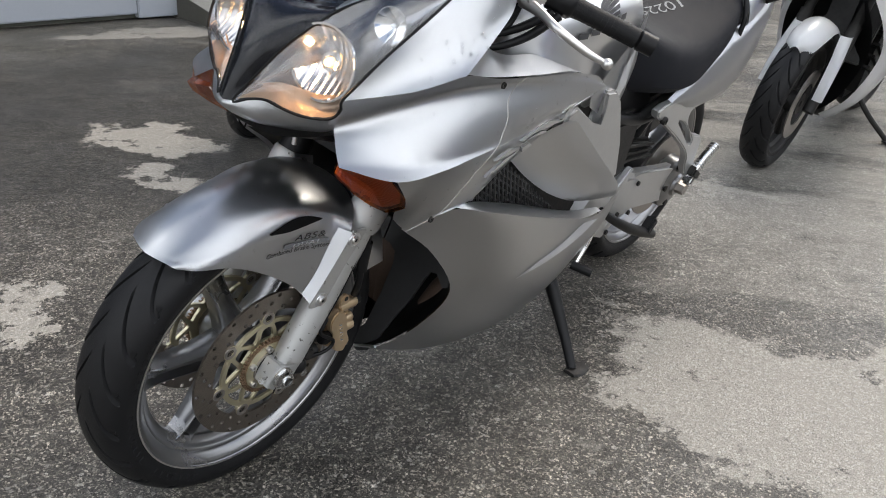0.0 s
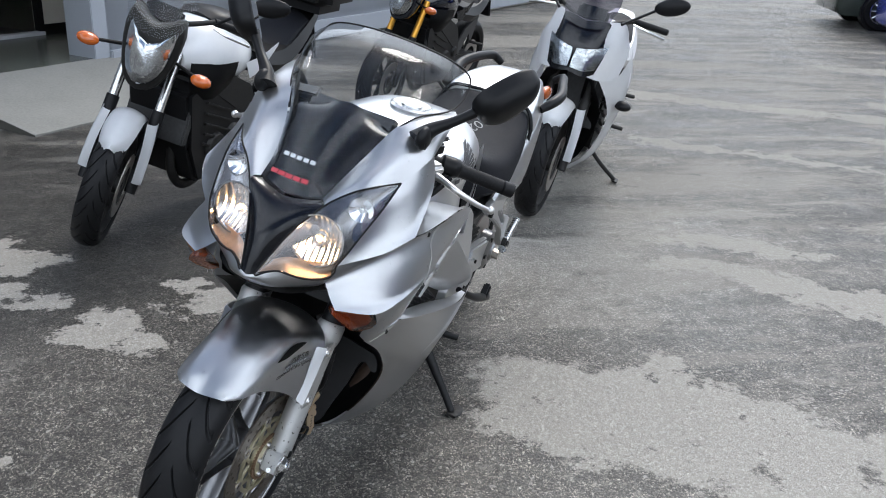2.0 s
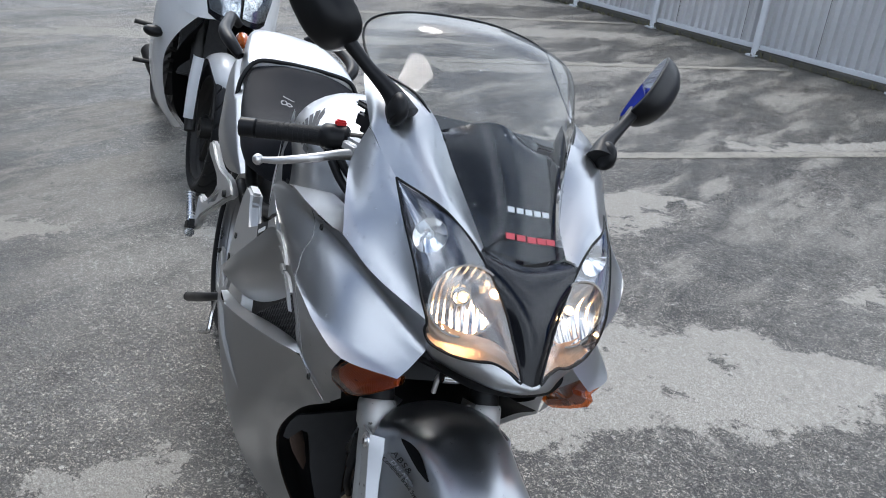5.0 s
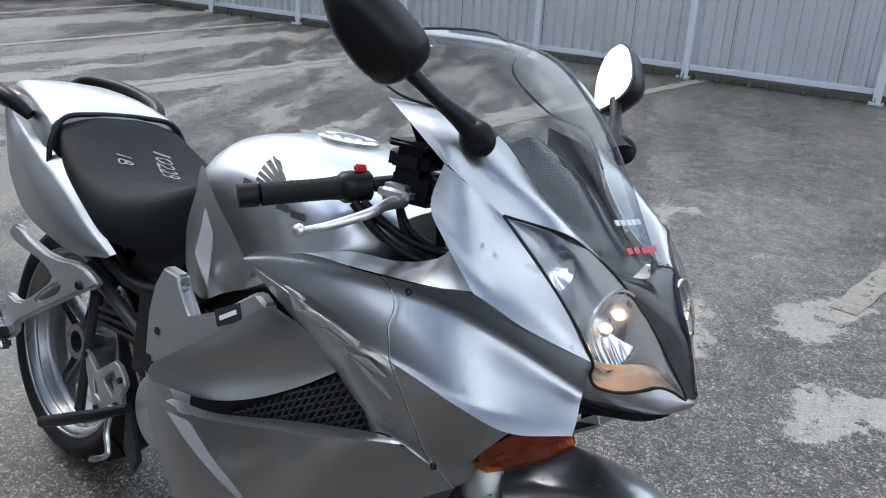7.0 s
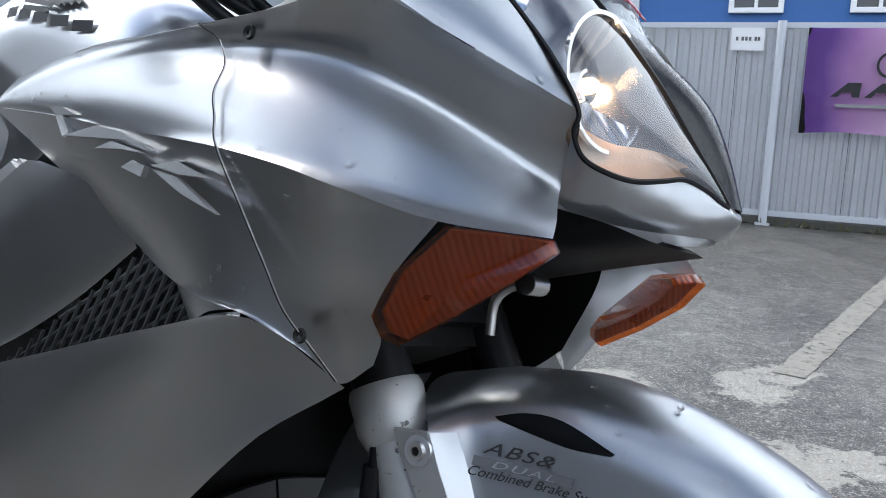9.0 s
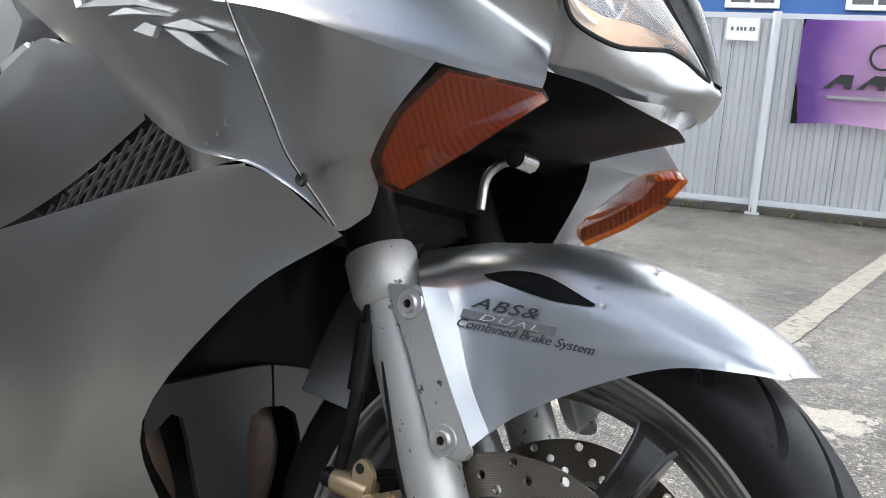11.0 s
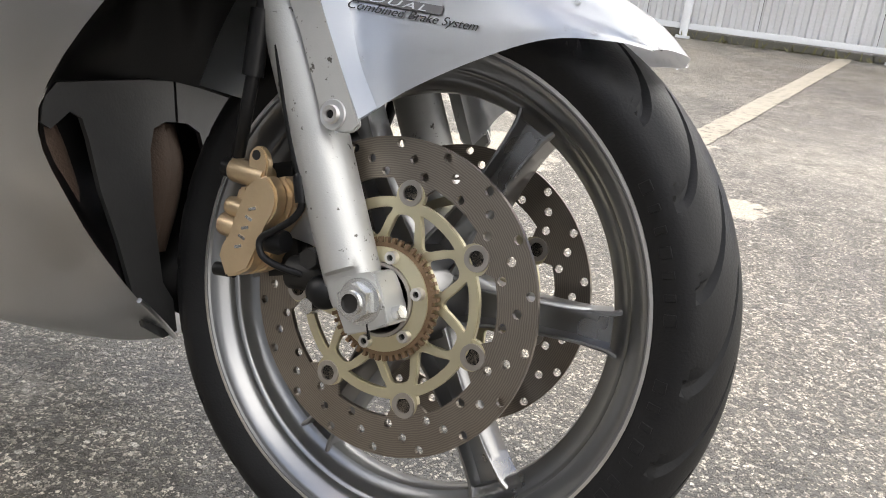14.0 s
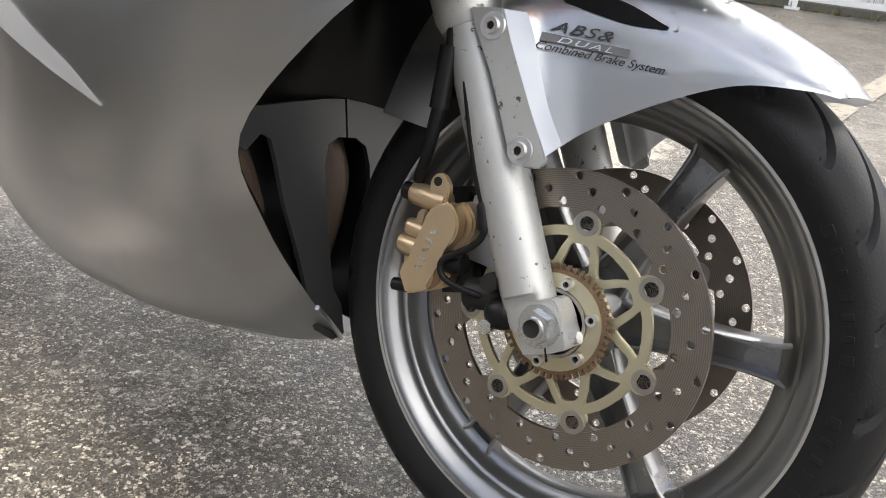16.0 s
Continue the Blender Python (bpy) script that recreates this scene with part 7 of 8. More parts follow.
    part("peg_mount", box((-1.412 - pd, s * 0.207, 0.388 - pz), (0.050, 0.030, 0.030), Matrix.Rotation(radians(-30), 4, "Y"), bevel=0.006), DARKM, pp)
    part("mount_cap", box((-1.385 - pd, s * 0.212, 0.372 - pz), (0.022, 0.030, 0.026), Matrix.Rotation(radians(-30), 4, "Y"), bevel=0.006), BRIGHT, pp)
    peg = part("footpeg", tube([(-0.860, 0.215, 0.430), (-0.930, 0.240, 0.388), (-1.020, 0.250, 0.345), (-1.142, 0.252, 0.296)] if s > 0 else [(-0.950, -0.205, 0.377), (-1.038, -0.220, 0.328), (-1.150, -0.222, 0.270), (-1.251, -0.222, 0.218)], [0.010, 0.012, 0.014, 0.013], 12), BLACKP, bike, "black rider footpeg")
    part("peg_tip", box((-1.100, 0.252, 0.335), (0.028, 0.026, 0.052), Matrix.Rotation(radians(-40), 4, "Y"), bevel=0.006) if s > 0 else rod((-1.248, -0.222, 0.219), (-1.258, -0.222, 0.215), 0.0135), GRIPM, peg)
    bo = 0.10 if s > 0 else 0.0
    part("peg_bracket", pierced([(x + bo, z) for x, z in ((-1.180, 0.414), (-1.160, 0.408), (-1.125, 0.386), (-1.059, 0.434), (-1.040, 0.432), (-1.016, 0.414), (-1.006, 0.397), (-1.018, 0.370), (-1.010, 0.345), (-1.050, 0.310), (-1.093, 0.292), (-1.134, 0.321), (-1.165, 0.370))], [[(x + bo, z) for x, z in ((-1.096, 0.379), (-1.057, 0.411), (-1.040, 0.395), (-1.052, 0.356))], [(x + bo, z) for x, z in ((-1.138, 0.372), (-1.118, 0.358), (-1.100, 0.330), (-1.122, 0.335))]], 0.170, 0.184, s, 0.003), CAST, peg)
    for x, z in ((-1.172 + bo, 0.405), (-1.022 + bo, 0.405), (-1.030 + bo, 0.345), (-1.105 + bo, 0.308)):
        part("bracket_bolt", rod((x, s * 0.182, z), (x, s * 0.190, z), 0.007, n=8), DARKM, peg)
    ped = part("pedal", tube([(-0.905, s * 0.195, 0.345), (-0.850, s * 0.21, 0.320), (-0.800, s * 0.222, 0.300)] if s > 0 else [(-1.03, -0.195, 0.345), (-1.03, -0.200, 0.285), (-1.01, -0.205, 0.245), (-1.055, -0.215, 0.215)], 0.0065, 8), BRIGHT, bike, "steel foot pedal")
    if s > 0:
        part("pedal_rubber", tube([(-0.800, 0.215, 0.300), (-0.815, 0.265, 0.298)], 0.011, 10, smooth=False), BLACKP, ped)
    # sloping subframe tube, gear cover and case plates behind the cowl
    part("frame_tube", tube([(-0.900, 0.150, 0.530), (-1.020, 0.150, 0.590), (-1.190, 0.150, 0.642)] if s > 0 else [(-0.950, -0.150, 0.484), (-1.110, -0.150, 0.535), (-1.260, -0.150, 0.578)], 0.0150, 14), STAYM, bike)
    part("side_case", prism([(-0.909, 0.706), (-0.973, 0.716), (-1.106, 0.668), (-1.143, 0.600), (-1.040, 0.580), (-0.950, 0.600)], 0.080, 0.132, bevel=0.010, s=s), BLACKP, bike)
    if s > 0:
        cov = part("gear_cover", prism([(-0.896, 0.405), (-0.941, 0.432), (-1.000, 0.470), (-1.035, 0.468), (-1.088, 0.455), (-1.112, 0.405), (-1.108, 0.355), (-1.090, 0.332), (-0.971, 0.360), (-0.902, 0.380)], 0.140, 0.192, bevel=0.014), CAST, bike, "cast aluminium gear cover")
        part("cover_fin", prism([(-0.905, 0.412), (-1.004, 0.500), (-1.012, 0.492), (-1.000, 0.458), (-0.950, 0.412)], 0.180, 0.196, bevel=0.003), CAST, cov)
        for x, z in ((-0.925, 0.395), (-1.078, 0.435), (-1.082, 0.348), (-1.015, 0.362)):
            part("cover_bolt", rod((x, 0.190, z), (x, 0.198, z), 0.0065, n=6), DARKM, cov)
        hubc = part("hub_carrier", lathe([(0.0, 0.168), (0.030, 0.168), (0.036, 0.160), (0.060, 0.156), (0.076, 0.146), (0.080, 0.112), (0.0, 0.112)], (RX, 0, 0.312), 48, closed=False), RIMM, bike, "dirty cast hub carrier")
        part("axle_end", rod((RX, 0.165, 0.312), (RX, 0.192, 0.312), 0.021, 0.019, n=6), STEEL, hubc)
        for k in range(5):
            a = 2 * math.pi * k / 5
            part("carrier_dimple", rod((RX + 0.058 * math.cos(a), 0.150, 0.312 + 0.058 * math.sin(a)), (RX + 0.058 * math.cos(a), 0.1585, 0.312 + 0.058 * math.sin(a)), 0.009, n=14), DARKM, hubc)
    else:
        part("side_plate", prism([(-1.017, 0.335), (-0.990, 0.350), (-0.945, 0.249), (-0.962, 0.215), (-1.008, 0.250)], 0.160, 0.172, bevel=0.004, s=s), STAYM, bike)
        part("rear_strut", tube([(-1.262, -0.120, 0.512), (-1.270, -0.124, 0.400), (-1.289, -0.120, 0.212)], [0.016, 0.011, 0.013], 10), STAYM, bike)
    part("case_plate", prism([(-0.850, 0.560), (-0.905, 0.548), (-1.100, 0.520), (-1.210, 0.505), (-1.230, 0.455), (-1.110, 0.465), (-0.960, 0.468), (-0.880, 0.450)], 0.112, 0.140, bevel=0.008, s=s), BLACKP, bike)
    for k in range(3):
        part("case_rib", tube([(-0.90 - 0.012 * k, s * 0.146, 0.540 - 0.022 * k), (-1.05, s * 0.148, 0.522 - 0.020 * k), (-1.20, s * 0.146, 0.500 - 0.016 * k)], 0.005, 6), DARKM, bike)
    part("warning_label", box((-0.945, s * 0.1420, 0.500), (0.035, 0.001, 0.030), Matrix.Rotation(radians(12), 4, "Y")), WHITED, bike)
    part("rear_splash_guard", surf([[(-1.00, 0.10, 0.66), (-1.18, 0.11, 0.62), (-1.40, 0.11, 0.665)], [(-1.00, 0.12, 0.58), (-1.15, 0.125, 0.56), (-1.30, 0.125, 0.59)]], s, 4, 3, 0.004), BLACKP, bike)
# engine mass, radiator, swing arm, exhaust, stand
eng = part("engine", box((-0.62, 0, 0.44), (0.46, 0.34, 0.36), bevel=0.05), DARKM, bike, "dark engine block inside the cowl")
for s in (1, -1):
    part("clutch_cover", lathe([(0.0, s * 0.165), (0.085, s * 0.165), (0.075, s * 0.195), (0.0, s * 0.2)], (-0.87, 0, 0.40), 32, closed=False), CAST, eng)
    part("engine_side", box((-0.93, s * 0.14, 0.52), (0.22, 0.05, 0.22), bevel=0.02), DARKM, eng)
    part("radiator", box((-0.50, s * 0.13, 0.50), (0.05, 0.10, 0.30), Matrix.Rotation(radians(-12), 4, "Y"), bevel=0.006), RADM, bike, "black side radiator")
    # forked stay in the wheel well with bronze cores behind it
    WELL = [(0.187, 0.401), (0.159, 0.429), (0.044, 0.444), (0.002, 0.447), (0.002, 0.402), (0.017, 0.402), (0.036, 0.393), (0.043, 0.370), (0.043, 0.302), (0.036, 0.227), (0.022, 0.207), (0.019, 0.172), (0.041, 0.167), (0.066, 0.181), (0.078, 0.212), (0.095, 0.273), (0.114, 0.326), (0.125, 0.376), (0.132, 0.397), (0.146, 0.402), (0.170, 0.384), (0.184, 0.391)]
    bm = B()
    fr_, bk_ = [[bm.verts.new((-0.385 + (0.52 - z) * 0.29 - d, s * y, z)) for y, z in WELL] for d in (0.0, 0.007)]
    m_ = len(WELL)
    bm.faces.new(fr_)
    bm.faces.new(bk_[::-1])
    for k in range(m_):
        bm.faces.new((fr_[k], bk_[k], bk_[(k + 1) % m_], fr_[(k + 1) % m_]))
    stay = part("well_stay", bm, STAYM, bike, "grey black plastic stay in the wheel well", angle=20)
    part("stay_pin", ball((-0.2965, s * 0.074, 0.201), (0.004, 0.004, 0.004), u=10, v=6), DARKM, stay)
    part("well_core", tube([(-0.400, s * 0.168, 0.400), (-0.392, s * 0.150, 0.350), (-0.376, s * 0.126, 0.285), (-0.360, s * 0.112, 0.235)], [0.024, 0.032, 0.030, 0.020], 20), BRONZE, bike, "bronze coloured radiator end")
    part("well_core", tube([(-0.400, s * 0.004, 0.395), (-0.395, s * 0.004, 0.345), (-0.385, s * 0.006, 0.285), (-0.370, s * 0.008, 0.240)], [0.030, 0.044, 0.036, 0.018], 20), BRONZE, bike, "bronze coloured radiator end")
EDGE = [(-0.128, 0.203, 0.608), (-0.215, 0.212, 0.538), (-0.318, 0.196, 0.405), (-0.296, 0.166, 0.315), (-0.268, 0.108, 0.235), (-0.283, 0.030, 0.172)]
part("well_liner", surf([[(x - 0.012, y, z), (x - 0.06, y * 0.75, z + 0.004), (-0.375, y * 0.35, z + 0.008), (-0.38, 0, z + 0.01), (-0.375, -y * 0.35, z + 0.008), (x - 0.06, -y * 0.75, z + 0.004), (x - 0.012, -y, z)] for x, y, z in EDGE], 1, 4, 5, 0.003), BLACKP, bike, "black inner liner of the wheel well")
part("well_back", box((-0.44, 0, 0.50), (0.02, 0.28, 0.34), Matrix.Rotation(radians(-12), 4, "Y")), BLACKP, bike)
part("headstock", box((-0.28, 0, 0.74), (0.12, 0.20, 0.28), Matrix.Rotation(radians(-25), 4, "Y"), bevel=0.02), BLACKP, bike)
part("fork_yoke", box((-0.205, 0, 0.735), (0.07, 0.26, 0.04), Matrix.Rotation(radians(-25), 4, "Y"), bevel=0.01), BLACKP, bike)
part("horn_pipe", tube([(-0.075, -0.04, 0.705), (-0.092, -0.04, 0.700), (-0.105, -0.04, 0.685), (-0.105, -0.04, 0.655)], 0.0045), STEELB, bike)
part("horn_bolt", rod((-0.070, -0.055, 0.706), (-0.070, -0.025, 0.706), 0.010, n=12), BRIGHT, bike)
part("subframe", tube([(-0.80, 0.15, 0.66), (-1.1, 0.15, 0.60), (-1.4, 0.13, 0.72)], 0.016), BLACKP, bike)
part("subframe", tube([(-0.80, -0.15, 0.66), (-1.1, -0.15, 0.60), (-1.4, -0.13, 0.72)], 0.016), BLACKP, bike)
part("under_tray", box((-1.15, 0, 0.68), (0.55, 0.22, 0.12), Matrix.Rotation(radians(10), 4, "Y"), bevel=0.03), BLACKP, bike)
part("air_box", box((-0.62, 0, 0.70), (0.42, 0.30, 0.20), bevel=0.03), BLACKP, bike)
part("swing_arm", prism([(-0.95, 0.42), (-1.2, 0.41), (-1.42, 0.38), (-1.47, 0.34), (-1.47, 0.27), (-1.40, 0.27), (-1.2, 0.30), (-0.95, 0.32)], 0.115, 0.15, bevel=0.01), CAST, bike, "cast single sided swing arm")
part("exhaust_pipe", tube([(-0.60, 0.03, 0.17), (-0.80, 0.05, 0.16), (-1.05, -0.03, 0.25), (-1.2, -0.05, 0.45), (-1.4, -0.03, 0.62)], 0.03, 14), BRIGHT, bike)
st = part("side_stand", tube([(-0.815, 0.140, 0.255), (-0.800, 0.195, 0.205), (-0.778, 0.265, 0.135), (-0.752, 0.325, 0.079)], [0.019, 0.017, 0.013, 0.012], 12), BLACKP, bike, "dark steel side stand")
part("stand_foot", hull_loft([[(x, y - w, z - 0.004), (x, y + w, z - 0.004), (x, y + w, z + 0.004), (x, y - w, z + 0.004)] for x, y, w, z in ((-0.800, 0.335, 0.010, 0.072), (-0.785, 0.334, 0.017, 0.073), (-0.755, 0.332, 0.019, 0.075), (-0.732, 0.330, 0.013, 0.077))], 2, steps=3), DARKM, st)
# chalk number on the seat
def lay_on(ob, on, lift=0.0012):
    """Drop flat lettering onto the top of a part."""
    co = np.array([v.co for v in on.data.vertices])
    nz = np.array([v.normal.z for v in on.data.vertices])
    co = co[nz > 0.3]
    for v in ob.data.vertices:
        d = (co[:, 0] - v.co.x) ** 2 + (co[:, 1] - v.co.y) ** 2
        i = np.argpartition(d, 6)[:6]
        w = 1 / (d[i] + 1e-5)
        v.co.z = float((w * co[i, 2]).sum() / w.sum()) + lift


for txt, size, x, y in (("10229", 0.058, -1.270, 0.000), ("18", 0.050, -1.300, -0.085)):
    lay_on(text_part("chalk_number", txt, size, CHALK, seat, Matrix.Translation((x, y, 0.82)) @ Matrix.Rotation(radians(-20), 4, "Z"), 0.0, 0.2, label="chalk number"), seat)

# raised model emblem on the side cowl, as plain slivers
for s in (1, -1):
    side = [o for o in bike.children if o.name.startswith("side_cowl")][0 if s > 0 else 1]
    sidel = [o for o in bike.children if o.name.startswith("side_cowl")][0]
    lowf = [o for o in bike.children_recursive if o.name.startswith("lower_face")][0]
    on = lambda x, z, d: (x, s * (max(side_y(o, x, z) for o in (sidel, lowf)) + d), z)
    for stroke in ([(-0.473, 0.798), (-0.447, 0.797), (-0.425, 0.791), (-0.460, 0.790)], [(-0.460, 0.789), (-0.449, 0.791), (-0.432, 0.775), (-0.441, 0.771)],
                   [(-0.442, 0.772), (-0.390, 0.782), (-0.356, 0.779), (-0.301, 0.765), (-0.345, 0.772)], [(-0.386, 0.763), (-0.362, 0.770), (-0.310, 0.762), (-0.347, 0.764)],
                   [(-0.342, 0.749), (-0.327, 0.756), (-0.309, 0.752), (-0.312, 0.743)], [(-0.302, 0.753), (-0.271, 0.758), (-0.230, 0.748), (-0.261, 0.748)], [(-0.298, 0.750), (-0.265, 0.746), (-0.214, 0.722), (-0.258, 0.734)]):
        bm = B()
        top_ = [bm.verts.new(on(x, z, 0.0026)) for x, z in stroke]
        foot = [bm.verts.new(on(x, z, -0.003)) for x, z in stroke]
        bm.faces.new(top_)
        for k in range(len(stroke)):
            bm.faces.new((foot[k], foot[(k + 1) % len(stroke)], top_[(k + 1) % len(stroke)], top_[k]))
        part("emblem", bm, CAST, side, "raised chrome emblem")


def drops(parent, faces_ok, count, seed, rmin=0.0012, rmax=0.0034):
    """Beads of rain standing on a panel."""
    rng = random.Random(seed)
    me = parent.data
    polys = [p for p in me.polygons if faces_ok(p)]
    bm = B()
    for _ in range(count):
        p = rng.choice(polys)
        vs = [me.vertices[i].co for i in p.vertices]
        c = sum((v * rng.random() for v in vs), Vector())
        w = [rng.random() for _ in vs]
        c = sum((v * k for v, k in zip(vs, w)), Vector()) / sum(w)
        r = rng.uniform(rmin, rmax)
        M = Matrix.Translation(c) @ p.normal.to_track_quat("Z", "Y").to_matrix().to_4x4() @ Matrix.Diagonal((r, r * rng.uniform(0.9, 1.5), r * 0.55, 1))
        bmesh.ops.create_icosphere(bm, subdivisions=2, radius=1, matrix=M)
    ob = part("rain_water", bm, WATER, bike, angle=180)
    return tagged(ob, "beads of rain water", kind="stuff")


WATER = mat("water", (0.9, 0.9, 0.9), 0.0, 0.0, 0.0, 0.01, 5, ior=1.33)
WATER.node_tree.nodes["Principled BSDF"].inputs["Transmission Weight"].default_value = 1.0
for o in [o for o in bike.children_recursive if o.name.split(".")[0] in ("side_cowl", "cheek", "lower_face")]:
    s = 1 if sum(v.co.y for v in o.data.vertices) > 0 else -1
    drops(o, lambda p: p.normal.y * s > 0.25, 26, len(o.name) + (3 if s > 0 else 9))
drops(fender, lambda p: p.normal.z > 0.2, 60, 21)
drops(tank, lambda p: p.normal.z > 0.5, 40, 22)
for o in [o for o in bike.children if o.name.startswith("upper_cowl")]:
    drops(o, lambda p: p.normal.z > 0.1, 22, 5 + len(o.name))
drops(screen, lambda p: True, 90, 31, 0.0008, 0.0020)


# ---- parked motorcycles ----
def parked_bike(front, fwd, lean, label, body, faired, extras):
    f = V(*fwd, 0).normalized()
    l = V(-f.y, f.x, 0)
    m = Matrix.Translation((front[0], front[1], 0)) @ Matrix(((f.x, l.x, 0, 0), (f.y, l.y, 0, 0), (0, 0, 1, 0), (0, 0, 0, 1))) @ Matrix.Rotation(radians(-lean), 4, "X")
    ob = thing("motorcycle", label, "motorcycle", m, "parked motorcycles")
    for x, R, w, nm in ((0, 0.298, 0.058, "front_wheel"), (-1.41, 0.31, 0.075, "rear_wheel")):
        r = part(nm, lathe([(0.235, -w * 0.8), (0.222, -w * 0.8), (0.206, -w * 0.3), (0.206, w * 0.3), (0.222, w * 0.8), (0.235, w * 0.8), (0.215, w * 0.5), (0.198, w * 0.2), (0.198, -w * 0.2), (0.215, -w * 0.5)], (x, 0, R), 48), DARKM, ob, "dark cast wheel")
        prof = []
        for a in np.linspace(-2.0, 2.0, 17):
            h = R - 0.222
            y = w * math.sin(a) if abs(a) < 1.57 else math.copysign(w * (1 - 0.2 * (abs(a) - 1.57) / 0.43), a)
            rr = R - h * 0.6 * (1 - math.cos(a)) if abs(a) < 1.57 else R - h * 0.6 - h * 0.4 * (abs(a) - 1.57) / 0.43
            prof.append((rr, y))
        if x == 0:
            tyre((x, 0, R), R, w, r)
        else:
            part("tyre", lathe(prof + [(0.21, w * 0.5), (0.21, -w * 0.5)], (x, 0, R), 72), RUBBER, r)
        for i in range(6):
            a = 2 * math.pi * i / 6
            part("spoke", rod((x + 0.03 * math.cos(a), 0, R + 0.03 * math.sin(a)), (x + 0.205 * math.cos(a), 0, R + 0.205 * math.sin(a)), 0.017, 0.015, 8), DARKM, r)
        part("hub", lathe([(0.015, -0.06), (0.045, -0.06), (0.045, 0.06), (0.015, 0.06)], (x, 0, R), 24), DARKM, r)
        part("brake_disc", lathe([(0.09, 0.062), (0.145, 0.062), (0.145, 0.067), (0.09, 0.067)], (x, 0, R), 48), STEEL, r)
    fk = extras.get("fork", DARKM)
    for s in (1, -1):
        leg = part("fork_leg", tube([(0.01, s * 0.10, 0.28), (-0.10, s * 0.10, 0.50), (-0.16, s * 0.10, 0.62)], [0.024, 0.028, 0.028], 14), DARKM if faired else BLACKP, ob)
        part("fork_tube", tube([(-0.13, s * 0.10, 0.56), (-0.28, s * 0.10, 0.87)], 0.021, 14, smooth=False), fk, leg)
        part("fork_guard", surf([[(x + dx, y - 0.12 * max(0, z - 0.45), z) for x, z, dx in ((0.012, 0.335, w_ * 0.25), (-0.008, 0.40, w_ * 0.55), (-0.045, 0.48, w_ * 0.8), (-0.100, 0.585, w_))] for w_, y in ((0.032, 0.096), (0.022, 0.124), (-0.006, 0.136), (-0.022, 0.130))], s, 4, 4, 0.004), extras.get("guard", body), leg)
    rows = []
    for x, z, h in ((-0.17, 0.585, 0.066), (-0.08, 0.625, 0.07), (0.0, 0.635, 0.07), (0.10, 0.612, 0.068), (0.17, 0.575, 0.055), (0.20, 0.545, 0.03)):
        rows.append([(x - 0.03 * abs(k) ** 2, k * h, z - 0.045 * abs(k) ** 2.5) for k in (-1, -0.7, 0, 0.7, 1)])
    part("front_mudguard", surf(rows, 1, 3, 4, 0.004), extras.get("guard", body), ob)
    part("engine", box((-0.62, 0, 0.44), (0.44, 0.32, 0.34), bevel=0.04), DARKM, ob)
    for k in range(5):
        part("engine_fin", box((-0.50, 0, 0.40 + 0.05 * k), (0.24, 0.36, 0.012), Matrix.Rotation(radians(-20), 4, "Y"), bevel=0.003), DARKM, ob)
    part("radiator", box((-0.30, 0, 0.60), (0.04, 0.32, 0.30), Matrix.Rotation(radians(-20), 4, "Y"), bevel=0.006), RADM, ob)
    part("exhaust_pipe", tube([(-0.33, 0.05, 0.50), (-0.32, 0.06, 0.30), (-0.45, 0.05, 0.18), (-0.75, -0.02, 0.17), (-1.1, -0.10, 0.25), (-1.3, -0.14, 0.33)], [0.022, 0.022, 0.024, 0.03, 0.045, 0.05], 12), extras.get("pipe", DARKM), ob)
    tank_ = part("fuel_tank", hull_loft([ring(-0.30, 0.09, 0.89, 0.78), ring(-0.40, 0.16 if not faired else 0.19, 0.965, 0.76), ring(-0.55, 0.18 if not faired else 0.205, 0.985, 0.73), ring(-0.72, 0.16, 0.955, 0.70), ring(-0.84, 0.11, 0.89, 0.72), ring(-0.88, 0.08, 0.83, 0.74)], 2, steps=4), extras.get("tank", body), ob)
    part("seat", hull_loft([[(x, -w, z - 0.08), (x, -w, z - 0.03), (x, 0, z), (x, w, z - 0.03), (x, w, z - 0.08), (x, 0, z - 0.1)] for x, w, z in ((-0.80, 0.09, 0.85), (-0.95, 0.13, 0.80), (-1.10, 0.14, 0.81), (-1.22, 0.12, 0.87), (-1.45, 0.09, 0.92))], 2, steps=4), SEATM, ob)
    tail_ = part("tail", hull_loft([[(x, -w, z - h), (x, -w, z), (x, w, z), (x, w, z - h)] for x, w, z, h in ((-0.85, 0.14, 0.80, 0.10), (-1.10, 0.15, 0.79, 0.12), (-1.35, 0.12, 0.86, 0.10), (-1.60, 0.06, 0.92, 0.06))], 2, steps=3), body if faired else BLACKP, ob)
    part("plate_bracket", box((-1.62, 0, 0.74), (0.03, 0.14, 0.24), Matrix.Rotation(radians(25), 4, "Y"), bevel=0.01), BLACKP, ob)
    part("swing_arm", prism([(-0.85, 0.42), (-1.42, 0.36), (-1.45, 0.28), (-0.85, 0.34)], -0.12, 0.12, bevel=0.01), extras.get("arm", DARKM), ob)
    for s in (1, -1):
        part("frame", prism([(-0.26, 0.80), (-0.34, 0.74), (-0.80, 0.48), (-0.90, 0.40), (-0.84, 0.55), (-0.78, 0.66), (-0.40, 0.82)], 0.13, 0.17, bevel=0.008, s=s), extras.get("arm", DARKM), ob)
        gi, go = V(-0.36, s * 0.19, 1.03), V(-0.46, s * 0.36, 1.01)
        bar = part("handlebar", tube([V(-0.27, s * 0.02, 0.98), V(-0.30, s * 0.1, 1.0), gi], 0.012), DARKM, ob)
        part("grip", tube([gi, go], 0.017, 14, smooth=False), GRIPM, bar)
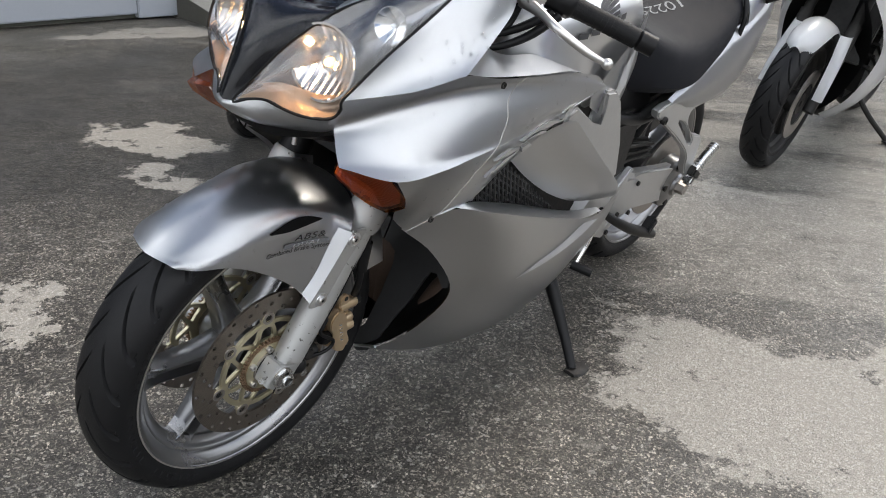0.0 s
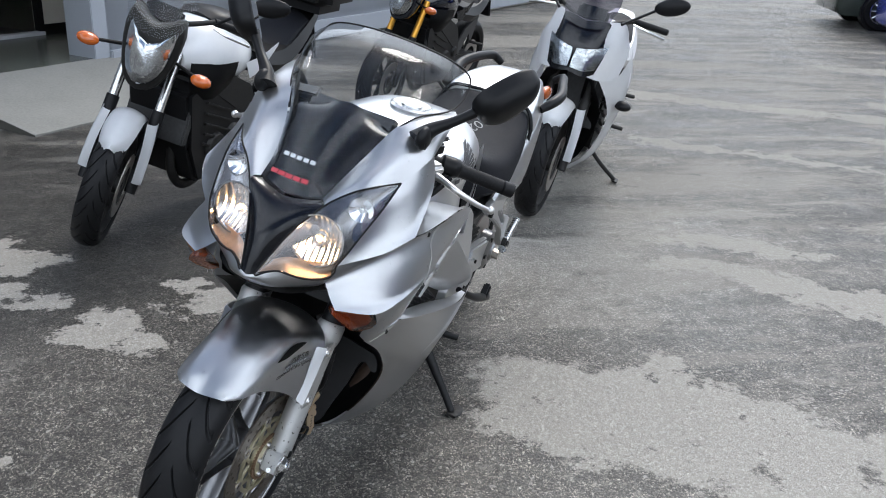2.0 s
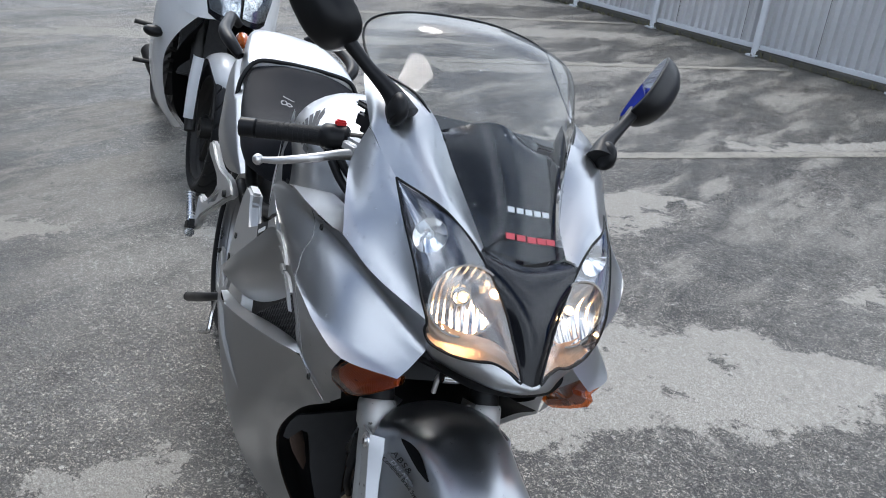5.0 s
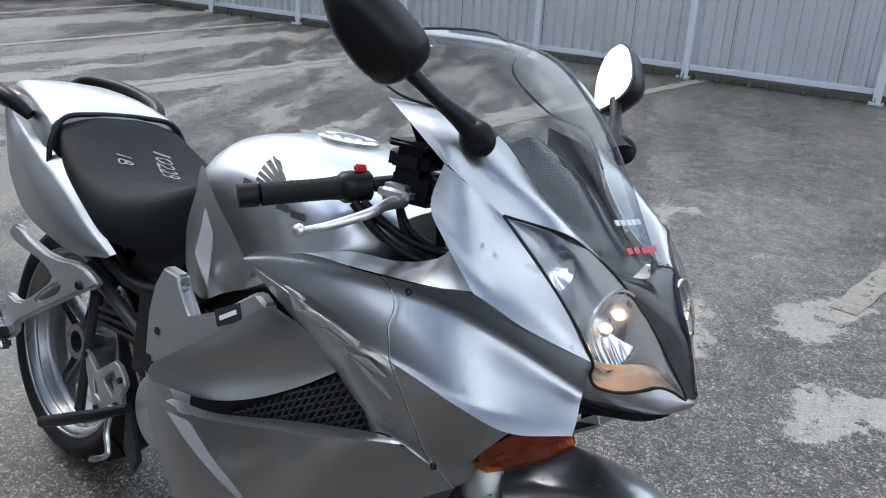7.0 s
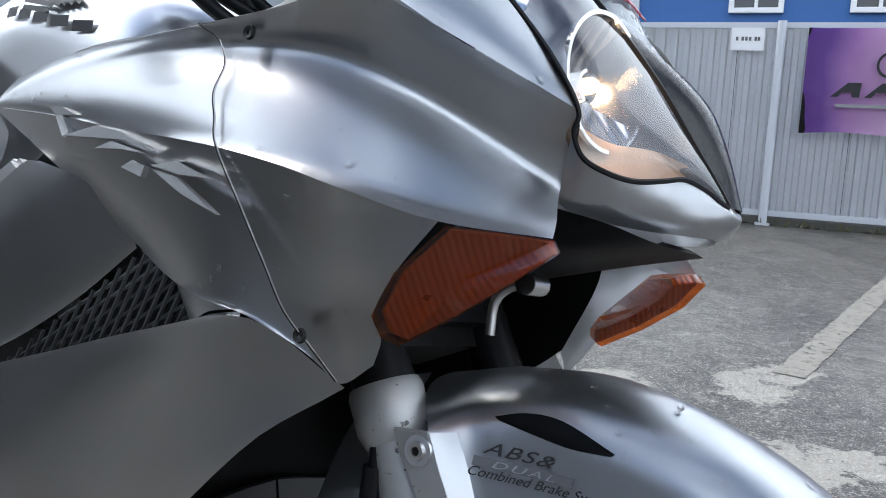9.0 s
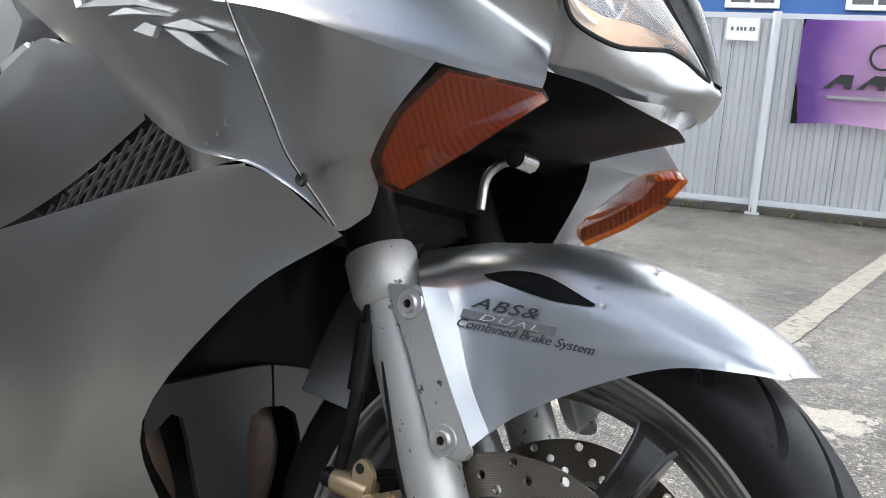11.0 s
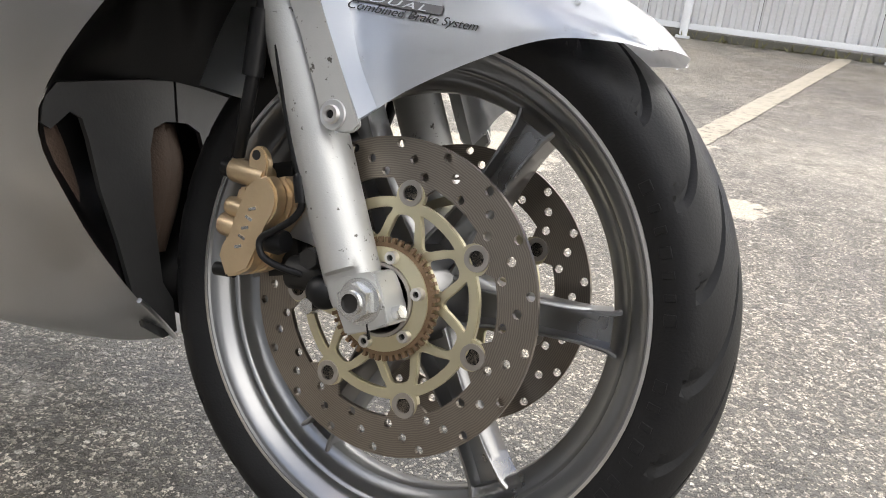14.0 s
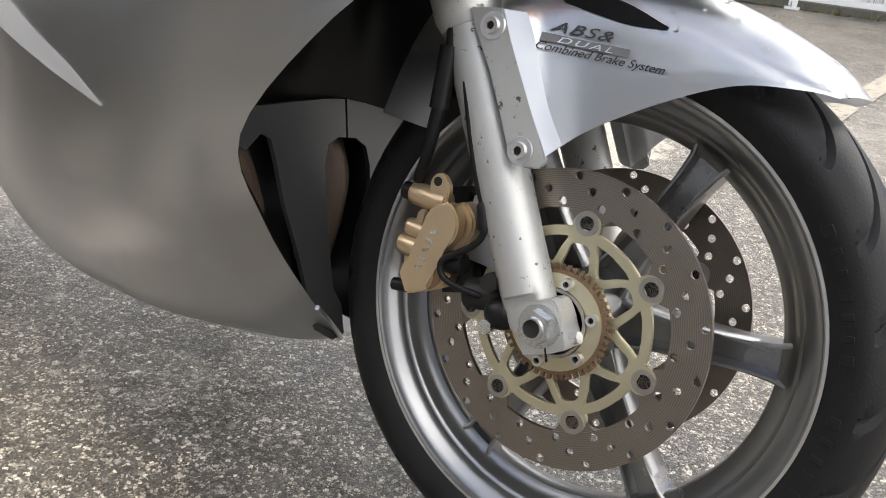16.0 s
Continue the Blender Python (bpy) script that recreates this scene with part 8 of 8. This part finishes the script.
        part("lever", tube([(-0.30, s * 0.20, 1.02), (-0.29, s * 0.27, 1.01), (-0.36, s * 0.36, 0.985)], 0.0065, 8), BRIGHT, bar)
        mh = V(-0.30, s * 0.40, 1.20) if not faired else V(-0.22, s * 0.36, 1.16)
        mr = part("mirror", tube([V(-0.33, s * 0.20, 1.03) if not faired else V(-0.13, s * 0.16, 1.03), (V(-0.33, s * 0.20, 1.03) + mh) / 2 + V(0, 0, 0.02), mh - V(0, s * 0.05, 0.02)], 0.007, 8), BLACKP, ob)
        part("mirror_shell", ball(mh, (0.022, 0.085, 0.042), m=Matrix.Rotation(radians(s * 20), 4, "X")), BLACKP, mr)
        part("indicator", ball((-0.06 if not faired else -0.28, s * (0.235 if not faired else 0.275), 0.86 if not faired else 0.62), (0.04, 0.045, 0.026)), extras.get("blinker", BLACKP), ob)
        part("indicator_stalk", rod((-0.16, s * 0.10, 0.86), (-0.08, s * 0.21, 0.86), 0.008, n=8), BLACKP, ob) if not faired else None
        part("footpeg", tube([(-0.86, s * 0.15, 0.36), (-0.88, s * 0.27, 0.355)], 0.012, 8, smooth=False), DARKM, ob)
        part("pillion_peg", tube([(-1.12, s * 0.15, 0.50), (-1.15, s * 0.26, 0.50)], 0.012, 8, smooth=False), DARKM, ob)
        part("hanger", prism([(-0.82, 0.44), (-0.98, 0.62), (-1.22, 0.72), (-1.20, 0.66), (-1.16, 0.52), (-1.12, 0.47), (-1.08, 0.58), (-0.95, 0.42), (-0.84, 0.34)], 0.135, 0.15, bevel=0.004, s=s), STAYM, ob)
        if faired:
            part("upper_cowl", surf([[(0.09, 0.0, 0.80), (0.03, 0.0, 0.93), (-0.05, 0.0, 1.02)], [(0.06, 0.07, 0.78), (0.0, 0.09, 0.93), (-0.09, 0.10, 1.03)], [(-0.02, 0.15, 0.76), (-0.08, 0.17, 0.92), (-0.18, 0.17, 1.03)], [(-0.16, 0.215, 0.76), (-0.22, 0.225, 0.88), (-0.30, 0.19, 0.98)]], s, 4, 5, 0.004), body, ob)
            part("side_cowl", surf([[(-0.02, 0.14, 0.77), (-0.16, 0.215, 0.78), (-0.32, 0.235, 0.86), (-0.42, 0.22, 0.90)], [(-0.16, 0.20, 0.64), (-0.26, 0.25, 0.68), (-0.40, 0.265, 0.74), (-0.55, 0.24, 0.76)], [(-0.27, 0.215, 0.50), (-0.36, 0.245, 0.52), (-0.48, 0.25, 0.55), (-0.66, 0.235, 0.55)], [(-0.33, 0.16, 0.30), (-0.42, 0.19, 0.29), (-0.55, 0.20, 0.31), (-0.78, 0.20, 0.36)], [(-0.36, 0.07, 0.19), (-0.45, 0.09, 0.16), (-0.58, 0.11, 0.17), (-0.86, 0.13, 0.24)]], s, 4, 4, 0.004), body, ob)
            part("inner_cowl", surf([[(-0.03, 0.12, 0.75), (-0.14, 0.17, 0.62), (-0.22, 0.18, 0.50), (-0.27, 0.13, 0.30), (-0.29, 0.04, 0.19)], [(-0.28, 0.05, 0.75), (-0.28, 0.05, 0.62), (-0.30, 0.05, 0.50), (-0.32, 0.05, 0.30), (-0.33, 0.02, 0.22)]], s, 3, 2, 0.004), BLACKP, ob)
            part("lamp_surround", surf([[(0.096, 0.0, 0.79), (0.045, 0.0, 0.92), (-0.04, 0.0, 1.015)], [(0.070, 0.075, 0.775), (0.016, 0.090, 0.92), (-0.075, 0.095, 1.03)], [(0.020, 0.118, 0.790), (-0.035, 0.140, 0.90), (-0.115, 0.135, 1.005)]], s, 4, 5, 0.010), BLACKG, ob, "gloss black lamp surround")
            part("headlamp", surf([[(0.100, 0.006, 0.81), (0.082, 0.006, 0.855), (0.060, 0.010, 0.895)], [(0.075, 0.07, 0.80), (0.055, 0.075, 0.86), (0.030, 0.080, 0.905)], [(0.028, 0.115, 0.81), (-0.005, 0.135, 0.875), (-0.040, 0.146, 0.925)]], s, 4, 5, 0.014), LAMPC, ob, "clear headlamp with chrome reflector")
        else:
            part("shroud", surf([[(-0.26, 0.15, 0.84), (-0.40, 0.205, 0.83), (-0.56, 0.205, 0.82)], [(-0.24, 0.16, 0.76), (-0.36, 0.215, 0.75), (-0.54, 0.205, 0.76)], [(-0.30, 0.14, 0.66), (-0.42, 0.18, 0.66), (-0.56, 0.17, 0.70)]], s, 4, 4, 0.006), extras.get("shroud", BLACKP), ob)
    if not faired:
        MASK = [(0.0, 1.02), (0.055, 1.035), (0.100, 1.06), (0.120, 0.98), (0.106, 0.86), (0.070, 0.76), (0.0, 0.735)]
        LAMP = [(0.0, 0.955), (0.045, 0.975), (0.088, 1.020), (0.098, 0.96), (0.084, 0.85), (0.052, 0.785), (0.0, 0.765)]

        def both(o, x, k, zc):
            o = o + [(-y, z) for y, z in o[1:-1][::-1]]
            return [(x - 0.6 * abs(y * k), y * k, zc + (z - zc) * k) for y, z in o]
        hl = part("headlamp_shell", hull_loft([both(MASK, -0.20, 0.75, 0.9), both(MASK, -0.09, 1.0, 0.9), both(MASK, -0.03, 1.0, 0.9), both(MASK, -0.015, 0.93, 0.9)], 2, steps=3), extras.get("mask", BLACKP), ob)
        part("headlamp", hull_loft([both(LAMP, -0.03, 1.0, 0.88), both(LAMP, 0.005, 0.93, 0.88), both(LAMP, 0.025, 0.60, 0.88)], 2, steps=3), LAMPC, hl, "clear headlamp with chrome reflector")
        part("tank_cover", hull_loft([ring(-0.50, 0.10, 1.000, 0.92), ring(-0.58, 0.15, 1.020, 0.90), ring(-0.72, 0.15, 0.995, 0.86), ring(-0.84, 0.12, 0.915, 0.80), ring(-0.90, 0.08, 0.86, 0.78)], 2, steps=4), BLACKP, ob)
        for s in (1, -1):
            part("side_panel", surf([[(-0.70, 0.165, 0.78), (-0.85, 0.165, 0.80), (-1.02, 0.155, 0.84)], [(-0.74, 0.172, 0.70), (-0.85, 0.172, 0.73), (-1.00, 0.160, 0.82)]], s, 4, 3, 0.008), body, ob)
        part("belly", prism([(-0.25, 0.70), (-0.29, 0.42), (-0.38, 0.24), (-0.75, 0.22), (-0.88, 0.33), (-0.84, 0.60), (-0.60, 0.74), (-0.40, 0.76)], -0.165, 0.165, bevel=0.02), BLACKP, ob)
        for k in range(3):
            part("case_cover", lathe([(0.0, 0.165), (0.075 - 0.015 * k, 0.165), (0.065 - 0.015 * k, 0.185), (0.0, 0.187)], (-0.50 - 0.15 * k, 0, 0.40 + 0.03 * k), 24, closed=False), DARKM, ob)
    if extras.get("screen", True):
        sc_ = part("flyscreen", surf([[(-0.02, 0.10, 1.00), (0.0, 0.0, 0.985), (-0.02, -0.10, 1.00)], [(-0.10, 0.135, 1.12), (-0.07, 0.0, 1.125), (-0.10, -0.135, 1.12)], [(-0.20, 0.10, 1.235), (-0.17, 0.0, 1.255), (-0.20, -0.10, 1.235)]], 1, 5, 5, 0.0), extras.get("glass", SCREEN), ob, "smoked flyscreen", angle=80)
        sc_.visible_shadow = False
        part("dash", box((-0.22, 0, 1.02), (0.06, 0.16, 0.09), Matrix.Rotation(radians(-35), 4, "Y"), bevel=0.015), BLACKP, ob)
    st_ = part("side_stand", tube([(-0.66, 0.13, 0.26), (-0.70, 0.22, 0.17), (-0.75, 0.325, 0.085)], 0.012, 8), DARKM, ob)
    part("stand_foot", box((-0.765, 0.33, 0.078), (0.07, 0.035, 0.008)), DARKM, st_)
    turn = extras.get("steer", 0)
    if turn:
        axis, piv = V(-0.43, 0, 0.90).normalized(), V(-0.20, 0, 0.87)
        S = Matrix.Translation(piv) @ Matrix.Rotation(radians(turn), 4, axis) @ Matrix.Translation(-piv)
        for o in ob.children:
            if o.name.split(".")[0] in ("front_wheel", "fork_leg", "front_mudguard", "handlebar", "mirror", "headlamp_shell", "indicator", "indicator_stalk", "flyscreen", "dash"):
                o.matrix_basis = S @ o.matrix_basis
    if extras.get("case"):
        cs = part("top_case", box((-1.55, 0, 1.08), (0.40, 0.46, 0.28), bevel=0.07, seg=3), BLACKP, ob, "black plastic top case")
        part("case_band", box((-1.55, 0, 1.10), (0.405, 0.465, 0.02), bevel=0.008), DARKM, cs)
    return ob


parked_bike((1.08, 3.57), (-0.524, -0.851), 11, "white faired sport motorcycle parked on its side stand", WHITEP, True, {"tank": WHITEP, "guard": WHITEP, "arm": DARKM, "glass": TINT})
parked_bike((-0.965, 3.335), (-0.522, -0.856), 11, "white naked motorcycle with black top case on its side stand", WHITEP, False, {"fork": BRIGHT, "guard": WHITEP, "case": True, "blinker": AMBERP, "arm": DARKM, "tank": WHITEP, "mask": DARKM, "steer": 26})
parked_bike((0.57, 5.68), (-0.61, -0.79), 11, "black motorcycle with gold fork legs on its side stand", BLACKG, False, {"fork": GOLDF, "guard": BLACKP, "tank": BLACKG, "mask": BLACKG, "blinker": AMBERP})


# ---- parked cars ----
def parked_car(mid, fwd, paint, label, L=3.9, wb=2.45, H=1.48, W=1.70, k=1.0, spokes=10):
    f = V(*fwd, 0).normalized()
    l = V(-f.y, f.x, 0)
    m = Matrix.Translation((mid[0], mid[1], 0)) @ Matrix(((f.x, l.x, 0, 0), (f.y, l.y, 0, 0), (0, 0, 1, 0), (0, 0, 0, 1))) @ Matrix.Diagonal((k, k, k, 1))
    ob = thing("car", label, "car", m, "parked cars")
    h = W / 2

    def sec(x, w, zb, zt):
        return [(x, -w * 0.94, zb), (x, -w, zb + 0.22), (x, -w, zt - 0.12), (x, -w * 0.90, zt), (x, 0, zt + 0.02), (x, w * 0.90, zt), (x, w, zt - 0.12), (x, w, zb + 0.22), (x, w * 0.94, zb), (x, 0, zb)]
    body = part("body", hull_loft([sec(-L / 2, h * 0.78, 0.36, 0.80), sec(-L / 2 + 0.1, h * 0.93, 0.22, 0.94), sec(-wb / 2, h, 0.20, 0.97), sec(0, h, 0.18, 0.96), sec(wb / 2, h, 0.20, 0.90), sec(L / 2 - 0.14, h * 0.92, 0.22, 0.78), sec(L / 2, h * 0.74, 0.34, 0.62)], 2, steps=4), paint, ob)
    cab = part("cabin", hull_loft([[(x, -w, z0), (x, -w * 0.9, z1 - 0.06), (x, -w * 0.72, z1), (x, w * 0.72, z1), (x, w * 0.9, z1 - 0.06), (x, w, z0)] for x, w, z0, z1 in ((-L / 2 + 0.12, h * 0.82, 0.92, 0.99), (-L / 2 + 0.5, h * 0.86, 0.94, H - 0.04), (-0.2, h * 0.88, 0.94, H), (0.45, h * 0.86, 0.92, H - 0.06), (1.15, h * 0.84, 0.88, 0.93))], 1, steps=3), CARGLASS, ob)
    part("roof", hull_loft([[(x, -w, z), (x, -w * 0.5, z + 0.03), (x, w * 0.5, z + 0.03), (x, w, z), (x, 0, z - 0.02)] for x, w, z in ((-L / 2 + 0.42, h * 0.70, H - 0.06), (-0.2, h * 0.74, H - 0.005), (0.45, h * 0.70, H - 0.07))], 2, steps=3), paint, ob)
    for s in (1, -1):
        for x in (-wb / 2, wb / 2):
            w_ = part("wheel", lathe([(0.20, s * (h - 0.17)), (0.30, s * (h - 0.17)), (0.31, s * (h - 0.10)), (0.305, s * (h - 0.01)), (0.28, s * (h + 0.012)), (0.20, s * (h + 0.006))], (x, 0, 0.305), 48), RUBBER, ob)
            part("arch", lathe([(0.31, s * (h - 0.20)), (0.345, s * (h - 0.20)), (0.345, s * (h + 0.003)), (0.31, s * (h + 0.003))], (x, 0, 0.31), 48), BLACKP, ob)
            rm = part("rim", lathe([(0.17, s * (h - 0.06)), (0.205, s * (h - 0.06)), (0.205, s * (h + 0.008)), (0.19, s * (h + 0.008))], (x, 0, 0.305), 40), BRIGHT, w_)
            for i in range(spokes):
                a = 2 * math.pi * i / spokes
                part("rim_spoke", rod((x + 0.03 * math.cos(a), s * (h - 0.004), 0.305 + 0.03 * math.sin(a)), (x + 0.195 * math.cos(a), s * (h - 0.004), 0.305 + 0.195 * math.sin(a)), 0.13 / spokes, 0.10 / spokes, 6), BRIGHT, w_)
            part("rim_back", lathe([(0.0, s * (h - 0.05)), (0.18, s * (h - 0.05)), (0.18, s * (h - 0.03)), (0.0, s * (h - 0.03))], (x, 0, 0.305), 24, closed=False), DARKM, w_)
        part("sill", box((0, s * (h - 0.01), 0.25), (wb - 0.75, 0.05, 0.07), bevel=0.015), BLACKP, ob)
        for x in (-0.42, 0.52):
            part("door_seam", tube([(x, s * (h + 0.001), 0.30), (x - 0.02, s * (h + 0.002), 0.6), (x - 0.05, s * (h - 0.001), 0.86)], 0.005, 5), BLACKP, ob)
        for x in (-0.30, -1.05):
            part("door_handle", box((x + 0.62, s * (h + 0.008), 0.80), (0.16, 0.025, 0.03), bevel=0.008), paint, ob)
        part("headlight", ball((L / 2 - 0.16, s * h * 0.72, 0.66), (0.14, 0.14, 0.08)), CARLAMP, ob)
        part("tail_light", ball((-L / 2 + 0.06, s * h * 0.78, 0.80), (0.06, 0.10, 0.13)), REDD, ob)
        part("wing_mirror", ball((0.72, s * (h + 0.10), 0.98), (0.07, 0.10, 0.06)), paint, ob)
    return ob


parked_car((9.76, 9.46), (0.92, -0.39), BLUECAR, "blue hatchback car parked by the fence", L=3.75, wb=2.36, k=0.83, spokes=22)
parked_car((10.5, 11.42), (0.92, -0.39), DARKCAR, "dark green car parked in the yard", k=0.95)
